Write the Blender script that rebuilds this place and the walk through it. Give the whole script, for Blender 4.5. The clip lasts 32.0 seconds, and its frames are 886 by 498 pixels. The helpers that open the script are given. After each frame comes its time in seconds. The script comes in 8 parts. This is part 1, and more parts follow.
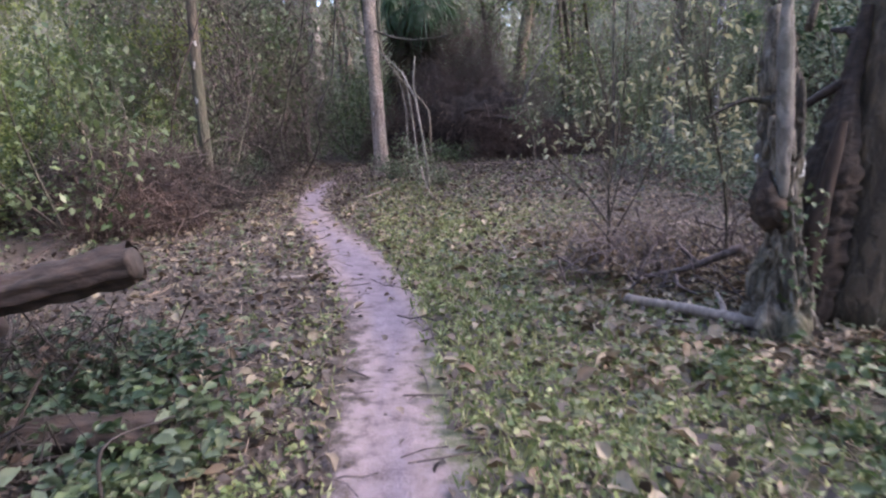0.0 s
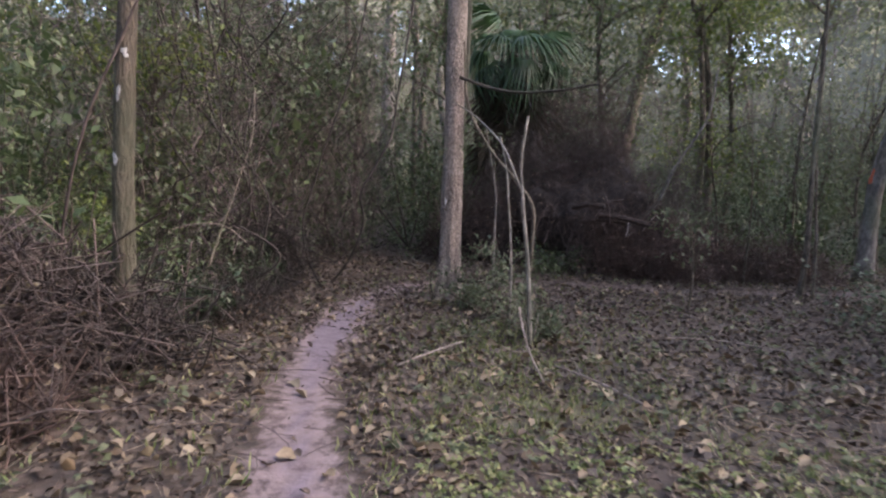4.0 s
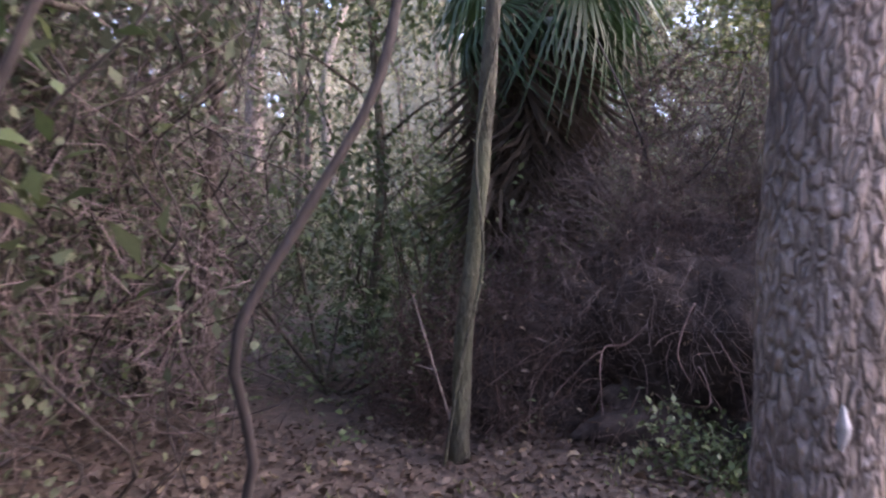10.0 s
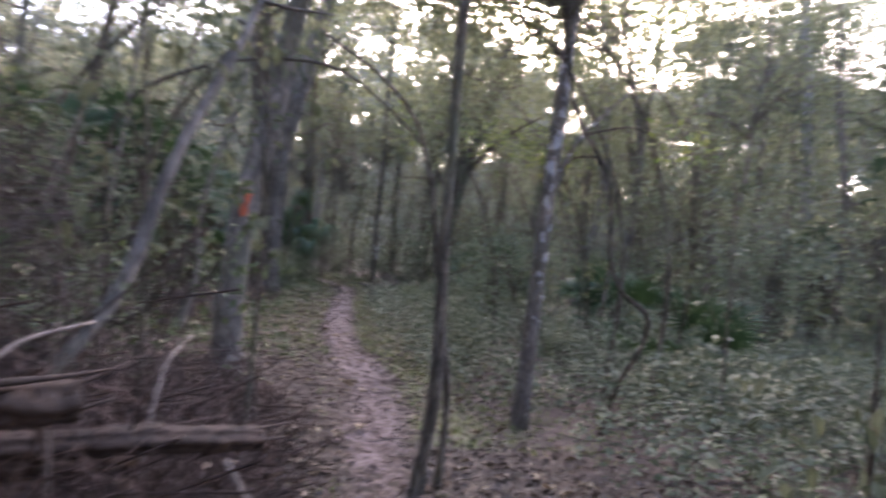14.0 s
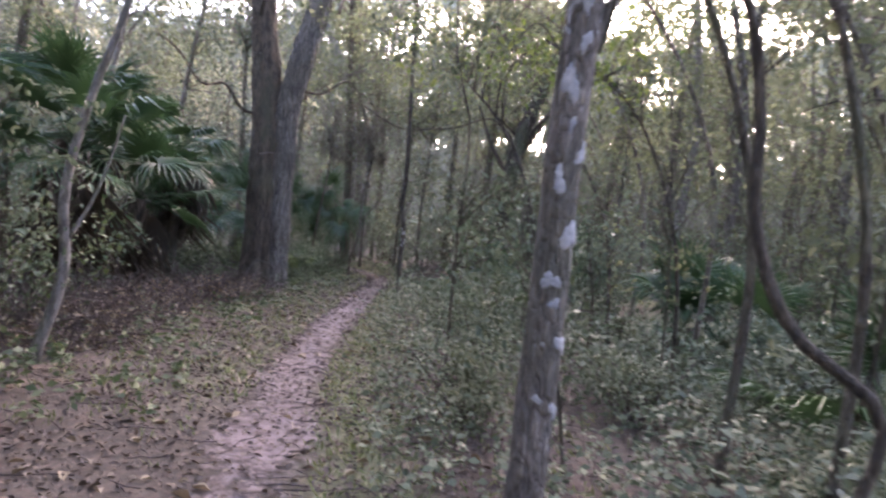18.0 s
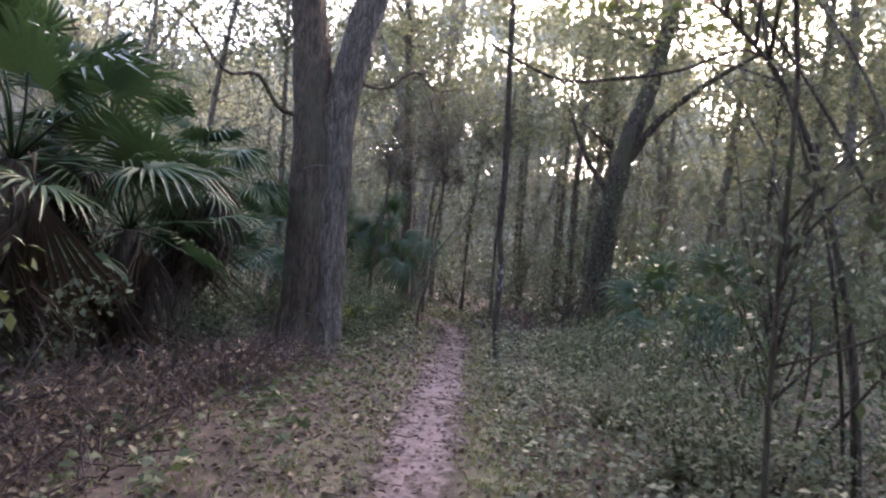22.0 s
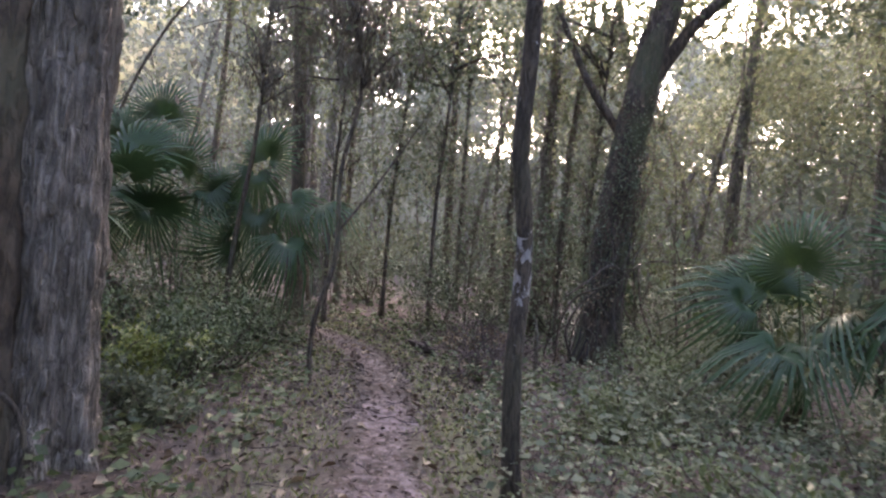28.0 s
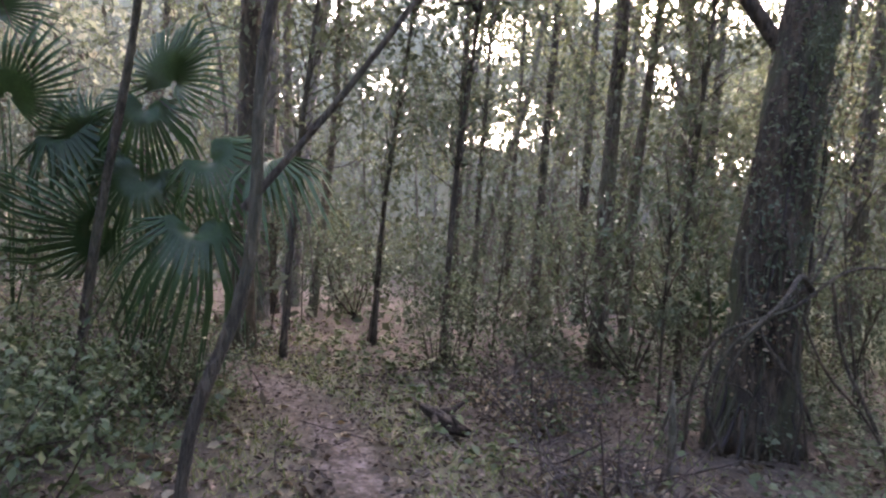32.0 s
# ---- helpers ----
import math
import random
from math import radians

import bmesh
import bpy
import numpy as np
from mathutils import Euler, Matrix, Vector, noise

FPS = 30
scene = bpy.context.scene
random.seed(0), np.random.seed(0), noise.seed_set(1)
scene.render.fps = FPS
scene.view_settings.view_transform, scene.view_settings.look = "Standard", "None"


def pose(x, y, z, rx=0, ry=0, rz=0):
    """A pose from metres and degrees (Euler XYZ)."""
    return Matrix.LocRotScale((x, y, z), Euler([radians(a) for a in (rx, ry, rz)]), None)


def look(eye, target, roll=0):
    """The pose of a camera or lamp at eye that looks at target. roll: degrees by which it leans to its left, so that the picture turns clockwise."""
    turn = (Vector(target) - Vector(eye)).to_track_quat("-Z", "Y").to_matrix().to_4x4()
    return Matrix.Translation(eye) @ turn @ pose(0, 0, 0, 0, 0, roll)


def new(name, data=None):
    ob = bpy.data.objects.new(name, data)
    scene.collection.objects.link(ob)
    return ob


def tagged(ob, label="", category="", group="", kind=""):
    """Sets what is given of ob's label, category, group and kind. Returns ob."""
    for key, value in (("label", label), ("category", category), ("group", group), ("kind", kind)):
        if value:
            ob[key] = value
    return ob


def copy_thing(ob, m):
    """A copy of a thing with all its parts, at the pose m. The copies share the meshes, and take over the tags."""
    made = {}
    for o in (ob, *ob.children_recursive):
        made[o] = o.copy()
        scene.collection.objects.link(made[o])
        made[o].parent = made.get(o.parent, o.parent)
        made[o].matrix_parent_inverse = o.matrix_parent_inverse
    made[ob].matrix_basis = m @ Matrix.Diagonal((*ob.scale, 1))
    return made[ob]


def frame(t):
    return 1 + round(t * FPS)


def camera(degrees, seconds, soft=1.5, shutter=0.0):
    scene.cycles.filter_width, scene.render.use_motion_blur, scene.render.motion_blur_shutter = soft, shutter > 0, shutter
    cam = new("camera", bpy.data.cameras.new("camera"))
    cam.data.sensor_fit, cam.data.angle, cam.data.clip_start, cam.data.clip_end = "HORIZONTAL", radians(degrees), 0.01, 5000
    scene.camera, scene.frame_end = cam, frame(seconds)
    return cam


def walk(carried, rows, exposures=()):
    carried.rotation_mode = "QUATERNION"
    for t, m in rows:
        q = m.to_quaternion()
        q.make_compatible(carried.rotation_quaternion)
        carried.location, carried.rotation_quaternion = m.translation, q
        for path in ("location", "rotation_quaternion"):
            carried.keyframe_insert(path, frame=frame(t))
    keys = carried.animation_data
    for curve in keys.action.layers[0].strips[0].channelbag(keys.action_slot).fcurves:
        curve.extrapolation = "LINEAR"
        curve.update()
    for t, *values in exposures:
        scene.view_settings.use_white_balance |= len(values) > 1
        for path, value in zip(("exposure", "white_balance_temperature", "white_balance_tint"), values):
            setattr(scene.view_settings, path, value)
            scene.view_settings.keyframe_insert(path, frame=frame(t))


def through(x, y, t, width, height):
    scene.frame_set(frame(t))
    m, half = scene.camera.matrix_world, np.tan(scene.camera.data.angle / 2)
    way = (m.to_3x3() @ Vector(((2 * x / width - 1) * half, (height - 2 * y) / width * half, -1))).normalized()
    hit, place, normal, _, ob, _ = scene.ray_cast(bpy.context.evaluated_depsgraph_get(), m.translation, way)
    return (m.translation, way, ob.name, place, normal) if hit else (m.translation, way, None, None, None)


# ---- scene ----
cam = camera(69.6, 32.0, soft=2.25, shutter=0.4)
PATH = [
    (0, (0.289, -0.179, 1.481), (0.234, 1.769, 1.033), -3.0),
    (0.5, (0.233, 0.348, 1.465), (0.136, 2.298, 1.03), -1.8),
    (1, (0.209, 0.94, 1.461), (0.106, 2.892, 1.04), -0.8),
    (1.5, (0.15, 1.563, 1.524), (0.038, 3.526, 1.158), -0.1),
    (2, (0.065, 2.186, 1.535), (-0.058, 4.159, 1.231), 0.6),
    (2.5, (-0.018, 2.869, 1.588), (-0.188, 4.847, 1.342), 1.0),
    (3, (-0.167, 3.498, 1.625), (-0.373, 5.474, 1.396), 1.4),
    (3.5, (-0.239, 4.102, 1.642), (-0.46, 6.077, 1.417), 1.9),
    (5.5, (-0.95, 6.5, 1.62), (-1.255, 8.468, 1.435), 2.0),
    (6, (-1.189, 7.045, 1.652), (-1.495, 9.019, 1.54), 2.1),
    (6.5, (-1.352, 7.69, 1.648), (-1.639, 9.669, 1.59), 2.1),
    (7, (-1.599, 8.292, 1.645), (-1.833, 10.278, 1.595), 1.7),
    (7.5, (-1.783, 8.873, 1.646), (-1.985, 10.862, 1.594), 1.6),
    (8, (-1.961, 9.425, 1.65), (-2.118, 11.418, 1.59), 1.7),
    (8.5, (-2.139, 9.975, 1.624), (-2.237, 11.972, 1.573), 1.8),
    (9, (-2.239, 10.602, 1.655), (-2.284, 12.601, 1.6), 1.8),
    (9.5, (-2.365, 11.196, 1.688), (-2.302, 13.194, 1.642), 2.0),
    (10, (-2.251, 11.822, 1.67), (-2.062, 13.812, 1.634), 1.9),
    (10.5, (-2.244, 12.345, 1.716), (-1.858, 14.307, 1.678), 2.1),
    (11, (-2.079, 12.831, 1.742), (-1.422, 14.72, 1.727), 2.7),
    (11.5, (-1.982, 13.366, 1.761), (-1.086, 15.154, 1.753), 2.5),
    (12, (-1.835, 13.785, 1.762), (-0.643, 15.39, 1.763), 2.4),
    (12.5, (-1.591, 14.159, 1.772), (-0.136, 15.531, 1.781), 2.7),
    (13, (-1.369, 14.494, 1.724), (0.352, 15.513, 1.738), 3.4),
    (13.5, (-0.945, 14.707, 1.666), (0.951, 15.344, 1.669), 4.2),
    (14, (-0.387, 14.825, 1.684), (1.609, 14.953, 1.686), 5.9),
    (14.5, (0.049, 14.746, 1.742), (2.012, 14.364, 1.79), 6.5),
    (16.5, (2.149, 14.157, 1.745), (4.059, 13.565, 1.77), 6.2),
    (17, (2.653, 14.05, 1.718), (4.636, 13.795, 1.715), 5.9),
    (17.5, (3.162, 14.097, 1.709), (5.161, 14.162, 1.668), 5.8),
    (18, (3.628, 14.229, 1.691), (5.594, 14.595, 1.629), 5.3),
    (18.5, (4.084, 14.422, 1.696), (6.021, 14.919, 1.671), 5.1),
    (19, (4.56, 14.679, 1.697), (6.492, 15.195, 1.698), 4.8),
    (19.5, (5.061, 14.97, 1.697), (6.991, 15.492, 1.725), 4.7),
    (20, (5.556, 15.293, 1.723), (7.486, 15.815, 1.755), 4.5),
    (20.5, (6.103, 15.495, 1.672), (8.033, 16.018, 1.715), 4.5),
    (21, (6.571, 15.809, 1.638), (8.503, 16.325, 1.681), 4.3),
    (21.5, (7.178, 16.02, 1.589), (9.112, 16.526, 1.634), 4.3),
    (22, (7.652, 16.279, 1.621), (9.589, 16.778, 1.658), 4.2),
    (22.5, (8.203, 16.454, 1.602), (10.142, 16.94, 1.638), 4.1),
    (23, (8.683, 16.682, 1.606), (10.629, 17.143, 1.634), 4.0),
    (23.5, (9.201, 16.879, 1.554), (11.154, 17.309, 1.581), 3.8),
    (24, (9.781, 17.059, 1.537), (11.74, 17.458, 1.564), 3.9),
    (24.5, (10.33, 17.237, 1.549), (12.296, 17.599, 1.579), 3.6),
    (25, (10.913, 17.389, 1.564), (12.885, 17.723, 1.586), 3.9),
    (25.5, (11.432, 17.562, 1.575), (13.408, 17.869, 1.606), 4.0),
    (27.5, (13.88, 18.054, 1.471), (15.869, 18.267, 1.494), 4.0),
    (28, (14.474, 18.146, 1.462), (16.463, 18.355, 1.486), 4.0),
    (28.5, (15.053, 18.328, 1.475), (17.041, 18.537, 1.498), 4.0),
    (29, (15.617, 18.414, 1.465), (17.606, 18.62, 1.492), 4.2),
    (29.5, (16.209, 18.508, 1.486), (18.198, 18.71, 1.513), 4.2),
    (30, (16.798, 18.629, 1.474), (18.788, 18.828, 1.506), 4.1),
    (30.5, (17.451, 18.73, 1.467), (19.44, 18.932, 1.498), 4.1),
    (31, (18.004, 18.878, 1.482), (19.994, 19.076, 1.506), 4.1),
    (31.5, (18.573, 18.935, 1.475), (20.564, 19.126, 1.496), 4.2),
    (32, (19.069, 19.071, 1.457), (21.06, 19.255, 1.479), 4.2),
]
EXPOSURES = [(0, 3.68, 6500, 17), (1, 4.05, 6600, 17), (2, 3.35, 6950, 16), (3.5, 3.23, 7050, 14), (6, 3.45, 6500, 17), (7, 4.0, 6650, 14), (8, 3.9, 6450, 21), (9, 3.92, 6550, 26), (10, 3.98, 6750, 29), (11, 3.88, 7050, 26), (12, 3.78, 7150, 27), (13, 3.88, 7150, 27), (14.5, 4.14, 7050, 21), (17, 4.48, 7150, 23), (20, 4.24, 7250, 24), (23, 4.22, 7350, 24), (28, 4.42, 7650, 23), (30, 4.54, 7500, 21), (32, 4.5, 7600, 21)]
walk(cam, [(t, look(eye, target, roll)) for t, eye, target, roll in PATH], EXPOSURES)

# ---------------------------------------------------------------- light
SUN_AZIMUTH, SUN_HEIGHT = 97.0, 30.0
world = bpy.data.worlds.new("dusk_sky")
scene.world = world
world.use_nodes = True
wn = world.node_tree.nodes
sky = wn.new("ShaderNodeTexSky")
sky.sky_type, sky.sun_disc = "NISHITA", False
sky.sun_elevation, sky.sun_rotation = radians(SUN_HEIGHT), radians(SUN_AZIMUTH)
sky.air_density, sky.dust_density, sky.ozone_density = 0.6, 2.0, 0.6
wn["Background"].inputs["Strength"].default_value = 0.15
world.node_tree.links.new(sky.outputs[0], wn["Background"].inputs["Color"])

sun_data = bpy.data.lights.new("sun", "SUN")
sun_data.energy, sun_data.angle, sun_data.color = 0.25, radians(60), (1.0, 0.88, 0.78)
sun = new("sun", sun_data)
sun_way = Vector((math.sin(radians(SUN_AZIMUTH)), math.cos(radians(SUN_AZIMUTH)), math.tan(radians(SUN_HEIGHT))))
sun.matrix_world = look(sun_way * 60, (0, 0, 0))

# ---------------------------------------------------------------- mesh tools
def raw(name, verts, faces):
    """A mesh from arrays; all faces have the same number of corners."""
    verts, faces = np.asarray(verts, np.float32), np.asarray(faces, np.int32)
    me = bpy.data.meshes.new(name)
    k = faces.shape[1]
    me.vertices.add(len(verts))
    me.vertices.foreach_set("co", verts.ravel())
    me.loops.add(faces.size)
    me.loops.foreach_set("vertex_index", faces.ravel())
    me.polygons.add(len(faces))
    me.polygons.foreach_set("loop_start", np.arange(len(faces), dtype=np.int32) * k)
    me.update(calc_edges=True)
    me.polygons.foreach_set("use_smooth", np.ones(len(faces), bool))
    return me


def join(pieces):
    """Several (verts, faces) as one."""
    vs, fs, n = [], [], 0
    for v, f in pieces:
        vs.append(v), fs.append(f + n)
        n += len(v)
    return np.concatenate(vs), np.concatenate(fs)


def part(name, shape, material, parent=None, label="", m=None, kind=""):
    """Links a shape (verts, faces) or a ready mesh as one object under a thing or a part."""
    me = shape if isinstance(shape, bpy.types.Mesh) else raw(name, *shape)
    if not me.materials:
        me.materials.append(material)
    ob = new(name, me)
    ob.parent = parent
    if m is not None:
        ob.matrix_basis = m
    return tagged(ob, label, kind=kind)


def thing(name, place, label, category, group="", kind=""):
    ob = new(name)
    ob.empty_display_size = 0.2
    ob.location = place
    return tagged(ob, label, category, group, kind)


def unit(a):
    return a / np.maximum(np.linalg.norm(a, axis=-1, keepdims=True), 1e-9)


def vnoise(p, seed=0):
    """Smooth value noise, 0 to 1, at rows of points."""
    p = np.asarray(p, float) + seed * 17.31
    i = np.floor(p)
    f = p - i
    f = f * f * (3 - 2 * f)
    out = 0
    for dx in (0, 1):
        for dy in (0, 1):
            for dz in (0, 1):
                q = i + (dx, dy, dz)
                h = np.sin(q @ np.array([127.1, 311.7, 74.7])) * 43758.5453
                h = h - np.floor(h)
                w = np.abs(1 - dx - f[..., 0]) * np.abs(1 - dy - f[..., 1]) * np.abs(1 - dz - f[..., 2])
                out = out + h * w
    return out


def resample(pts, n):
    """A smooth line of n points through the given ones."""
    p = np.asarray(pts, float)
    if len(p) == 2:
        return p[0] + (p[1] - p[0]) * np.linspace(0, 1, n)[:, None]
    s = np.r_[0, np.cumsum(np.linalg.norm(np.diff(p, axis=0), axis=1))]
    tang = np.gradient(p, s, axis=0)
    u = np.linspace(0, s[-1], n)
    k = np.clip(np.searchsorted(s, u, side="right") - 1, 0, len(p) - 2)
    h = (s[k + 1] - s[k])[:, None]
    t = ((u - s[k]) / h[:, 0])[:, None]
    return (2 * t**3 - 3 * t**2 + 1) * p[k] + (t**3 - 2 * t**2 + t) * h * tang[k] + (-2 * t**3 + 3 * t**2) * p[k + 1] + (t**3 - t**2) * h * tang[k + 1]


def tubes(p, r, sides=5, rough=0.0, seed=0, cap=True):
    """Many tubes at once: p (tubes, points, 3), r (tubes, points)."""
    p, r = np.asarray(p, float), np.asarray(r, float)
    if p.ndim == 2:
        p, r = p[None], r[None]
    m, n, _ = p.shape
    t = unit(np.gradient(p, axis=1))
    mean = unit(t.mean(1))
    ref = np.where(np.abs(mean[:, 2:3]) > 0.8, [[1.0, 0.03, 0]], [[0.02, 0.03, 1.0]])
    u = unit(np.cross(t, ref[:, None, :]))
    w = np.cross(t, u)
    a = np.arange(sides) * 2 * np.pi / sides
    ring = np.cos(a)[None, None, :, None] * u[:, :, None] + np.sin(a)[None, None, :, None] * w[:, :, None]
    rr = np.broadcast_to(r[:, :, None, None], (m, n, sides, 1)).copy()
    if rough:
        q = p[:, :, None, :] + ring * rr
        rr *= 1 + rough * (vnoise(q * 9, seed)[..., None] - 0.5) * 2
    v = p[:, :, None, :] + ring * rr
    base = (np.arange(m) * n * sides)[:, None, None]
    i = (np.arange(n - 1) * sides)[None, :, None]
    j = np.arange(sides)[None, None, :]
    k = (np.arange(sides) + 1) % sides
    f = np.stack([base + i + j, base + i + k[None, None], base + i + sides + k[None, None], base + i + sides + j], -1).reshape(-1, 4)
    v = v.reshape(-1, 3)
    if cap and m == 1 and sides % 2 == 0:
        for e, flip in ((0, 1), (n - 1, 0)):
            o = e * sides
            for q in range(1, sides - 1, 2):
                face = [o, o + q, o + q + 1, o + (q + 2) % sides]
                f = np.concatenate([f, [face[::-1] if flip else face]])
    return v, f


def stem(pts, r0, r1, n=14, sides=8, rough=0.1, flare=0.0, seed=0, power=1.0):
    """One tapering, uneven stem through the points."""
    p = resample(pts, n)
    s = np.linspace(0, 1, n)
    r = r0 + (r1 - r0) * s**power
    length = np.linalg.norm(np.diff(p, axis=0), axis=1).sum()
    r = r * (1 + flare * np.exp(-s * length / (2.2 * r0 + 0.02)))
    return tubes(p, r, sides, rough, seed)


def fluted(pts, radii, n, sides, flutes=0.06, lumps=0.12, roots=0.0, nroots=6, seed=0, plates=0.0, grain=(24, 24, 6)):
    """A thick trunk with flutes, lumps and root flare; pts is its axis, radii at even steps."""
    p = resample(pts, n)
    s = np.linspace(0, 1, n)
    r = np.interp(s, np.linspace(0, 1, len(radii)), radii)
    t = unit(np.gradient(p, axis=0))
    u = unit(np.cross(t, [[0.02, 1.0, 0.03]]))
    w = np.cross(t, u)
    a = np.arange(sides) * 2 * np.pi / sides
    ring = np.cos(a)[None, :, None] * u[:, None] + np.sin(a)[None, :, None] * w[:, None]
    up = np.linalg.norm(p - p[0], axis=1)
    k = 1 + flutes * np.sin(a * 7 + 1.3 * seed + 1.5 * np.sin(a * 2 + seed))[None] * np.exp(-up * 0.15)[:, None]
    k = k + roots * np.exp(-up / 0.35)[:, None] * (0.55 + 0.45 * np.cos(a * nroots + seed + 0.8 * np.sin(a)))[None]
    q = p[:, None] + ring * r[:, None, None]
    k = k + lumps * (vnoise(q * [3.2, 3.2, 1.5], seed) - 0.5) + lumps * 0.5 * (vnoise(q * [11, 11, 4], seed + 5) - 0.5)
    if plates:
        w1 = vnoise(q * grain, seed + 9)
        k = k + plates * (np.clip(np.abs(w1 - 0.5) * 5, 0, 1) - 0.6) + plates * 0.5 * (vnoise(q * np.array(grain) * 2.3, seed + 3) - 0.5)
    v = (p[:, None] + ring * (r[:, None] * k)[..., None]).reshape(-1, 3)
    i = (np.arange(n - 1) * sides)[:, None]
    j, k2 = np.arange(sides)[None], (np.arange(sides) + 1)[None] % sides
    return v, np.stack([i + j, i + k2, i + sides + k2, i + sides + j], -1).reshape(-1, 4)


def leaves(pos, way, face, length, width, fold=0.22, curl=0.15):
    """Folded six-cornered leaves at pos, pointing along way, lying square to face."""
    pos, way = np.asarray(pos, float), unit(np.asarray(way, float))
    n = len(pos)
    side = unit(np.cross(way, face))
    nor = np.cross(side, way)
    ln, wd = np.broadcast_to(length, n)[:, None], np.broadcast_to(width, n)[:, None]
    v = np.empty((n, 6, 3))
    v[:, 0] = pos
    v[:, 1] = pos + way * ln + nor * ln * (-curl)
    for k, (s, along, out) in enumerate(((-1, 0.32, 0.5), (-1, 0.68, 0.4), (1, 0.68, 0.4), (1, 0.32, 0.5))):
        v[:, 2 + k] = pos + way * ln * along + side * wd * out * s + nor * wd * fold
    o = np.arange(n)[:, None] * 6
    f = np.concatenate([o + [0, 1, 3, 2], o + [0, 5, 4, 1]], 1).reshape(-1, 4)
    return v.reshape(-1, 3), f


def cards(pos, way, face, length, width, fold=0.2):
    """Cheaper four-cornered leaves for crowns far off."""
    pos, way = np.asarray(pos, float), unit(np.asarray(way, float))
    n = len(pos)
    side = unit(np.cross(way, face))
    nor = np.cross(side, way)
    ln, wd = np.broadcast_to(length, n)[:, None], np.broadcast_to(width, n)[:, None]
    v = np.stack([pos, pos + way * ln * 0.5 - side * wd * 0.5 + nor * wd * fold, pos + way * ln, pos + way * ln * 0.5 + side * wd * 0.5 + nor * wd * fold], 1)
    return v.reshape(-1, 3), np.arange(n * 4).reshape(-1, 4)


def spread(n, g):
    """Random unit rows."""
    return unit(g.normal(size=(n, 3)))


# ---------------------------------------------------------------- materials
def shader(name):
    m = bpy.data.materials.new(name)
    m.use_nodes = True
    nt = m.node_tree
    return m, nt, nt.nodes["Principled BSDF"]


def node(nt, kind, **sets):
    nd = nt.nodes.new("ShaderNode" + kind)
    for key, value in sets.items():
        if key in nd.inputs:
            if hasattr(value, "is_linked"):
                nt.links.new(value, nd.inputs[key])
            else:
                nd.inputs[key].default_value = value
    return nd


def ramp(nt, fac, *stops):
    nd = nt.nodes.new("ShaderNodeValToRGB")
    el = nd.color_ramp.elements
    while len(el) < len(stops):
        el.new(0.5)
    for e, (at, col) in zip(el, stops):
        e.position, e.color = at, (*col, 1)
    nt.links.new(fac, nd.inputs[0])
    return nd.outputs[0]


def blend(nt, fac, a, b, how="MIX"):
    nd = nt.nodes.new("ShaderNodeMix")
    nd.data_type, nd.blend_type = "RGBA", how
    for sock, value in ((nd.inputs[0], fac), (nd.inputs[6], a), (nd.inputs[7], b)):
        if hasattr(value, "is_linked"):
            nt.links.new(value, sock)
        else:
            sock.default_value = value if isinstance(value, float) else (*value, 1)
    return nd.outputs[2]


def maths(nt, how, a, b=0.0, clamp=False):
    nd = nt.nodes.new("ShaderNodeMath")
    nd.operation, nd.use_clamp = how, clamp
    for sock, value in ((nd.inputs[0], a), (nd.inputs[1], b)):
        if hasattr(value, "is_linked"):
            nt.links.new(value, sock)
        else:
            sock.default_value = value
    return nd.outputs[0]


def place_of(nt, scale, drift=True):
    """Object coordinates, stretched; each object is shifted by its own random number."""
    tc = node(nt, "TexCoord")
    vec = tc.outputs["Object"]
    if drift:
        info = node(nt, "ObjectInfo")
        add = node(nt, "VectorMath")
        nt.links.new(vec, add.inputs[0])
        shift = node(nt, "VectorMath")
        shift.operation = "SCALE"
        shift.inputs[0].default_value = (7.0, 3.0, 5.0)
        nt.links.new(info.outputs["Random"], shift.inputs["Scale"])
        nt.links.new(shift.outputs[0], add.inputs[1])
        vec = add.outputs[0]
    mp = node(nt, "Mapping", Scale=scale)
    nt.links.new(vec, mp.inputs[0])
    return mp.outputs[0]


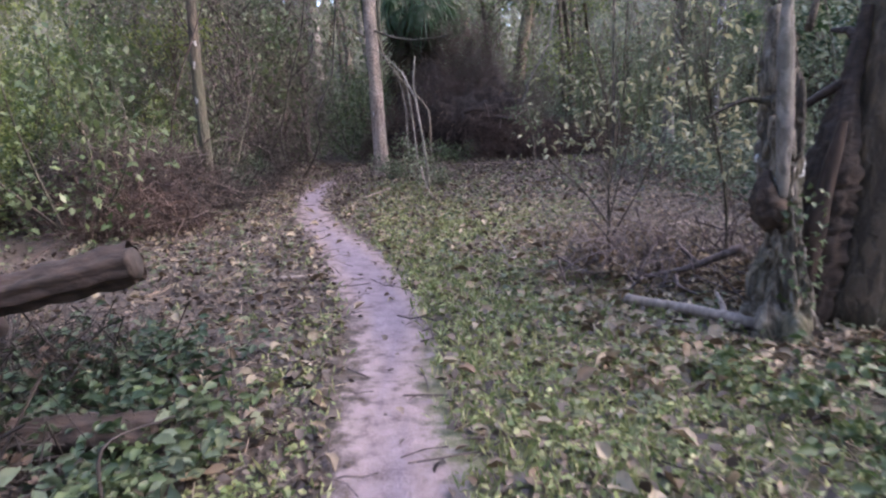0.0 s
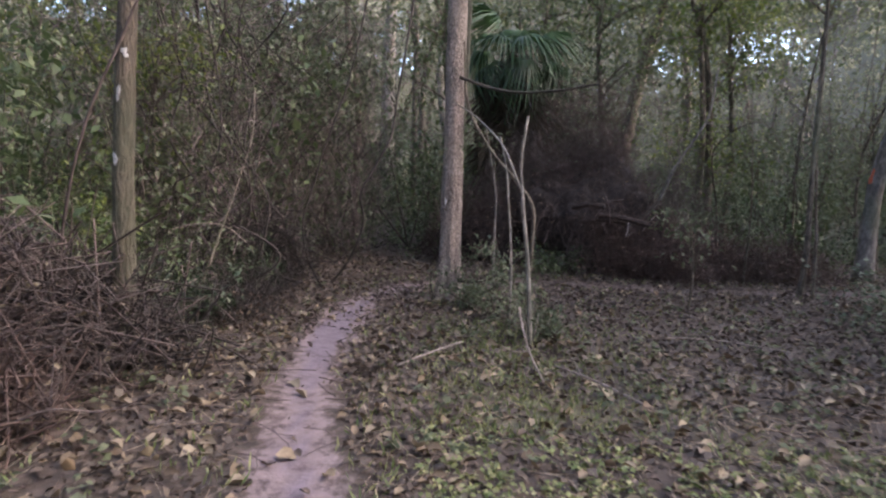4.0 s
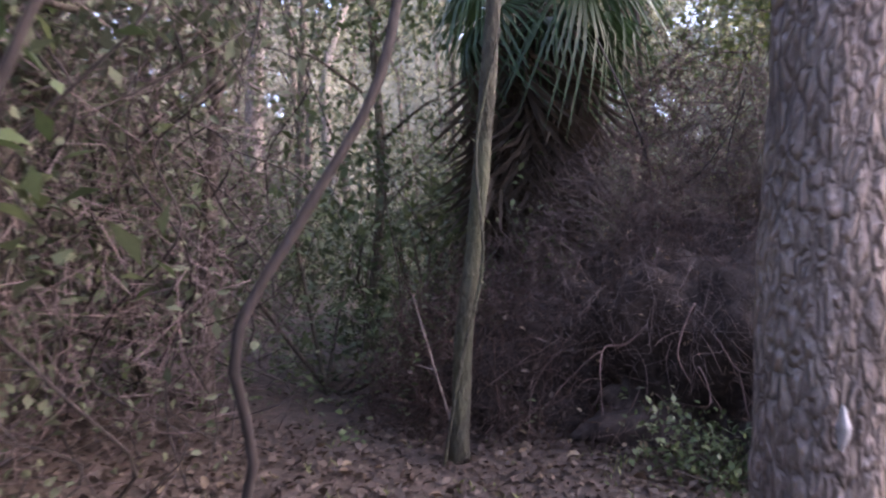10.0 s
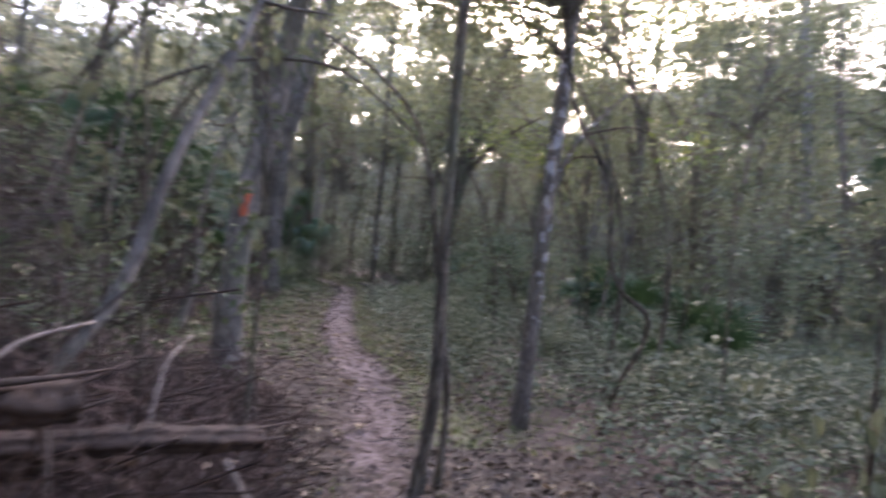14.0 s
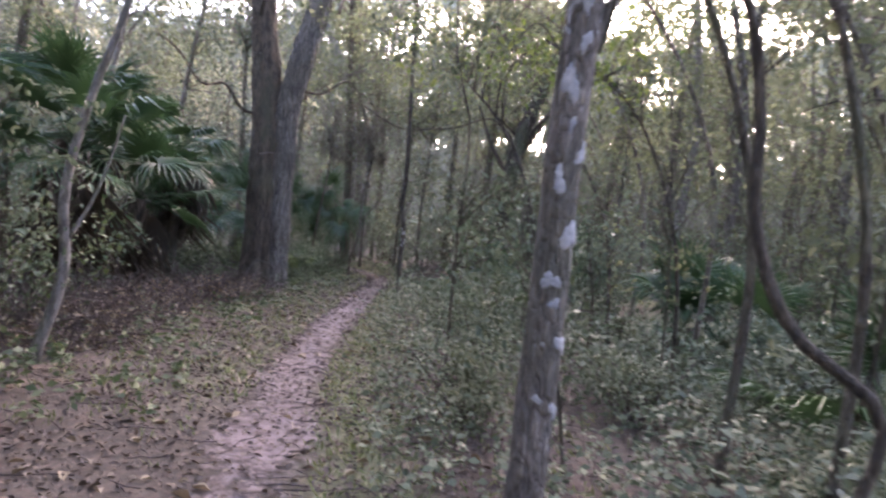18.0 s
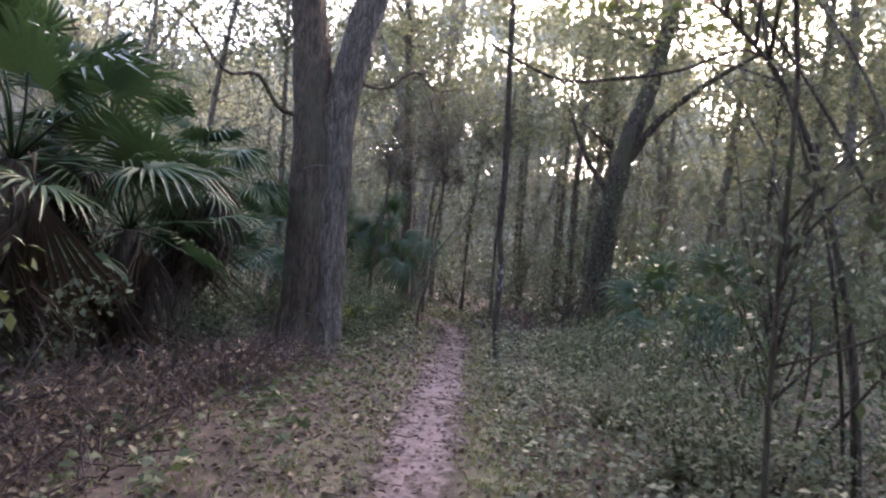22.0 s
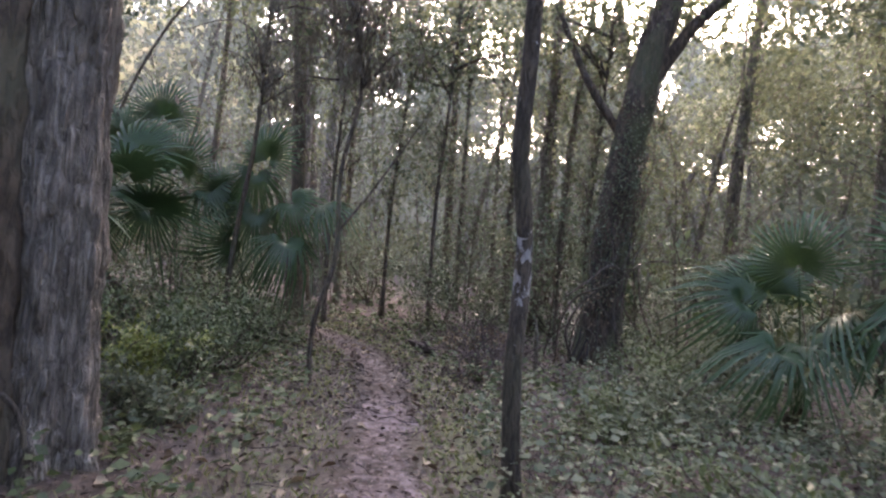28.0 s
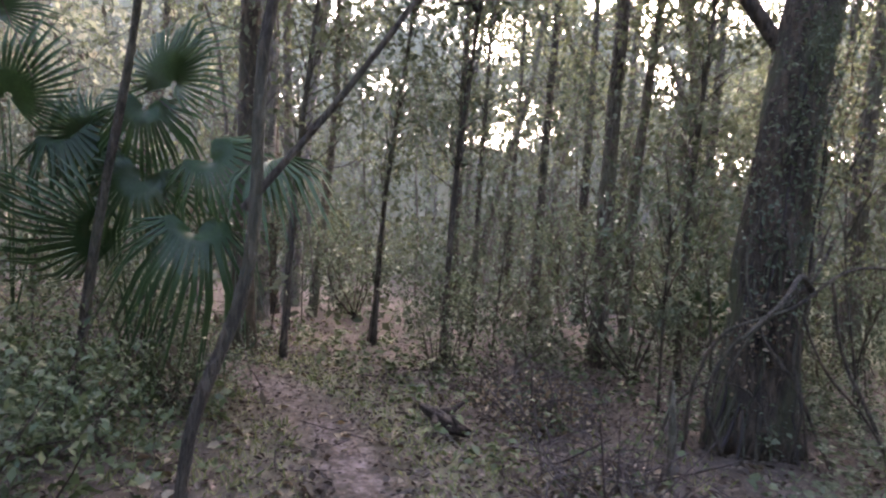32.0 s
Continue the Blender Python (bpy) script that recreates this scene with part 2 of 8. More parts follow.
def bark(name, ridge, crack, moss, across=16.0, along=5.0, width=0.16, depth=0.012, mossy=0.35, rough=0.9, plates=0.0, blotch=None):
    """Furrowed bark: long broken ridges with dark cracks between (or plates, as far as asked), moss and pale stains."""
    m, nt, bs = shader(name)
    vec = place_of(nt, (across, across, along))
    warp = node(nt, "TexNoise", Vector=vec, Scale=0.8, Detail=3.0)
    bent = node(nt, "VectorMath")
    bent.operation = "MULTIPLY_ADD"
    nt.links.new(warp.outputs["Color"], bent.inputs[0])
    bent.inputs[1].default_value = (1.6, 1.6, 1.6)
    nt.links.new(vec, bent.inputs[2])
    cell = node(nt, "TexVoronoi", Vector=bent.outputs[0], Scale=1.0)
    cell.feature = "DISTANCE_TO_EDGE"
    plate = ramp(nt, cell.outputs["Distance"], (0.0, (0, 0, 0)), (width, (0.75, 0.75, 0.75)), (0.6, (1, 1, 1)))
    furrow = node(nt, "TexNoise", Vector=place_of(nt, (across * 1.9, across * 1.9, along * 0.8)), Scale=1.0, Detail=4.0, Roughness=0.55, Distortion=0.4)
    ridges = ramp(nt, furrow.outputs["Fac"], (0.43, (0, 0, 0)), (0.5, (0.45, 0.45, 0.45)), (0.57, (1, 1, 1)))
    height = blend(nt, plates, blend(nt, 0.25, ridges, plate, "MULTIPLY"), plate)
    fine = node(nt, "TexNoise", Vector=place_of(nt, (55, 55, 30)), Scale=1.0, Detail=5.0)
    big = node(nt, "TexNoise", Vector=place_of(nt, (2.2, 2.2, 1.1)), Scale=1.0, Detail=4.0)
    blot = node(nt, "TexNoise", Vector=place_of(nt, (7, 7, 3.5)), Scale=1.0, Detail=5.0)
    col = blend(nt, height, crack, ridge)
    col = blend(nt, 0.25, col, ramp(nt, fine.outputs["Fac"], (0.25, tuple(c * 0.4 for c in ridge)), (0.75, tuple(min(1, c * 1.6) for c in ridge))))
    col = blend(nt, 0.7, col, ramp(nt, blot.outputs["Fac"], (0.35, (0.55, 0.55, 0.55)), (0.65, (1.3, 1.3, 1.28))), "MULTIPLY")
    col = blend(nt, maths(nt, "MULTIPLY", ramp(nt, big.outputs["Fac"], (0.48, (0, 0, 0)), (0.66, (1, 1, 1))), mossy), col, moss)
    if blotch:
        pale, share, middle, reach, extra = blotch
        spot = node(nt, "TexNoise", Vector=place_of(nt, (13, 13, 8)), Scale=1.0, Detail=5.0, Roughness=0.6, Distortion=0.5)
        high = node(nt, "SeparateXYZ", Vector=place_of(nt, (1, 1, 1), False)).outputs[2]
        off = maths(nt, "ABSOLUTE", maths(nt, "MULTIPLY", maths(nt, "SUBTRACT", high, middle), 1 / reach))
        band = ramp(nt, off, (0.55, (extra, extra, extra)), (1.0, (0, 0, 0)))
        mask = ramp(nt, maths(nt, "ADD", spot.outputs["Fac"], band), (share, (0, 0, 0)), (share + 0.04, (1, 1, 1)))
        col = blend(nt, mask, col, blend(nt, fine.outputs["Fac"], tuple(c * 0.55 for c in pale), tuple(min(1, c * 1.4) for c in pale)))
    nt.links.new(col, bs.inputs["Base Color"])
    bs.inputs["Roughness"].default_value = rough
    bump = node(nt, "Bump", Strength=1.0, Distance=depth * 1.6)
    nt.links.new(maths(nt, "ADD", height, maths(nt, "MULTIPLY", fine.outputs["Fac"], 0.35)), bump.inputs["Height"])
    nt.links.new(bump.outputs[0], bs.inputs["Normal"])
    return m


def foliage(name, *cols, through=0.35, rough=0.45, gloss=0.5):
    """Leaves that differ one from the next, with light coming through them."""
    m, nt, bs = shader(name)
    geo = node(nt, "NewGeometry")
    info = node(nt, "ObjectInfo")
    stops = [(k / max(1, len(cols) - 1), c) for k, c in enumerate(cols)]
    col = ramp(nt, geo.outputs["Random Per Island"], *stops)
    vein = node(nt, "TexNoise", Vector=place_of(nt, (45, 45, 45), False), Scale=1.0, Detail=3.0)
    col = blend(nt, 0.4, col, ramp(nt, vein.outputs["Fac"], (0.3, (0.35, 0.35, 0.3)), (0.7, (1, 1, 0.95))), "MULTIPLY")
    shade = ramp(nt, info.outputs["Random"], (0.0, (0.75, 0.8, 0.75)), (1.0, (1.15, 1.1, 0.95)))
    col = blend(nt, 1.0, col, shade, "MULTIPLY")
    nt.links.new(col, bs.inputs["Base Color"])
    bs.inputs["Roughness"].default_value = rough
    bs.inputs["Specular IOR Level"].default_value = gloss
    tr = node(nt, "BsdfTranslucent")
    nt.links.new(col, tr.inputs["Color"])
    mix = node(nt, "MixShader")
    mix.inputs[0].default_value = through
    nt.links.new(bs.outputs[0], mix.inputs[1])
    nt.links.new(tr.outputs[0], mix.inputs[2])
    nt.links.new(mix.outputs[0], nt.nodes["Material Output"].inputs[0])
    return m


def plain_wood(name, light, dark, scale=(30, 30, 6), rough=0.85, depth=0.004):
    m, nt, bs = shader(name)
    n1 = node(nt, "TexNoise", Vector=place_of(nt, scale), Scale=1.0, Detail=6.0)
    n2 = node(nt, "TexNoise", Vector=place_of(nt, (3, 3, 3)), Scale=1.0, Detail=3.0)
    geo = node(nt, "NewGeometry")
    col = ramp(nt, n1.outputs["Fac"], (0.3, dark), (0.7, light))
    col = blend(nt, 0.6, col, ramp(nt, n2.outputs["Fac"], (0.3, (0.45, 0.45, 0.45)), (0.7, (1.2, 1.15, 1.1))), "MULTIPLY")
    col = blend(nt, 0.7, col, ramp(nt, geo.outputs["Random Per Island"], (0.0, (0.55, 0.55, 0.55)), (1.0, (1.35, 1.3, 1.3))), "MULTIPLY")
    nt.links.new(col, bs.inputs["Base Color"])
    bs.inputs["Roughness"].default_value = rough
    bump = node(nt, "Bump", Strength=0.7, Distance=depth)
    nt.links.new(n1.outputs["Fac"], bump.inputs["Height"])
    nt.links.new(bump.outputs[0], bs.inputs["Normal"])
    return m


FLAKY_BARK = bark("flaky_bark", (0.3, 0.26, 0.235), (0.045, 0.037, 0.032), (0.12, 0.115, 0.085), across=24, along=10, width=0.24, depth=0.014, mossy=0.5, plates=0.5, blotch=((0.5, 0.5, 0.53), 0.7, 3.2, 1.0, 0.14))
VINED_BARK = bark("vined_bark", (0.1, 0.074, 0.056), (0.026, 0.02, 0.015), (0.07, 0.082, 0.042), across=12, along=7, width=0.22, depth=0.014, mossy=0.9, blotch=((0.24, 0.235, 0.22), 0.7, 1.8, 0.5, 0.06))
BLOTCHED_BARK = bark("blotched_bark", (0.085, 0.068, 0.053), (0.022, 0.018, 0.015), (0.08, 0.085, 0.05), across=20, along=9, width=0.22, depth=0.01, mossy=0.4, blotch=((0.3, 0.288, 0.29), 0.66, 1.6, 0.34, 0.13))
PINE_BARK = bark("pine_bark", (0.5, 0.412, 0.382), (0.055, 0.04, 0.036), (0.26, 0.225, 0.19), across=40, along=15, width=0.26, depth=0.018, mossy=0.3, plates=0.8)
GREY_BARK = bark("grey_bark", (0.165, 0.137, 0.112), (0.04, 0.032, 0.026), (0.12, 0.135, 0.085), across=13, along=8, width=0.22, depth=0.01, mossy=0.45)
OAK_BARK = bark("oak_bark", (0.105, 0.078, 0.056), (0.036, 0.027, 0.02), (0.095, 0.095, 0.06), across=11, along=7, width=0.25, depth=0.008, mossy=0.5)
SHAGGY_BARK = bark("shaggy_bark", (0.33, 0.29, 0.255), (0.02, 0.016, 0.013), (0.1, 0.085, 0.065), across=15, along=3.2, width=0.3, depth=0.03, mossy=0.5, plates=0.45)
PALE_BARK = bark("pale_bark", (0.24, 0.215, 0.2), (0.09, 0.08, 0.073), (0.12, 0.13, 0.085), across=9, along=9, width=0.1, depth=0.004, mossy=0.5)
MOSSY_BARK = bark("mossy_bark", (0.096, 0.096, 0.068), (0.045, 0.041, 0.03), (0.105, 0.118, 0.065), across=14, along=11, width=0.2, depth=0.008, mossy=0.6)
DARK_BARK = bark("dark_bark", (0.105, 0.085, 0.068), (0.028, 0.022, 0.018), (0.09, 0.1, 0.06), across=18, along=9, width=0.22, depth=0.008, mossy=0.35)
STUMP_BARK = bark("stump_bark", (0.27, 0.235, 0.2), (0.022, 0.017, 0.014), (0.085, 0.085, 0.05), across=9, along=7, width=0.22, depth=0.025, mossy=0.9, blotch=((0.6, 0.6, 0.6), 0.74, 1.05, 0.14, 0.2))
LOG_BARK = plain_wood("log_bark", (0.066, 0.044, 0.036), (0.014, 0.01, 0.008), scale=(11, 26, 26), depth=0.02)
VINE_BARK = plain_wood("vine_bark", (0.055, 0.044, 0.042), (0.02, 0.016, 0.015))
PALE_WOOD = plain_wood("pale_dead_wood", (0.33, 0.28, 0.255), (0.15, 0.125, 0.11))
BROWN_WOOD = plain_wood("rotten_wood", (0.08, 0.053, 0.043), (0.022, 0.015, 0.012))
TWIG_WOOD = plain_wood("dry_twigs", (0.13, 0.102, 0.098), (0.045, 0.034, 0.033))
ROOT_WOOD = plain_wood("root_fibres", (0.132, 0.087, 0.077), (0.035, 0.023, 0.02))
# Lighter copy of the dry twigs, with the thicket's light and haze in its colour.
HAZE_TWIG = plain_wood("grey_hazed_twigs", (0.25, 0.2, 0.198), (0.1, 0.078, 0.078))
SOIL = plain_wood("root_soil", (0.075, 0.055, 0.049), (0.02, 0.015, 0.013), scale=(14, 14, 14), depth=0.03)
LICHEN = plain_wood("lichen_paint", (0.55, 0.56, 0.59), (0.32, 0.33, 0.35), scale=(40, 40, 40))
STRAW = plain_wood("dry_straw", (0.4, 0.33, 0.26), (0.22, 0.17, 0.13))
ORANGE = plain_wood("orange_paint", (0.75, 0.2, 0.11), (0.5, 0.13, 0.08), scale=(40, 40, 40))

LEAF_GREEN = foliage("green_leaves", (0.06, 0.098, 0.045), (0.095, 0.138, 0.064), (0.14, 0.178, 0.088), (0.118, 0.15, 0.1))
LEAF_DULL = foliage("dull_leaves", (0.08, 0.103, 0.07), (0.125, 0.15, 0.102), (0.19, 0.21, 0.155), (0.135, 0.16, 0.118), rough=0.6, gloss=0.25)
LEAF_BRIGHT = foliage("bright_leaves", (0.1, 0.16, 0.045), (0.17, 0.22, 0.06), (0.23, 0.26, 0.09), (0.12, 0.17, 0.06), through=0.45)
LEAF_YELLOW = foliage("yellowing_leaves", (0.24, 0.25, 0.15), (0.34, 0.33, 0.22), (0.44, 0.41, 0.29), (0.26, 0.25, 0.18), through=0.4)
LEAF_DARK = foliage("dark_leaves", (0.025, 0.05, 0.025), (0.045, 0.075, 0.04), (0.06, 0.09, 0.05), through=0.25)
LEAF_BROWN = foliage("dry_leaves", (0.11, 0.075, 0.055), (0.19, 0.135, 0.1), (0.28, 0.215, 0.165), (0.37, 0.3, 0.24), (0.16, 0.1, 0.075), through=0.15, rough=0.6)
LEAF_LITTER = foliage("leaf_litter", (0.043, 0.027, 0.023), (0.095, 0.063, 0.054), (0.21, 0.153, 0.134), (0.082, 0.055, 0.048), (0.138, 0.098, 0.085), (0.06, 0.04, 0.034), through=0.08, rough=0.6)
LEAF_CANOPY = foliage("canopy_leaves", (0.13, 0.148, 0.098), (0.172, 0.192, 0.122), (0.2, 0.215, 0.14), (0.175, 0.178, 0.126), through=0.6, rough=0.8, gloss=0.1)
LEAF_MOSS = foliage("hanging_moss", (0.1, 0.09, 0.075), (0.15, 0.13, 0.115), (0.08, 0.07, 0.06), through=0.2, rough=0.8)
PALM_GREEN = foliage("palm_green", (0.028, 0.07, 0.03), (0.045, 0.098, 0.045), (0.06, 0.12, 0.06), through=0.25, rough=0.36, gloss=0.5)
PALM_DEAD = foliage("palm_dead", (0.04, 0.031, 0.025), (0.08, 0.061, 0.05), (0.025, 0.019, 0.015), through=0.12, rough=0.75)
# Paler leaf green for the farthest trees: haze mixed into the colour.
LEAF_HAZE = foliage("hazed_leaves", (0.23, 0.245, 0.19), (0.27, 0.285, 0.22), (0.31, 0.315, 0.255), (0.28, 0.265, 0.23), through=0.65, rough=0.9, gloss=0.05)
# Dimmer version of the bank green: understorey shade is put into the colour.
LEAF_SHADE = foliage("shaded_leaves", (0.088, 0.106, 0.077), (0.128, 0.15, 0.108), (0.185, 0.205, 0.155), (0.14, 0.15, 0.115), through=0.3, rough=0.7, gloss=0.2)
LEAF_BANK = foliage("bank_leaves", (0.085, 0.115, 0.08), (0.13, 0.165, 0.112), (0.245, 0.275, 0.205), (0.12, 0.153, 0.107), (0.2, 0.232, 0.172), rough=0.5, gloss=0.4)
GRASS = foliage("grass_blades", (0.12, 0.172, 0.068), (0.19, 0.235, 0.1), (0.31, 0.315, 0.18), (0.155, 0.205, 0.085), through=0.3)


def ground_material():
    """Leaf-strewn forest soil with a trodden trail of pale dirt and greener verges."""
    m, nt, bs = shader("forest_floor")
    vec = place_of(nt, (1, 1, 1), False)
    a = node(nt, "TexNoise", Vector=vec, Scale=0.7, Detail=6.0)
    b = node(nt, "TexNoise", Vector=vec, Scale=9.0, Detail=6.0, Roughness=0.65)
    c = node(nt, "TexVoronoi", Vector=vec, Scale=22.0)
    d = node(nt, "TexNoise", Vector=vec, Scale=60.0, Detail=4.0)
    litter = ramp(nt, b.outputs["Fac"], (0.25, (0.03, 0.022, 0.018)), (0.5, (0.072, 0.054, 0.045)), (0.75, (0.14, 0.107, 0.09)))
    litter = blend(nt, 0.5, litter, ramp(nt, node(nt, "SeparateColor", Color=c.outputs["Color"]).outputs[0], (0.0, (0.4, 0.37, 0.35)), (1.0, (1.3, 1.2, 1.15))), "MULTIPLY")
    green = ramp(nt, d.outputs["Fac"], (0.3, (0.085, 0.102, 0.046)), (0.7, (0.215, 0.23, 0.115)))
    dirt = ramp(nt, b.outputs["Fac"], (0.25, (0.1, 0.077, 0.094)), (0.5, (0.162, 0.128, 0.153)), (0.75, (0.23, 0.182, 0.216)))
    dirt = blend(nt, 0.5, dirt, ramp(nt, d.outputs["Fac"], (0.3, (0.55, 0.52, 0.52)), (0.7, (1.1, 1.1, 1.1))), "MULTIPLY")
    worn = node(nt, "Attribute")
    worn.attribute_name = "trail"
    brown = ramp(nt, b.outputs["Fac"], (0.25, (0.12, 0.087, 0.088)), (0.5, (0.19, 0.142, 0.146)), (0.75, (0.26, 0.198, 0.203)))
    dirt = blend(nt, ramp(nt, worn.outputs["Fac"], (0.7, (0, 0, 0)), (0.86, (1, 1, 1))), brown, dirt)
    verge = node(nt, "Attribute")
    verge.attribute_name = "verge"
    trail = node(nt, "Attribute")
    trail.attribute_name = "trail"
    rough = maths(nt, "SUBTRACT", maths(nt, "ADD", b.outputs["Fac"], maths(nt, "MULTIPLY", a.outputs["Fac"], 0.6)), 0.8)
    gm = maths(nt, "ADD", maths(nt, "MULTIPLY", verge.outputs["Fac"], 1.1), maths(nt, "MULTIPLY", rough, 1.4), True)
    gm = maths(nt, "MULTIPLY", gm, verge.outputs["Fac"], True)
    tm = ramp(nt, maths(nt, "ADD", trail.outputs["Fac"], maths(nt, "MULTIPLY", rough, 1.5)), (0.33, (0, 0, 0)), (0.67, (1, 1, 1)))
    col = blend(nt, tm, blend(nt, gm, litter, green), dirt)
    nt.links.new(col, bs.inputs["Base Color"])
    bs.inputs["Roughness"].default_value = 0.95
    bump = node(nt, "Bump", Strength=0.8, Distance=0.03)
    hgt = maths(nt, "ADD", maths(nt, "MULTIPLY", b.outputs["Fac"], 0.6), maths(nt, "MULTIPLY", d.outputs["Fac"], 0.3))
    nt.links.new(hgt, bump.inputs["Height"])
    nt.links.new(bump.outputs[0], bs.inputs["Normal"])
    return m


FLOOR = ground_material()
LEAF_TRAIL = foliage("trodden_leaves", (0.06, 0.042, 0.04), (0.16, 0.117, 0.114), (0.1, 0.071, 0.07), (0.24, 0.186, 0.18), (0.13, 0.094, 0.093), through=0.05, rough=0.7, gloss=0.2)

# ---------------------------------------------------------------- ground
TRAIL = [(0.3, -9), (0.15, -4), (0.06, 0), (0.0, 2.0), (-0.12, 2.9), (-0.25, 4.05), (-0.61, 5.5), (-1.16, 7.15), (-1.71, 8.55), (-2.12, 10.1), (-2.3, 11.8),
         (-2.15, 13.3), (-1.5, 14.5), (-0.3, 14.95), (1.5, 15.0), (3.2, 15.2), (4.8, 15.55), (6.9, 15.95), (8.75, 16.5), (10.2, 17.0), (12.4, 17.6),
         (15.7, 18.3), (18.6, 18.9), (21.1, 19.35), (23.4, 19.9), (25.1, 20.75), (26.6, 22.05), (27.9, 24.0), (29.0, 27.0), (31.0, 33.0)]
WALKED = np.array([eye[:2] for _, eye, _, _ in PATH])
trail_line = resample([(x, y, 0) for x, y in TRAIL], 400)[:, :2]


def near(line, xy):
    """Distance from rows of points to a line of points."""
    out = np.full(len(xy), 1e9)
    for k in range(0, len(line), 40):
        d = np.linalg.norm(xy[:, None] - line[None, k:k + 40], axis=-1)
        out = np.minimum(out, d.min(1))
    return out


def ground_z(x, y):
    x, y = np.asarray(x, float), np.asarray(y, float)
    u = np.clip((x - 5) / 9, 0, 1)
    z = -0.14 * u * u * (3 - 2 * u)
    z = z + 0.03 * np.sin(x * 0.9 + 1.3 * np.sin(y * 0.5)) * np.sin(y * 0.8 + 0.7) + 0.012 * np.sin(x * 3.1 + y) * np.sin(y * 2.7 - x * 0.6)
    return z


def east_green(x, y):
    """How green the clearing is: a wide verge east of the trail, a thin one west of it."""
    off = x - (0.95 - 0.12 * y)
    return np.exp(-(off / np.where(off < 0, 0.75, 1.7)) ** 2)


def gz(x, y):
    return float(ground_z(x, y))


def even(lo, hi, step, far):
    inner = np.arange(lo, hi + step / 2, step)
    grow = np.cumsum(step * 1.35 ** np.arange(1, 40))
    grow = grow[grow < far]
    return np.r_[lo - grow[::-1], inner, hi + grow]


gx, gy = even(-8, 33, 0.16, 900), even(-5, 28, 0.16, 900)
grid = np.stack(np.meshgrid(gx, gy, indexing="ij"), -1).reshape(-1, 2)
inside = (grid[:, 0] > -9) & (grid[:, 0] < 34) & (grid[:, 1] > -10) & (grid[:, 1] < 34)
to_trail = np.full(len(grid), 50.0)
to_trail[inside] = near(trail_line, grid[inside])
half = 0.25 + 0.06 * np.sin(grid[:, 0] * 2.1 + grid[:, 1] * 1.7) + 0.12 * ((grid[:, 0] > 1) & (grid[:, 1] > 13))
trod = 1 / (1 + np.exp((np.minimum(to_trail, 5) - half) / 0.09))
z = ground_z(grid[:, 0], grid[:, 1]) - 0.012 * trod + 0.022 * (vnoise(np.c_[grid * 2.3, 0 * grid[:, 0]], 3) - 0.5) * (1 - trod)
nx, ny = len(gx), len(gy)
i, j = np.meshgrid(np.arange(nx - 1), np.arange(ny - 1), indexing="ij")
cell = (i * ny + j).reshape(-1, 1)
ground_mesh = raw("ground", np.c_[grid, z], np.concatenate([cell, cell + ny, cell + ny + 1, cell + 1], 1))
bare = np.clip((14.6 - grid[:, 1]) / 2, 0, 1) * (grid[:, 0] < 3) + (0.45 + 0.25 * np.clip((grid[:, 0] - 4) / 4, 0, 1) - 0.3 * np.clip((grid[:, 0] - 17) / 5, 0, 1)) * ((grid[:, 0] > 3) & (grid[:, 1] > 12)) + 0.45 * ((grid[:, 1] >= 9.5) & (grid[:, 0] <= 3))
ground_mesh.attributes.new("trail", "FLOAT", "POINT").data.foreach_set("value", (trod * np.clip(bare, 0, 1)).astype(np.float32))
side_green = east_green(grid[:, 0], grid[:, 1]) * (grid[:, 1] < 11.5) * np.clip(1.2 - grid[:, 1] / 14, 0, 1)
side_green = side_green * np.clip((vnoise(np.c_[grid * 0.9, 0 * z], 8) - 0.2) * 5, 0, 1)
TX, TY = np.array(TRAIL[13:]).T


def south_side(x, y):
    """1 on the southern side of the later trail; less on its leafy northern side."""
    north = np.asarray(y) > np.interp(x, TX, TY)
    return np.where(north, np.clip((np.asarray(x) - 7) / 4, 0.1, 0.7), 1.0)


soft = 3.0 * (vnoise(np.c_[grid * 0.45, 0 * z], 18) - 0.5)
late = (grid[:, 0] > 5) * south_side(grid[:, 0], grid[:, 1]) * np.exp(-((to_trail - 0.7) / 0.5) ** 2) * 0.7 + 0.8 / (1 + np.exp(np.clip((grid[:, 1] - 12 + soft) * 1.6, -30, 30))) / (1 + np.exp(np.clip((7 - grid[:, 0] + soft) * 1.6, -30, 30)))
ground_mesh.attributes.new("verge", "FLOAT", "POINT").data.foreach_set("value", np.clip(side_green + late, 0, 1).astype(np.float32))
ground = part("ground", ground_mesh, FLOOR)
tagged(ground, "forest floor of brown leaf litter with a narrow trodden dirt trail", "ground", kind="structure")


# ---------------------------------------------------------------- plants
def crown_of(g, centre, size, clumps, per, spread_r, leaf_len, leaf_wid, shape="card", droop=0.3):
    """Clump centres and leaves of an uneven crown."""
    c = spread(clumps, g) * g.random((clumps, 1)) ** 0.45 * size + centre
    k = np.repeat(np.arange(clumps), per)
    keep = g.random(len(k)) < 0.35 + 0.65 * g.random(clumps)[k]
    k = k[keep]
    pos = c[k] + g.normal(size=(len(k), 3)) * spread_r * np.array([1, 1, 0.65])
    way = spread(len(k), g) - [0, 0, droop]
    face = spread(len(k), g) * 0.7 + [0, 0, 1]
    ln = leaf_len * g.uniform(0.6, 1.3, len(k))
    make = cards if shape == "card" else leaves
    return c, make(pos, way, face, ln, ln * leaf_wid)


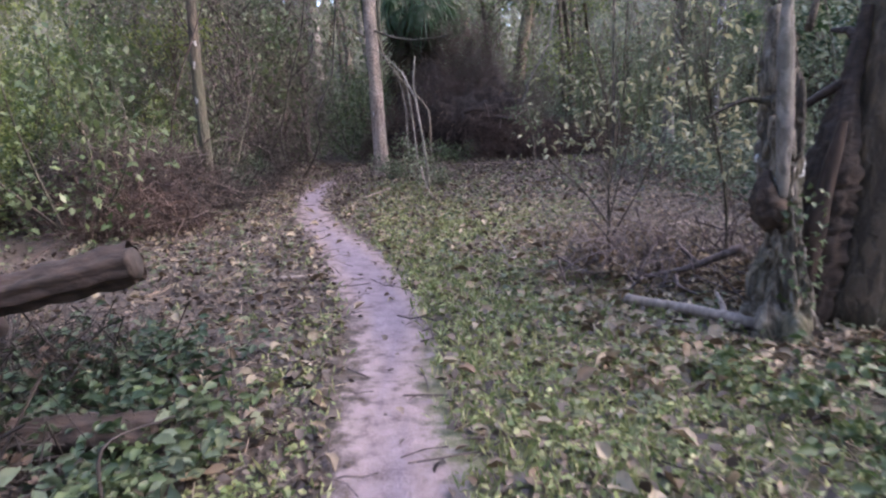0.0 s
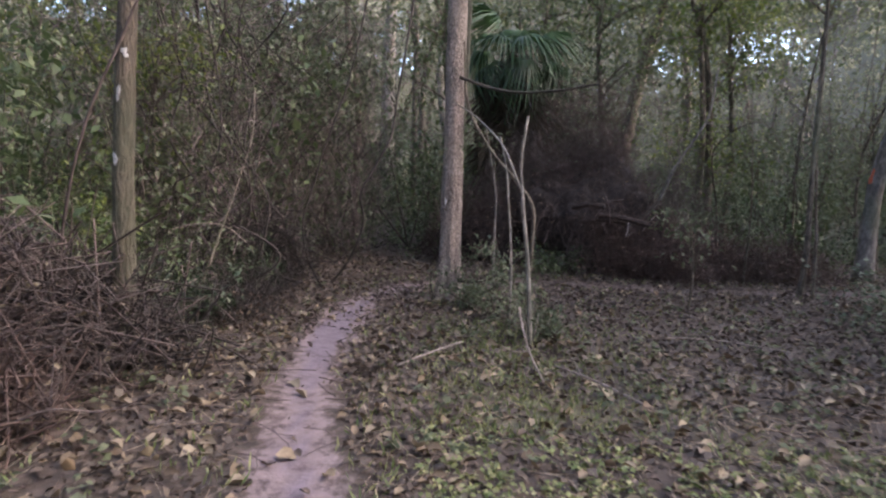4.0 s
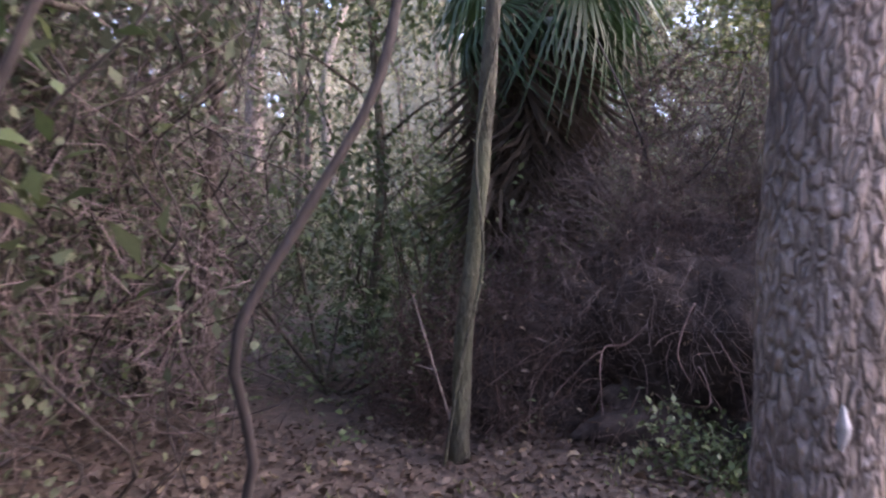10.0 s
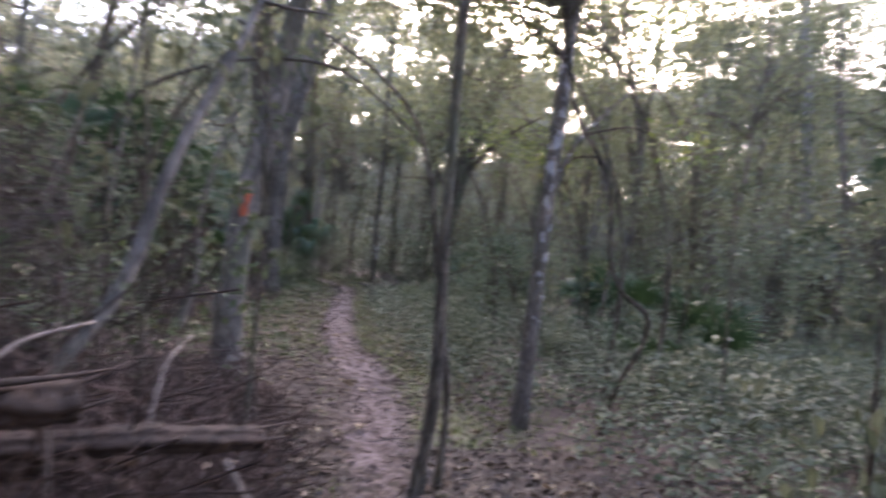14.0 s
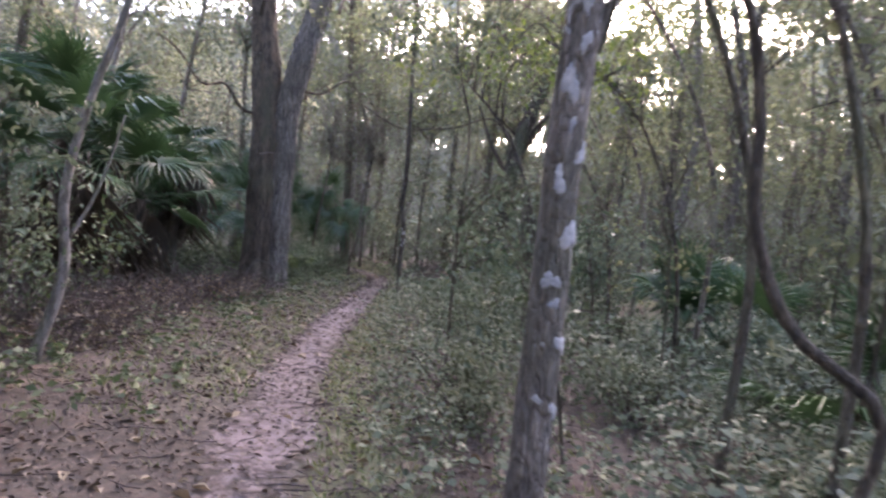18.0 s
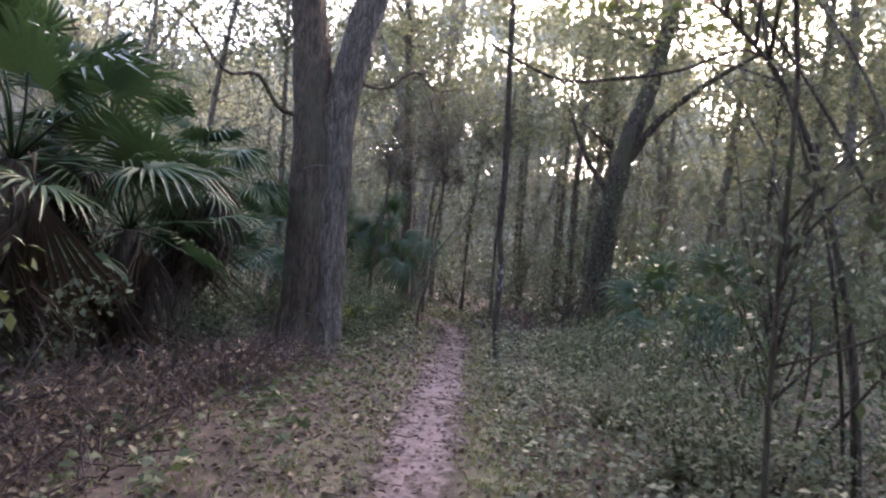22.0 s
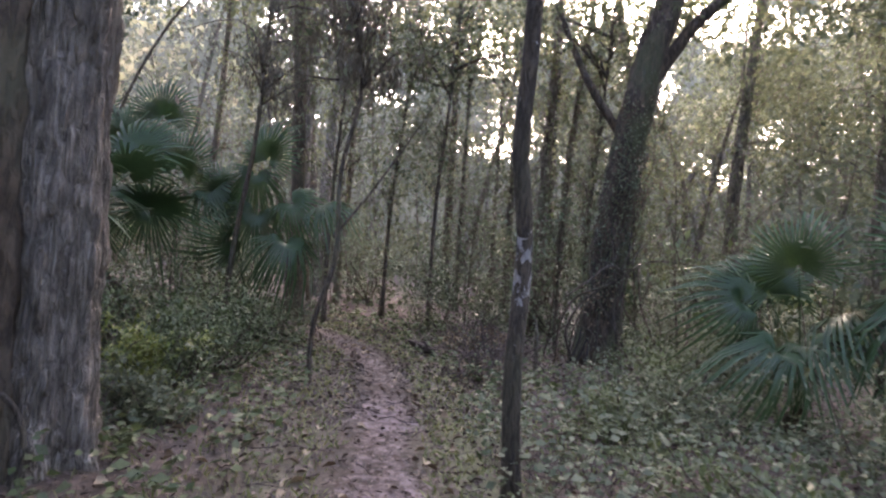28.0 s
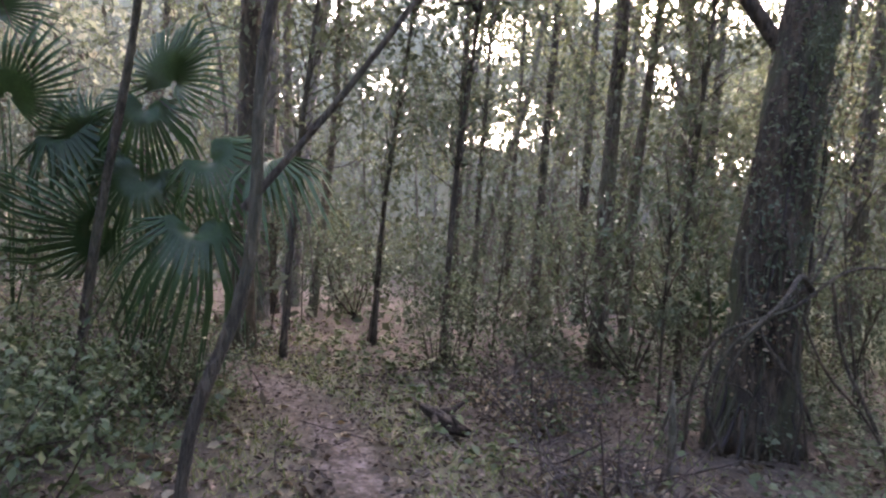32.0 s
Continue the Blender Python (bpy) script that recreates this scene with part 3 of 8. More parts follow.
def limb_lines(g, start, ends, n=6, sag=0.25):
    s = np.linspace(0, 1, n)[None, :, None]
    start, ends = np.asarray(start, float), np.asarray(ends, float)
    line = start[:, None] + (ends - start)[:, None] * s
    bend = g.normal(size=(len(ends), 1, 3)) * np.linalg.norm(ends - start, axis=1)[:, None, None] * 0.12
    return line + bend * np.sin(s * np.pi) + np.array([0, 0, 1]) * sag * np.sin(s * np.pi)


def hanging(g, tops, per, length, leaf_len=0.1):
    """Dry leaves and moss that hang in strands below the given points."""
    k = np.repeat(np.arange(len(tops)), per)
    pos = np.asarray(tops)[k] + g.normal(size=(len(k), 3)) * [0.05, 0.05, 0.02] - np.c_[np.zeros((len(k), 2)), g.random(len(k)) * length]
    way = np.c_[g.normal(size=(len(k), 2)) * 0.3, -np.ones(len(k))]
    return cards(pos, way, spread(len(k), g), leaf_len * g.uniform(0.6, 1.3, len(k)), 0.028)


def woody(name, label, category, stems, material, seed=0, crown=None, leaf=None, group="", limbs=0, moss=0, sides=8, steps=14, flare=0.35, rough=0.14, limb_r=0.02):
    """A tree, sapling or shrub from stems given as (points, base radius, top radius), with crown blobs (centre, size, clumps, per, spread, leaf length, leaf width)."""
    g = np.random.default_rng(1000 + seed)
    base = np.array(stems[0][0][0], float)
    base[2] = gz(base[0], base[1]) - 0.03
    root = thing(name, base, label, category, group)
    for k, (pts, r0, r1) in enumerate(stems):
        p = np.array(pts, float)
        if abs(p[0, 2]) < 0.06:
            p[0, 2] = gz(p[0, 0], p[0, 1]) - 0.06
        p = p - base
        part("trunk" if k == 0 else "stem", stem(p, r0, r1, steps, sides, rough, flare if k == 0 else 0.0, seed + k), material, root)
    top = resample(np.array(stems[0][0], float) - base, 30)
    all_leaves, ends = [], []
    for spec in crown or ():
        centre, size, clumps, per, sp, ll, lw = spec
        c, lv = crown_of(g, np.array(centre, float) - base, size, clumps, per, sp, ll, lw, "leaf" if ll < 0.11 and per * clumps < 900 else "card")
        all_leaves.append(lv), ends.append(c)
    if ends:
        ends = np.concatenate(ends)
        d = np.linalg.norm(top[None, :, :] - ends[:, None] + [0, 0, 0.5], axis=-1)
        start = top[np.minimum(d.argmin(1), 28)]
        lines = limb_lines(g, start, ends)
        taper = np.linspace(1, 0.3, 6)
        for q in range(min(limbs, len(ends))):
            part("limb", tubes(lines[q], limb_r * 1.6 * taper, 6, 0.1), material, root)
        if len(ends) > limbs:
            rest = lines[limbs:, ::2] if len(lines) > 30 else lines[limbs:]
            part("twig_mat", tubes(rest, np.tile(limb_r * 0.55 * np.linspace(1, 0.3, rest.shape[1]), (len(rest), 1)), 3), material, root, kind="stuff")
        part("crown", join(all_leaves), leaf, root, kind="stuff")
        if moss:
            pick = lines[:, 2:].reshape(-1, 3)
            part("moss_mat", hanging(g, pick[g.integers(0, len(pick), moss)], 9, 0.35), LEAF_MOSS, root, "clusters of dry brown leaves and moss", kind="stuff")
    return root


def bush(name, label, place, size, seed, leaf, n_stems=9, per=40, leaf_len=0.07, leaf_wid=0.5, twig=TWIG_WOOD, group="undergrowth shrubs", category="shrub", clumps=None, cheap=False):
    """A shrub: many thin stems from one root and clumps of leaves along them."""
    g = np.random.default_rng(5000 + seed)
    x, y = place[:2]
    root = thing(name, (x, y, gz(x, y) - 0.02), label, category, group)
    w, h = size
    ends = np.c_[g.normal(size=(n_stems, 2)) * w * 0.45, h * g.uniform(0.55, 1.0, n_stems)]
    starts = np.c_[g.normal(size=(n_stems, 2)) * 0.06, np.zeros(n_stems)]
    lines = limb_lines(g, starts, ends, 8, 0.0)
    for q in range(n_stems):
        part("stem", tubes(lines[q], np.linspace(0.008 + 0.006 * h, 0.003, 8), 5), twig, root)
    k = clumps or n_stems * 4
    pick, at = g.integers(0, n_stems, k), g.integers(2, 8, k)
    c = lines[pick, at] + g.normal(size=(k, 3)) * w * 0.16
    c[:, 2] = np.maximum(c[:, 2], 0.08)
    idx = np.repeat(np.arange(k), per)
    pos = c[idx] + g.normal(size=(len(idx), 3)) * w * 0.13
    pos[:, 2] = np.maximum(pos[:, 2], 0.03)
    way = spread(len(idx), g) + [0, 0, 0.1]
    face = spread(len(idx), g) * 0.55 + [0, 0, 1]
    ln = leaf_len * g.uniform(0.6, 1.35, len(idx))
    part("foliage", (cards if cheap or leaf_len < 0.078 else leaves)(pos, way, face, ln, ln * leaf_wid), leaf, root, kind="stuff")
    return root


def fan_mesh(name, seed, radius=0.6, petiole=0.9, angle=118, leaflets=26, droop=0.25, material=None, cup=0.18, web=(0.05, 0.2, 0.36)):
    """A fan-palm blade: a pleated web round the hub that splits into drooping leaflets; its stalk runs along +y."""
    g = np.random.default_rng(seed)
    m = 2 * leaflets + 1
    a = np.radians(np.linspace(-angle, angle, m))
    reach = radius * (1 - 0.28 * np.abs(a / a[-1]) ** 2)
    d = np.stack([np.sin(a), np.cos(a), 0 * a], 1)
    pleat = np.where(np.arange(m) % 2, -1.0, 1.0)
    vs, fs = [], []
    for s in web:
        z = cup * reach * math.sin(s * 1.8) - droop * reach * s**3 + pleat * reach * 0.045 * s * 2
        vs.append(np.array([0, petiole, 0]) + d * (reach * s)[:, None] + np.stack([0 * z, 0 * z, z], 1))
    vs = list(np.concatenate(vs))
    for q in range(2):
        for k in range(m - 1):
            fs.append((q * m + k, q * m + k + 1, (q + 1) * m + k + 1, (q + 1) * m + k))
    for k in range(leaflets):
        low = [2 * m + 2 * k + e for e in (0, 1, 2)]
        c, r = d[2 * k + 1], reach[2 * k + 1] * g.uniform(0.86, 1.08)
        side = np.array([c[1], -c[0], 0])
        limp = droop * g.uniform(0.7, 1.8)
        for s, w in ((0.72, 0.026), (1.0, 0.003)):
            mid = np.array([0, petiole, 0]) + c * r * s
            mid[2] += cup * r * math.sin(s * 1.8) - limp * r * s**3
            n0 = len(vs)
            vs += [mid - side * r * w + [0, 0, r * w * 0.5], mid, mid + side * r * w + [0, 0, r * w * 0.5]]
            top = [n0, n0 + 1, n0 + 2]
            fs += [(low[0], low[1], top[1], top[0]), (low[1], low[2], top[2], top[1])]
            low = top
    blade = raw(name, np.array(vs), np.array(fs))
    blade.materials.append(material)
    stalk = raw(name + "_stalk", *tubes(np.array([[0, 0, 0], [0, petiole * 0.5, 0.05], [0, petiole + 0.05, 0.0]]), np.array([0.014, 0.01, 0.007]), 6))
    stalk.materials.append(material)
    return blade, stalk


FANS = [fan_mesh("frond", 30 + k, 0.62, 0.85, 118, 26, 0.18 + 0.1 * k, PALM_GREEN) for k in range(3)]
FANS_LIMP = [fan_mesh("frond", 80 + k, 0.66, 0.6, 105, 26, 0.75 + 0.25 * k, PALM_GREEN, 0.1) for k in range(3)]
FANS_SMALL = [fan_mesh("frond", 40 + k, 0.52, 0.6, 110, 22, 0.2 + 0.15 * k, PALM_GREEN) for k in range(2)]
STARS = [fan_mesh("frond", 60 + k, 0.68, 0.3, 128, 38, 0.3 + 0.4 * k, PALM_GREEN, 0.3, (0.05, 0.18, 0.34)) for k in range(3)]
FANS_DEAD = [fan_mesh("dead_frond", 50 + k, 1.0, 0.25, 30 + 14 * k, 13, 0.5, PALM_DEAD, 0.02, (0.03, 0.09, 0.16)) for k in range(2)]


def palm(name, label, place, head, seed, fronds=14, dead=10, fans=FANS, low=-35, high=75, size=1.0, group="fan palms", trunk_r=0.15):
    """A fan palm: booted trunk, a head of fronds and a skirt of dead ones. head: height above the ground."""
    g = np.random.default_rng(7000 + seed)
    x, y = place
    zz = gz(x, y) - 0.03
    root = thing(name, (x, y, zz), label, "palm", group)
    if head > 0.6:
        bend = np.array([g.normal() * 0.12, g.normal() * 0.12, 0])
        pts = np.array([[0, 0, 0], bend * 0.5 + [0, 0, head * 0.5], bend + [0, 0, head]])
        part("trunk", fluted(pts, [trunk_r * 1.15, trunk_r, trunk_r * 1.1], 40, 16, 0.05, 0.5, 0.2, 5, seed), DARK_BARK, root)
        top = Vector(pts[-1])
    else:
        top = Vector((0, 0, head))
    for k in range(fronds):
        blade, stalk = fans[k % len(fans)]
        az = 360 * k / fronds * 2.4 + g.uniform(-20, 20)
        el = low + (high - low) * ((k + 0.5) / fronds) ** 0.9 + g.uniform(-10, 10)
        m = Matrix.Translation(top) @ pose(0, 0, 0, 0, 0, az) @ pose(0, 0, 0, el, 0, 0) @ pose(0, 0, 0, 0, g.uniform(-30, 30), 0) @ Matrix.Scale(size * g.uniform(0.85, 1.12), 4)
        fr = part("frond", blade, None, root, "", m)
        part("stalk", stalk, None, fr)
    for k in range(dead):
        blade, stalk = FANS_DEAD[k % 2]
        az = g.uniform(0, 360)
        m = Matrix.Translation(top - Vector((0, 0, g.uniform(-0.2, max(0.25, (head - 1.6) * 0.6))))) @ pose(0, 0, 0, 0, 0, az) @ pose(0, g.uniform(0.05, 0.3), 0, g.uniform(-89, -70), 0, 0) @ pose(0, 0, 0, 0, g.uniform(-80, 80), 0) @ Matrix.Scale(size * g.uniform(0.8, 1.25), 4)
        fr = part("dead_frond", blade, None, root, "brown withered hanging frond", m)
        part("stalk", stalk, None, fr)
    return root


def fan_palm(name, label, place, fans, seed, size=1.0, group="palmettos", dry=()):
    """A palmetto with each fan set by hand: (hub, way in which its middle leaflet points, way that its face looks, droop 0 to 2)."""
    g = np.random.default_rng(7600 + seed)
    x, y = place
    base = Vector((x, y, gz(x, y) - 0.03))
    root = thing(name, base, label, "palm", group)
    for k, (hub, way, looks, limp) in enumerate(fans):
        blade = STARS[limp][0]
        yv = Vector(way).normalized()
        tip = Vector(looks) + Vector(g.normal(size=3) * 0.3)
        zv = (tip - yv * tip.dot(yv)).normalized()
        turn = Matrix((yv.cross(zv), yv, zv)).transposed().to_4x4()
        at = Vector(hub) - base
        scale = size * g.uniform(0.9, 1.12)
        fr = part("frond", blade, None, root, "tan withered fan" if k in dry else "", Matrix.Translation(at) @ turn @ Matrix.Scale(scale, 4) @ Matrix.Translation((0, -0.3, 0)))
        start = np.array([g.normal() * 0.05, g.normal() * 0.05, 0.02])
        end = np.array(at)
        mid = start + (end - start) * 0.55 + [0, 0, 0.12 * np.linalg.norm(end - start)]
        part("stalk", stem([start, mid, end], 0.014, 0.007, 12, 6, 0.05), PALM_GREEN, root)
    for k in range(3):
        a = g.uniform(0, 6.28)
        part("dead_frond", FANS_DEAD[k % 2][0], None, root, "brown withered hanging frond", Matrix.Translation((0, 0, 0.5)) @ pose(0, 0, 0, 0, 0, math.degrees(a)) @ pose(0, 0, 0, -65, 0, 0) @ Matrix.Scale(0.6, 4))
    return root


def vine(name, label, pts, r0, r1, material=VINE_BARK, n=40, sides=8, rough=0.18, category="vine", group="hanging vines"):
    p = np.array(pts, float)
    root = thing(name, p[-1], label, category, group)
    part("stem", stem(p - p[-1], r0, r1, n, sides, rough, 0, int(abs(p[0, 0]) * 100) % 97), material, root)
    return root


def branch(name, label, pts, r0, r1, material=PALE_WOOD, twigs=3, seed=0, category="branch", group="fallen branches", n=16, sides=8):
    """A fallen branch or log with broken stubs."""
    g = np.random.default_rng(9000 + seed)
    p = np.array(pts, float)
    root = thing(name, p[0], label, category, group)
    part("wood", fluted(p - p[0], [r0 * 0.6, r0, r0, r1, r1 * 0.5], 70, 26, 0.12, 0.35, 0, 4, seed, 0.2, (22, 22, 22)) if material is LOG_BARK else stem(p - p[0], r0, r1, n, sides, 0.22, 0, seed), material, root)
    line = resample(p - p[0], 20)
    for k in range(twigs):
        q = line[g.integers(3, 18)]
        d = unit(g.normal(size=3) * [1, 1, 0.35] + [0, 0, 0.25]) * g.uniform(0.12, 0.4)
        part("stub", tubes(np.array([q, q + d * 0.5 + g.normal(size=3) * 0.02, q + d]), np.array([r1 * 0.6, r1 * 0.45, r1 * 0.2]) + 0.002, 5), material, root)
    return root


def tangle(g, n, lo, hi, length, r, up=0.0, points=4, wiggle=0.35, inside=None):
    """Many thin crooked twigs in a box; inside: a test on the rows of places."""
    p0 = g.uniform(lo, hi, (n * 3, 3))
    if inside is not None:
        p0 = p0[inside(p0)]
    p0 = p0[:n]
    n = len(p0)
    d = unit(spread(n, g) + [0, 0, up]) * (length * g.uniform(0.4, 1.5, n))[:, None]
    s = np.linspace(-0.5, 0.5, points)[None, :, None]
    line = p0[:, None] + d[:, None] * s
    walk_off = np.cumsum(g.normal(size=(n, points, 3)), axis=1) * (np.linalg.norm(d, axis=1) * wiggle / points)[:, None, None]
    line = line + walk_off - walk_off.mean(1, keepdims=True)
    rad = r * g.uniform(0.5, 1.6, n)[:, None] * np.linspace(1.2, 0.5, points)[None]
    return tubes(line, rad, 3)

# ---------------------------------------------------------------- start of the walk: clearing with logs, stump and shrub
def stump():
    """Broken, hollow stump with a mossy shell, peeling slabs and snapped limbs."""
    x, y = 2.21, 3.55
    root = thing("broken_stump", (x, y, gz(x, y) - 0.03), "grey broken hollow tree stump with moss and white fungus", "stump")
    shell = fluted([(0, 0, 0), (0.0, 0.0, 0.6), (-0.03, 0.03, 1.2), (-0.08, 0.05, 1.95)], [0.155, 0.11, 0.112, 0.1, 0.05], 160, 72, 0.22, 0.9, 0.6, 5, 3, 0.3, (20, 20, 8))
    part("shell", shell, STUMP_BARK, root)
    part("slab", fluted([(0.13, 0.02, 0.1), (0.2, 0.03, 0.7), (0.3, 0.02, 1.3)], [0.05, 0.07, 0.02], 24, 10, 0.1, 0.5, 0, 4, 6), BROWN_WOOD, root, "rotten brown inner wood")
    part("slab", fluted([(-0.08, -0.1, 0.9), (-0.1, -0.12, 1.3), (-0.12, -0.1, 1.9), (-0.1, -0.08, 2.2)], [0.03, 0.045, 0.04, 0.01], 24, 10, 0.1, 0.4, 0, 4, 8), PALE_BARK, root, "pale splintered strip of bark")
    part("knot", fluted([(-0.06, -0.04, 0.7), (-0.14, -0.08, 0.82), (-0.17, -0.08, 0.95), (-0.16, -0.06, 1.05)], [0.05, 0.075, 0.06, 0.015], 24, 20, 0.2, 1.2, 0, 4, 9, 0.3, (20, 20, 20)), LOG_BARK, root, "dark rotten knot")
    for k, (a, b) in enumerate((((0, 0, 1.75), (-0.5, 0.2, 2.35)), ((0.05, 0, 1.8), (0.25, 0.1, 2.6)), ((-0.05, 0, 1.4), (-0.55, -0.1, 1.35)), ((0, 0, 1.6), (-0.3, 0.3, 2.7)))):
        mid = (np.array(a) + b) / 2 + [0.03, 0.02, 0.07]
        part("snapped_limb", stem([a, mid, b], 0.022, 0.006, 10, 6, 0.2, 0, k), DARK_BARK, root)
    g = np.random.default_rng(5)
    a = g.uniform(-2.2, -0.6, 70)
    h = g.uniform(0.25, 0.95, 70)
    pos = np.c_[np.cos(a) * 0.17 + 0.02, np.sin(a) * 0.17, h]
    part("ivy", leaves(pos, np.c_[np.cos(a), np.sin(a), g.normal(size=70)], np.c_[np.cos(a), np.sin(a), 0 * a + 0.4], g.uniform(0.03, 0.05, 70), 0.035), LEAF_GREEN, root, "small ivy leaves", kind="stuff")
    return root


stump()
woody("mossy_tree", "thick grey trunk with moss standing beside a stump", "tree", [([(2.86, 3.75, 0), (2.9, 3.75, 1.2), (3.02, 3.8, 2.8), (3.1, 3.9, 6), (3.2, 4.0, 11)], 0.25, 0.12)], OAK_BARK, 2,
      [((3.2, 4.0, 9.5), np.array([2.0, 2.0, 1.6]), 12, 40, 0.5, 0.15, 0.55)], LEAF_CANOPY, limbs=6, sides=24, steps=50, flare=0.45, rough=0.3, limb_r=0.04)
# Leaning piece made thick and dark, so it also stands for the hollow's shade.
branch("leaning_slab", "leaning rotten trunk piece, dark to fill a shaded hollow between two trees", [(2.42, 3.66, -0.02), (2.5, 3.7, 0.5), (2.56, 3.72, 1.0), (2.7, 3.76, 1.9)], 0.17, 0.06, LOG_BARK, 2, 3, "dead wood", sides=10)
branch("fallen_branch", "pale fallen branch lying at a stump's foot", [(1.46, 4.2, 0.05), (1.84, 3.83, 0.06), (2.18, 3.5, 0.05)], 0.035, 0.045, PALE_WOOD, 3, 4)
branch("fallen_branch", "broken grey branch in the brush", [(1.62, 4.7, 0.04), (1.95, 4.45, 0.18), (2.3, 4.3, 0.36)], 0.02, 0.03, TWIG_WOOD, 4, 5)
branch("fallen_branch", "short pale stick among dry leaves", [(-1.35, 5.25, 0.03), (-1.1, 5.22, 0.04), (-0.82, 5.25, 0.03)], 0.025, 0.02, PALE_WOOD, 0, 6)


def cut_log(name, label, pts, r0, r1, seed, material=GREY_BARK):
    p = np.array(pts, float)
    root = thing(name, p[0], label, "log", "fallen logs")
    part("bark", fluted(p - p[0], [r0, r0 * 0.97, r1], 70, 30, 0.13, 0.34, 0, 5, seed, 0.22, (20, 20, 20)), material, root)
    d = Vector(p[0] - p[1]).normalized()
    v, f = tubes(np.array([[0, 0, -0.03], [0, 0, 0.004]]), np.array([r0 * 0.88, r0 * 0.86]), 22)
    part("cut_end", (v, f), SOIL, root, "dark weathered sawn end", Matrix.Translation(Vector((0, 0, 0))) @ d.to_track_quat("Z", "Y").to_matrix().to_4x4())
    return root


cut_log("fallen_log", "grey raised fallen log with a dark sawn end", [(-1.2, 2.62, 0.84), (-1.75, 2.58, 0.73), (-3.2, 2.5, 0.42), (-5.2, 2.4, 0.06)], 0.085, 0.11, 4, LOG_BARK)
cut_log("fallen_log", "brown smooth log lying in brambles", [(-1.1, 2.42, 0.09), (-1.77, 2.4, 0.1), (-2.6, 2.45, 0.11), (-3.5, 2.6, 0.12)], 0.09, 0.1, 7, LOG_BARK)
branch("log_piece", "rotten brown log propping up a fallen log", [(-1.95, 2.66, 0.56), (-2.5, 2.75, 0.32), (-3.3, 2.9, 0.06)], 0.07, 0.09, BROWN_WOOD, 1, 8, "log", "fallen logs", sides=12)

woody("autumn_shrub", "slender shrub with pale yellowing leaves over brush", "shrub",
      [([(1.58, 5.2, 0), (1.56, 5.2, 0.5), (1.66, 5.6, 1.0), (1.62, 5.75, 1.6), (1.55, 5.8, 2.1)], 0.016, 0.005), ([(1.57, 5.2, 0.45), (1.72, 5.3, 0.95), (1.85, 5.3, 1.5), (2.0, 5.25, 2.0)], 0.009, 0.003),
       ([(1.56, 5.2, 0.4), (1.35, 5.35, 0.7), (1.1, 5.5, 0.95), (0.95, 5.6, 1.25)], 0.009, 0.003), ([(1.6, 5.2, 0.3), (1.8, 5.0, 0.8), (1.95, 4.8, 1.4)], 0.008, 0.003)],
      DARK_BARK, 9, [((1.5, 5.75, 1.55), np.array([0.55, 0.45, 0.55]), 20, 6, 0.11, 0.075, 0.42), ((2.0, 5.35, 1.4), np.array([0.55, 0.4, 0.6]), 24, 7, 0.11, 0.08, 0.42), ((1.25, 5.5, 1.05), np.array([0.5, 0.3, 0.3]), 16, 6, 0.09, 0.07, 0.42)],
      LEAF_YELLOW, limbs=8, limb_r=0.004, sides=6)
woody("autumn_shrub", "small shrub with wide pale green leaves by a stump", "shrub", [([(2.45, 4.9, 0), (2.4, 4.85, 0.6), (2.2, 4.7, 1.3), (2.05, 4.6, 1.8)], 0.014, 0.004)], DARK_BARK, 12,
      [((2.15, 4.65, 1.6), np.array([0.5, 0.4, 0.45]), 26, 8, 0.1, 0.075, 0.45), ((2.5, 4.9, 1.0), np.array([0.4, 0.3, 0.3]), 16, 8, 0.09, 0.07, 0.45)], LEAF_YELLOW, limbs=4, limb_r=0.004, sides=6)


def brush_pile(name, label, place, size, n, seed, material=TWIG_WOOD, length=0.8, r=0.006, dry=200, lean=0.2):
    """A heap of dead sticks: thick ones each a part, thin ones together."""
    g = np.random.default_rng(2000 + seed)
    x, y = place
    w, dpt, h = size
    root = thing(name, (x, y, gz(x, y)), label, "brush pile", "brush piles")
    def inside(q):
        return (q[:, 0] / w) ** 2 + (q[:, 1] / dpt) ** 2 + (np.maximum(q[:, 2], 0) / h) ** 2 < 1
    for k in range(8 if material is ROOT_WOOD else 14):
        a = np.array([g.normal() * w * 0.5, g.normal() * dpt * 0.5, 0.03])
        b = a + unit(np.array([g.normal(), g.normal(), 0.5 + lean])) * g.uniform(0.5, 1.1) * max(h, 0.5)
        part("stick", stem([a, a + (b - a) * 0.35 + g.normal(size=3) * 0.08, a + (b - a) * 0.7 + g.normal(size=3) * 0.08, b], 0.01, 0.004, 14, 6, 0.2, 0, k), material, root)
    part("twig_mat", tangle(g, n, (-w, -dpt, 0.01), (w, dpt, h), length, r, 0.1, wiggle=1.2, inside=inside), material, root, kind="stuff")
    q = g.uniform((-w, -dpt, 0.02), (w, dpt, h * 0.9), (dry * 2, 3))
    q = q[inside(q)][:dry]
    part("dry_foliage", leaves(q, spread(len(q), g), spread(len(q), g) + [0, 0, 1], g.uniform(0.04, 0.09, len(q)), 0.04), LEAF_LITTER if material in (ROOT_WOOD, DARK_BARK, VINE_BARK) else LEAF_BROWN, root, kind="stuff")
    return root


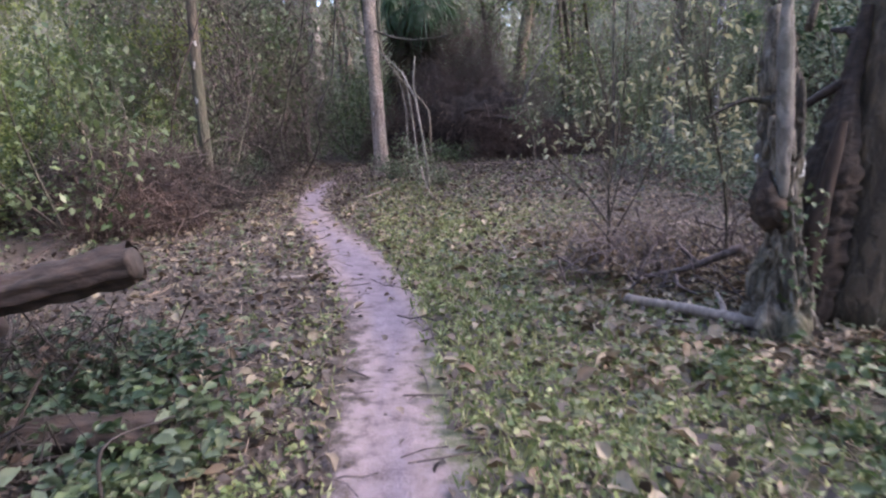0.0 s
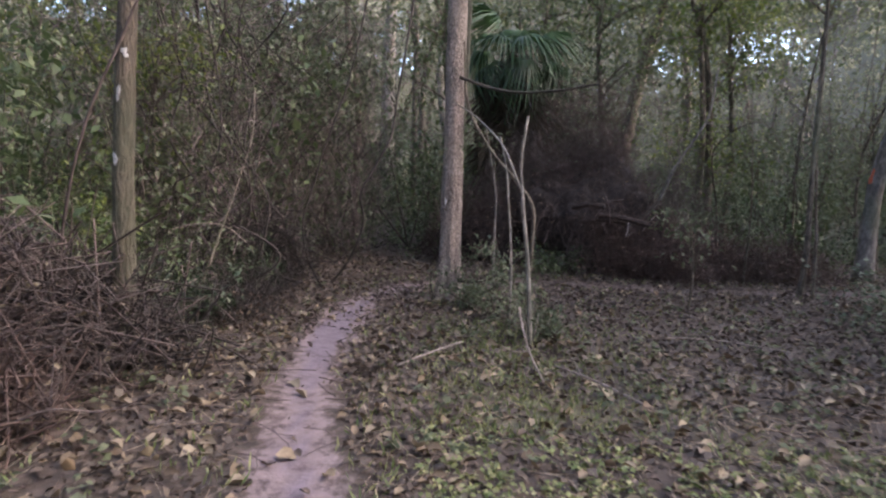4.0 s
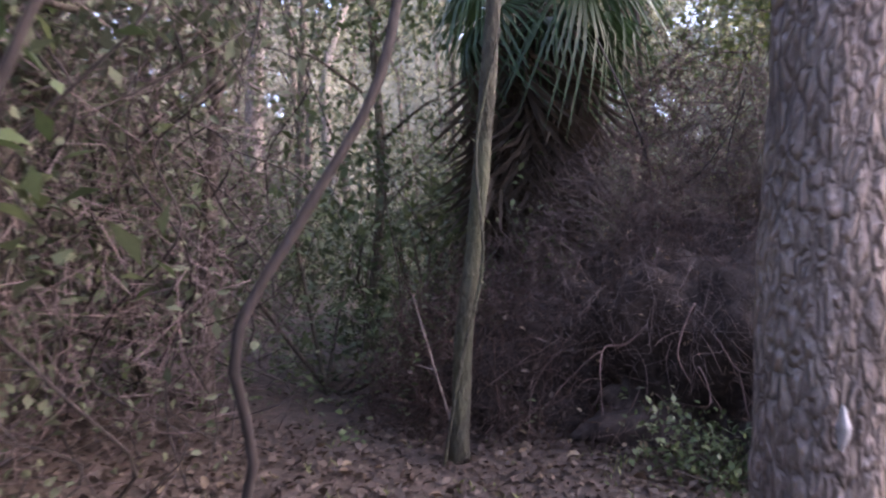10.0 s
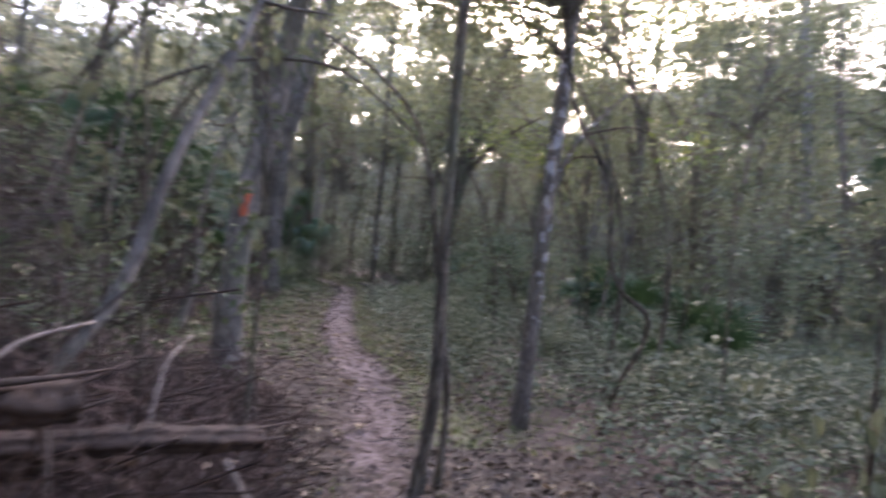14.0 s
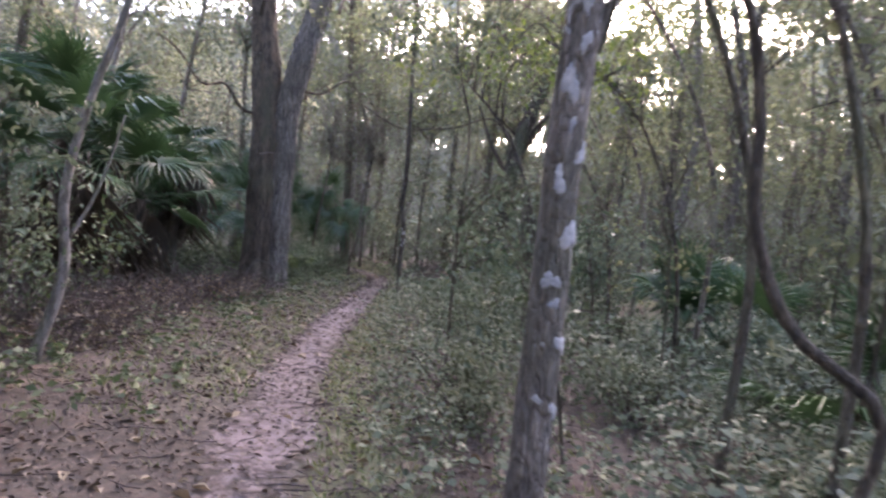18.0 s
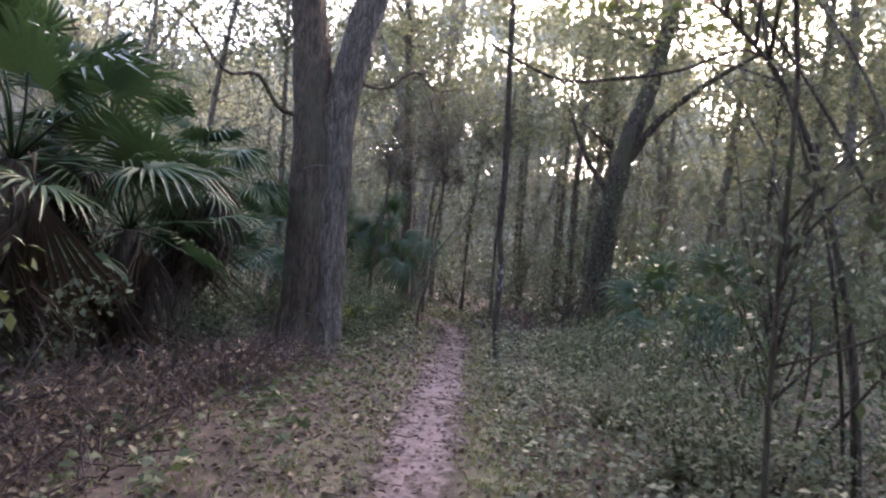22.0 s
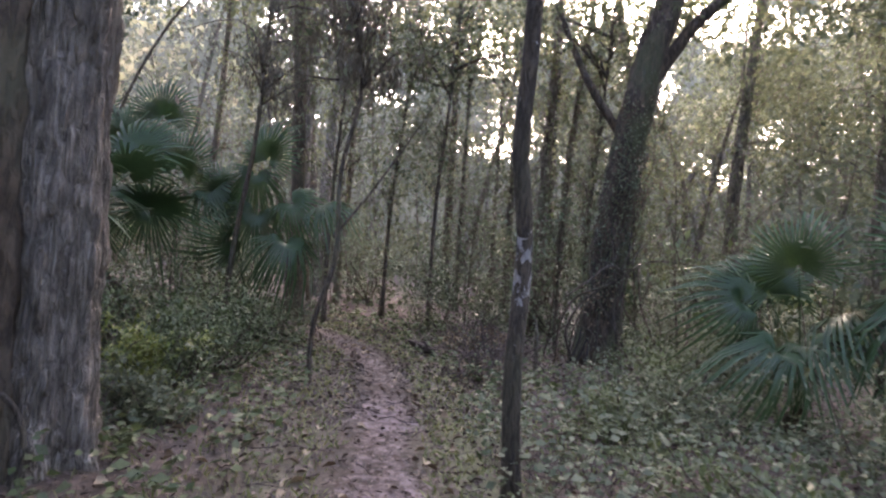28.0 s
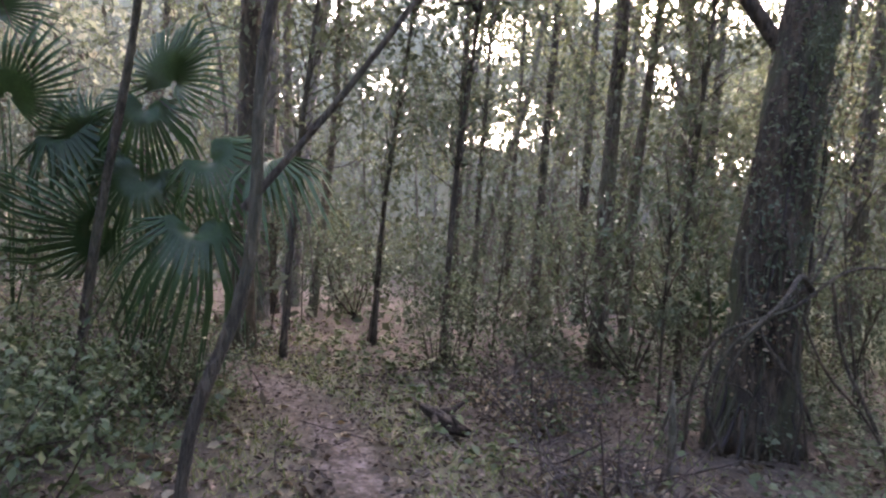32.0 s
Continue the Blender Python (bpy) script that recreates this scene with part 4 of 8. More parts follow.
brush_pile("brush_pile", "heap of dry grey twigs around a shrub", (1.75, 5.05), (0.65, 0.6, 0.38), 260, 1, HAZE_TWIG, 0.45, dry=500, r=0.0032, lean=1.0)
brush_pile("brush_pile", "heap of pale dry twigs before a stump", (2.25, 5.3), (0.8, 0.6, 0.4), 300, 29, PALE_WOOD, 0.45, dry=400, r=0.003, lean=0.6)
brush_pile("brush_pile", "scattered pale twigs and stalks past a shrub", (1.9, 6.2), (1.1, 1.0, 0.22), 90, 13, PALE_WOOD, dry=500, r=0.004)
brush_pile("brush_pile", "low heap of dry sticks by a stump", (2.5, 4.6), (0.8, 0.7, 0.28), 130, 2, dry=600, r=0.004)
# This pile takes the darker vine bark: the thicket's shade in its colour.
brush_pile("brush_pile", "tangle of dead stems darkened for shade under a vine thicket", (-4.15, 13.35), (0.85, 0.9, 1.15), 700, 12, VINE_BARK, 0.6, 0.006, 120)
brush_pile("brush_pile", "dark dead stems and brown leaves between fallen logs", (-2.3, 3.1), (0.9, 0.5, 0.34), 380, 27, VINE_BARK, 0.5, 0.004, 500)
brush_pile("brush_pile", "dark litter and sticks under a raised log", (-2.0, 2.0), (0.8, 0.4, 0.26), 260, 28, VINE_BARK, 0.5, 0.004, 400)
bush("leafy_shrub", "dark low shrub growing over a fallen log", (-2.3, 2.2), (0.6, 0.6), 192, LEAF_DARK, 10, 22, 0.07, 0.5, DARK_BARK)
bush("leafy_shrub", "low dark shrub at the foot of a vine thicket", (-3.75, 12.85), (0.4, 0.6), 191, LEAF_DARK, 10, 18, 0.085, 0.55, DARK_BARK)
brush_pile("brush_pile", "high bank of dead purplish stems beside the clearing", (-4.5, 8.9), (1.5, 0.9, 1.15), 1500, 14, TWIG_WOOD, 0.7, 0.006, 500)
brush_pile("brush_pile", "low heap of dry brown stems at the clearing's edge", (-3.9, 7.9), (0.9, 0.7, 0.5), 500, 15, ROOT_WOOD, 0.6, 0.006, 300)
brush_pile("brush_pile", "dark tangle of roots and dead stems at a tree's foot", (-3.75, 9.45), (0.85, 0.5, 0.75), 420, 11, VINE_BARK, 0.6, 0.007, 160)
for k, (x, y, w, h) in enumerate(((-6.2, 8.6, 1.3, 2.8), (-7.6, 10.3, 1.5, 3.6), (-6.4, 11.2, 1.3, 3.2), (-8.6, 7.6, 1.5, 3.4), (-5.2, 10.6, 0.9, 1.5), (-9.2, 12.5, 1.6, 3.8), (-6.8, 13.5, 1.4, 3.2), (-5.6, 16.8, 1.2, 2.2))):
    bush("green_bush", "dense green bush at the edge of the clearing", (x, y), (w, h), 80 + k, LEAF_BRIGHT if k in (0, 1, 3, 5) else LEAF_GREEN, 14, 70, 0.06, 0.52, DARK_BARK, "bushes by the clearing", clumps=70)

# ---------------------------------------------------------------- pine, forked saplings and the vine thicket
def pine():
    x, y = -1.28, 13.13
    root = thing("pine_tree", (x, y, gz(x, y) - 0.04), "tall straight pine trunk with plated purplish brown bark", "tree")
    ax = [(0, 0, 0), (0.0, 0.0, 1.5), (-0.02, 0.03, 4), (-0.05, 0.05, 8), (0, 0, 15)]
    part("trunk", fluted(ax, [0.145, 0.125, 0.12, 0.118, 0.11, 0.09, 0.07], 420, 72, 0.03, 0.1, 0.5, 5, 2, 0.06, (34, 34, 13)), PINE_BARK, root)
    g = np.random.default_rng(8)
    for k in range(9):
        h = 9 + 0.65 * k
        a = g.uniform(0, 6.28)
        end = (math.cos(a) * 2.2, math.sin(a) * 2.2, h + 0.8)
        part("limb", stem([(0, 0, h), (math.cos(a), math.sin(a), h + 0.2), end], 0.04, 0.012, 8, 6), PINE_BARK, root)
    c, lv = crown_of(g, np.array([0, 0, 12.0]), np.array([2.4, 2.4, 2.6]), 40, 55, 0.4, 0.17, 0.12)
    part("crown", lv, LEAF_DARK, root, kind="stuff")
    part("resin_spot", fluted([(-0.065, -0.147, 1.30), (-0.063, -0.151, 1.345), (-0.065, -0.148, 1.39)], [0.004, 0.013, 0.003], 12, 10, 0.4, 1.2, 0, 3, 4), LICHEN, root, "small white resin patch on the bark")
    for k, pts in enumerate(([(-0.12, -0.1, 0.5), (-0.19, -0.17, 0.42), (-0.18, -0.19, 0.02)], [(0.14, -0.1, 0.3), (0.5, -0.22, 0.35), (1.0, -0.25, 0.72)], [(0.1, -0.14, 0.22), (0.45, -0.45, 0.2), (0.92, -0.45, 0.6)])):
        part("creeper", stem(pts, 0.018, 0.012, 12, 6, 0.2, 0, k), VINE_BARK, root, "woody creeper at the trunk's foot")
    return root


pine()
woody("forked_sapling", "pale grey forked sapling arching toward a pine", "sapling",
      [([(-0.2, 10.88, 0), (-0.26, 10.88, 0.8), (-0.35, 10.96, 1.5), (-0.38, 10.96, 1.8), (-0.33, 10.96, 2.25)], 0.024, 0.012),
       ([(-0.35, 10.96, 1.5), (-0.57, 11.39, 1.98), (-0.77, 11.8, 2.2), (-1.0, 12.3, 2.4), (-1.3, 12.9, 2.6)], 0.013, 0.007)],
      PALE_BARK, 21, [((-0.35, 11.0, 0.35), np.array([0.4, 0.4, 0.25]), 12, 10, 0.1, 0.07, 0.5)], LEAF_DULL, limbs=3, limb_r=0.006, sides=8)
woody("bent_sapling", "thin bent sapling beside the pine", "sapling", [([(-0.67, 13.02, 0), (-0.69, 13.02, 0.76), (-0.7, 13.03, 1.5), (-0.8, 13.03, 2.0), (-0.86, 13.05, 2.3)], 0.02, 0.008)], PALE_BARK, 22,
      [((-0.75, 12.9, 0.6), np.array([0.4, 0.3, 0.4]), 14, 12, 0.1, 0.075, 0.5), ((-0.9, 13.0, 2.2), np.array([0.4, 0.4, 0.2]), 6, 10, 0.1, 0.08, 0.45)], LEAF_DULL, limbs=2, limb_r=0.005, sides=7)
for k, (x, y, h) in enumerate(((2.35, 16.3, 2.8), (3.5, 16.2, 3.4), (1.9, 13.4, 1.4), (6.2, 12.3, 2.6), (4.9, 11.6, 3.0))):
    woody("bent_sapling", "thin straight sapling with few leaves", "sapling", [([(x, y, 0), (x + 0.03, y, h * 0.4), (x - 0.05, y + 0.06, h * 0.8), (x - 0.1, y + 0.1, h)], 0.02, 0.006)], GREY_BARK, 24 + k,
          [((x, y, h * 0.75), np.array([0.5, 0.5, h * 0.3]), 16, 12, 0.13, 0.085, 0.48)], LEAF_DULL, limbs=3, limb_r=0.005, sides=7, group="thin saplings")
branch("white_stick", "bent pale stick standing in the grass", [(-0.32, 10.8, 0.42), (-0.31, 10.65, 0.36), (-0.23, 10.33, 0.16), (-0.1, 9.75, 0.03)], 0.012, 0.009, PALE_WOOD, 1, 11)
branch("white_stick", "thin pale stick lying beside the trail", [(-1.35, 9.95, 0.02), (-1.1, 10.3, 0.06), (-0.85, 10.6, 0.1)], 0.009, 0.012, PALE_WOOD, 1, 12)
branch("short_peg", "short dark stick upright in the trail", [(-2.25, 13.12, -0.05), (-2.24, 13.12, 0.08), (-2.25, 13.13, 0.16)], 0.012, 0.01, DARK_BARK, 0, 13)
branch("trail_root", "dark root lying across the trail", [(-2.75, 12.75, 0.02), (-2.3, 13.0, 0.03), (-1.75, 13.25, 0.02)], 0.014, 0.01, DARK_BARK, 2, 14)
branch("white_stick", "long pale stick on the leaf litter", [(-4.3, 10.0, 0.05), (-3.9, 10.4, 0.25), (-3.55, 10.75, 0.55)], 0.012, 0.007, PALE_WOOD, 2, 15)
branch("white_stick", "pale stick in the grass", [(0.7, 9.3, 0.02), (0.3, 9.9, 0.04), (0.0, 10.2, 0.05)], 0.01, 0.008, PALE_WOOD, 2, 16)
branch("white_stick", "grey stick on the grass", [(2.4, 11.3, 0.03), (1.7, 11.6, 0.04), (1.2, 11.6, 0.03)], 0.012, 0.009, PALE_WOOD, 2, 17)

vine("twisted_vine", "dark twisted vine curling to the ground", [(-1.95, 14.2, 5.2), (-2.1, 14.0, 3.6), (-2.2, 13.9, 2.79), (-2.28, 13.8, 2.14), (-2.49, 13.69, 1.7), (-2.65, 13.62, 1.35), (-2.6, 13.68, 0.99), (-2.68, 13.7, 0.7), (-2.85, 13.75, 0.35), (-3.1, 13.8, 0.02)], 0.018, 0.016)
vine("hanging_vine", "long dark hanging vine", [(-2.5, 13.6, 4.6), (-2.84, 13.34, 2.67), (-2.98, 13.3, 2.26), (-3.12, 13.26, 1.82), (-3.22, 13.22, 1.41), (-3.33, 13.18, 1.0), (-3.3, 13.25, 0.5), (-3.1, 13.35, 0.02)], 0.016, 0.012)
vine("hanging_vine", "thick dark vine slanting down to the litter", [(-5.3, 13.2, 4.2), (-4.99, 13.4, 2.52), (-4.75, 13.57, 2.18), (-4.63, 13.65, 1.73), (-4.48, 13.75, 1.25), (-4.31, 13.84, 0.99), (-4.1, 13.95, 0.02)], 0.02, 0.028)
vine("hanging_vine", "dark crooked hanging vine", [(-4.6, 12.6, 4.4), (-4.53, 12.69, 3.09), (-4.42, 12.76, 2.36), (-4.19, 12.91, 1.9), (-4.0, 13.02, 1.22), (-3.9, 13.07, 0.6), (-3.8, 13.1, 0.02)], 0.02, 0.014)
vine("hooked_branch", "grey hooked branch reaching from the thicket", [(-3.15, 13.77, 2.29), (-3.34, 13.71, 2.3), (-3.43, 13.68, 2.22), (-3.59, 13.61, 1.94), (-3.78, 13.52, 1.71), (-4.0, 13.4, 1.5), (-4.4, 13.1, 1.25), (-4.9, 12.8, 0.6), (-5.1, 12.7, 0.02)], 0.01, 0.018, DARK_BARK)
vine("arching_vine", "smooth vine arching down from the pine", [(-1.2, 13.1, 3.4), (-1.08, 13.1, 2.5), (-0.75, 12.94, 1.97), (-0.41, 12.74, 1.6), (-0.22, 12.56, 1.33), (-0.2, 12.55, 0.9), (-0.25, 12.6, 0.02)], 0.02, 0.022, GREY_BARK)
vine("side_branch", "dark mossy branch reaching out from the pine", [(0.35, 11.2, 2.6), (-0.05, 11.9, 2.62), (-0.5, 12.4, 2.66), (-0.93, 12.85, 2.8), (-1.28, 13.1, 2.95)], 0.012, 0.024, DARK_BARK, category="branch")
woody("bent_sapling", "pale bent stem growing beside the pine", "sapling", [([(-0.42, 11.6, 0), (-0.45, 11.56, 1.0), (-0.5, 11.69, 1.43), (-0.53, 11.71, 1.72), (-0.62, 11.8, 2.1)], 0.018, 0.008)], PALE_BARK, 33, sides=8)


def thicket(name, label, lo, hi, n_vines, n_twigs, seed, leaf_n, twig=HAZE_TWIG, clear=0.9):
    """Vines that hang from the trees into a tangle of dead stems, fewer below the height clear."""
    g = np.random.default_rng(3000 + seed)
    lo, hi = np.array(lo, float), np.array(hi, float)
    c = (lo + hi) / 2
    root = thing(name, (c[0], c[1], gz(c[0], c[1])), label, "vine thicket")
    off = np.array([c[0], c[1], 0])
    for k in range(n_vines):
        x, y = g.uniform(lo[0], hi[0]), g.uniform(lo[1], hi[1])
        z1 = g.uniform(0.55, 1.0) * hi[2]
        q = np.array([[x + g.normal() * 0.35, y + g.normal() * 0.35, z1]] + [[x + g.normal() * 0.3, y + g.normal() * 0.3, z1 * f] for f in (0.82, 0.66, 0.5, 0.34, 0.22, 0.1)] + [[x + g.normal() * 0.3, y + g.normal() * 0.3, 0.0]])
        part("vine", stem(q - off, g.uniform(0.004, 0.012), g.uniform(0.004, 0.009), 28, 5, 0.2, 0, k), VINE_BARK, root)
    part("twig_mat", tangle(g, n_twigs, lo - off, hi - off, 0.6, 0.0032, 0.25, wiggle=1.1, inside=lambda q: g.random(len(q)) < np.clip(q[:, 2] / clear, 0.12, 1) * (1.1 - q[:, 2] / hi[2] * 0.75)), twig, root, kind="stuff")
    q = g.uniform(lo - off, hi - off, (leaf_n, 3))
    part("foliage", leaves(q, spread(leaf_n, g), spread(leaf_n, g) + [0, 0, 1], g.uniform(0.05, 0.09, leaf_n), 0.045), LEAF_BANK, root, kind="stuff")
    return root


thicket("vine_thicket", "purplish brown thicket of dead vines and twigs", (-6.6, 11.4, 0), (-3.75, 15.4, 4.8), 56, 1900, 1, 5400)
thicket("vine_thicket", "thin tangle of hanging vines between trunks", (-6.0, 15.6, 0), (-3.2, 19.5, 5.0), 60, 2800, 2, 1800)
thicket("vine_thicket", "high purplish tangle of dead vines on a root mound", (0.0, 17.0, 1.2), (1.6, 18.2, 3.5), 9, 1500, 3, 160, ROOT_WOOD, 1.2)
# Near-black bark on the next four piles stands for deep shade in the hollow.
brush_pile("brush_pile", "tangle of dead stems beside the trail, darkened for shade", (-4.6, 11.6), (1.0, 0.9, 0.85), 800, 3, VINE_BARK, 0.6, 0.0045, 200)
brush_pile("brush_pile", "dead wood and litter darkened for shade at the thicket's foot", (-4.35, 12.35), (1.0, 0.7, 0.5), 620, 18, VINE_BARK, 0.5, 0.005, 160)
brush_pile("brush_pile", "low dead stems beside the trail, darkened for shade", (-3.55, 11.35), (0.6, 0.7, 0.3), 360, 19, VINE_BARK, 0.45, 0.004, 160)
brush_pile("brush_pile", "heap of dead stems and leaves, darkened for shade", (-4.5, 10.6), (0.9, 0.8, 0.5), 620, 26, VINE_BARK, 0.5, 0.005, 160)
bush("leafy_shrub", "low shrub with broad green leaves by the trail", (-3.95, 12.6), (0.6, 0.75), 91, LEAF_DULL, 12, 15, 0.07, 0.55, DARK_BARK)
bush("leafy_shrub", "shrub with bright broad leaves at a thicket", (-4.9, 11.9), (0.8, 1.3), 93, LEAF_GREEN, 12, 26, 0.08, 0.6, DARK_BARK)
bush("leafy_shrub", "dark shrub under hanging vines", (-5.2, 10.0), (0.9, 1.2), 94, LEAF_GREEN, 12, 30, 0.08, 0.55, DARK_BARK)
bush("leafy_shrub", "small pale leaved shrub before a dark root hollow", (0.6, 16.0), (0.35, 0.65), 95, LEAF_DULL, 6, 7, 0.085, 0.5, DARK_BARK)
bush("leafy_shrub", "small green shrub at the pine's foot", (-1.0, 12.55), (0.45, 0.4), 96, LEAF_DULL, 9, 16, 0.06, 0.5, DARK_BARK)
bush("leafy_shrub", "grey green shrub between saplings", (-0.35, 12.1), (0.5, 0.75), 97, LEAF_DULL, 9, 14, 0.065, 0.5, DARK_BARK)
bush("leafy_shrub", "grey green seedlings by a forked sapling", (-0.1, 11.2), (0.5, 0.4), 98, LEAF_DULL, 9, 14, 0.06, 0.5, DARK_BARK)
bush("leafy_shrub", "low green creeper at the mound's foot", (0.2, 16.0), (0.7, 0.35), 99, LEAF_GREEN, 12, 16, 0.06, 0.6, DARK_BARK)
for k, (x, y, w, h) in enumerate(((-5.6, 9.0, 1.1, 1.1), (-6.6, 8.0, 1.1, 1.2), (-5.0, 9.9, 0.9, 1.0), (-7.8, 8.6, 1.2, 1.4))):
    bush("dark_shrub", "dark blue green shrub at the clearing's edge", (x, y), (w, h), 130 + k, LEAF_DARK, 11, 30, 0.085, 0.55, DARK_BARK, "bushes by the clearing")
for k, (x, y, w, h) in enumerate(((-1.5, 20.6, 1.0, 3.6), (0.2, 20.2, 0.9, 3.2))):
    bush("dark_shrub", "tall dark leaved shrub behind the fan palm", (x, y), (w, h), 136 + k, LEAF_SHADE, 11, 60, 0.07, 0.5, DARK_BARK, "shrubs behind the mound", clumps=60)
for k, (x, y, w, h, lf) in enumerate(((-3.6, 10.6, 0.55, 0.6, LEAF_DARK), (-4.0, 10.1, 0.6, 0.75, LEAF_SHADE), (-4.9, 11.3, 0.6, 0.8, LEAF_DARK), (-4.4, 10.9, 0.8, 1.0, LEAF_GREEN), (-4.3, 9.9, 0.7, 0.9, LEAF_DARK), (-4.7, 12.9, 0.5, 0.9, LEAF_DULL))):
    bush("dark_shrub", "low dark shrub crowding the trail's edge", (x, y), (w, h), 212 + k, lf, 11, 34, 0.06, 0.52, DARK_BARK)
woody("leafy_tree", "small tree with bright green leaves over a thicket", "tree", [([(-5.3, 12.5, 0), (-5.25, 12.4, 1.2), (-5.0, 12.3, 2.2), (-4.8, 12.2, 3.2)], 0.025, 0.008)], DARK_BARK, 46,
      [((-4.85, 12.2, 2.95), np.array([0.8, 0.7, 0.55]), 34, 26, 0.2, 0.085, 0.55), ((-5.3, 12.6, 1.9), np.array([0.6, 0.5, 0.4]), 16, 20, 0.18, 0.075, 0.55)], LEAF_BRIGHT, "leafy understorey trees", limbs=7, sides=8, limb_r=0.007)
branch("leaning_pole", "thin grey dead stem leaning into a thicket", [(-3.63, 10.55, -0.02), (-3.5, 10.72, 0.5), (-3.4, 10.9, 1.0), (-3.3, 11.08, 1.5), (-3.22, 11.25, 2.0), (-3.3, 11.5, 2.5)], 0.016, 0.008, GREY_BARK, 1, 34, "dead stem", "dead stems")
branch("leaning_pole", "pale forked dead stem in the brush", [(-3.6, 10.5, -0.02), (-3.52, 10.42, 0.5), (-3.42, 10.36, 0.95)], 0.012, 0.006, HAZE_TWIG, 2, 38, "dead stem", "dead stems")
branch("white_stick", "pale stick lying across dark brush", [(-4.15, 11.2, 0.95), (-3.95, 11.34, 1.02), (-3.67, 11.55, 1.0), (-3.5, 11.75, 0.8)], 0.007, 0.005, PALE_WOOD, 1, 39)
branch("white_stick", "grey stick tangled in dark brush", [(-4.4, 10.9, 0.6), (-4.0, 11.0, 0.62), (-3.6, 11.2, 0.5)], 0.009, 0.005, HAZE_TWIG, 2, 40)
for k in range(9):
    q = np.random.default_rng(520 + k)
    x, y = q.uniform(-4.9, -3.8), q.uniform(12.0, 14.4)
    vine("hanging_vine", "thin dark wavy vine hanging in the thicket", [(x + q.normal() * 0.4, y + q.normal() * 0.3, 4.6), (x + q.normal() * 0.2, y, 3.6), (x + q.normal() * 0.25, y + 0.1, 2.7), (x + q.normal() * 0.25, y, 2.0), (x + q.normal() * 0.25, y + 0.1, 1.3), (x + q.normal() * 0.3, y, 0.6), (x + q.normal() * 0.4, y, 0.0)], 0.012, 0.014)
for k, (x, y, w, h) in enumerate(((-5.0, 10.6, 0.7, 1.6), (-5.6, 12.2, 0.8, 2.4), (-4.7, 12.6, 0.5, 1.0))):
    bush("leafy_shrub", "light green shrub growing through dead vines", (x, y), (w, h), 196 + k, LEAF_BRIGHT, 10, 26, 0.06, 0.55, DARK_BARK)
bush("leafy_shrub", "low shrub with broad dull green leaves", (-4.5, 11.2), (0.6, 0.5), 92, LEAF_DARK, 8, 14, 0.08, 0.55, DARK_BARK)

woody("slender_tree", "slender grey trunk with a kink near the top", "tree", [([(-3.85, 17.9, 0), (-3.85, 17.9, 2.0), (-3.82, 17.9, 2.9), (-4.05, 17.9, 4.2), (-4.1, 18, 8)], 0.085, 0.04)], GREY_BARK, 41,
      [((-4.0, 18, 7), np.array([1.6, 1.6, 1.8]), 26, 44, 0.4, 0.13, 0.5)], LEAF_CANOPY, limbs=5, sides=10, steps=24)
woody("pale_tree", "pale straight trunk far in the woods", "tree", [([(-6.5, 33, 0), (-6.5, 33, 6), (-6.4, 33, 14)], 0.34, 0.2)], PALE_BARK, 42, [((-6.4, 33, 11), np.array([3, 3, 3]), 30, 50, 0.6, 0.18, 0.5)], LEAF_CANOPY, limbs=4, sides=12)
woody("mossy_tree", "mossy greenish trunk wound by a thin creeper", "tree", [([(-1.62, 16.6, 0), (-1.62, 16.55, 1.0), (-1.55, 16.5, 2.0), (-1.5, 16.5, 3.2), (-1.45, 16.6, 7)], 0.07, 0.045),
      ([(-1.75, 16.5, 0), (-1.66, 16.44, 0.7), (-1.52, 16.42, 1.5), (-1.6, 16.4, 2.3), (-1.45, 16.42, 3.2)], 0.014, 0.01)], MOSSY_BARK, 43,
      [((-1.5, 16.7, 6.5), np.array([1.7, 1.7, 1.5]), 26, 44, 0.4, 0.13, 0.5)], LEAF_GREEN, limbs=5, sides=14, steps=30, rough=0.2)
branch("pale_whip", "thin pale dead stem leaning on the litter", [(-1.6, 16.6, 0.0), (-1.8, 16.8, 0.6), (-2.0, 16.9, 1.2)], 0.012, 0.007, PALE_WOOD, 1, 21)
palm("cabbage_palm", "fan palm with a thick skirt of dead brown fronds", (-0.75, 18.5), 4.3, 1, 20, 120, FANS_LIMP, -62, 50, 1.15, trunk_r=0.12)

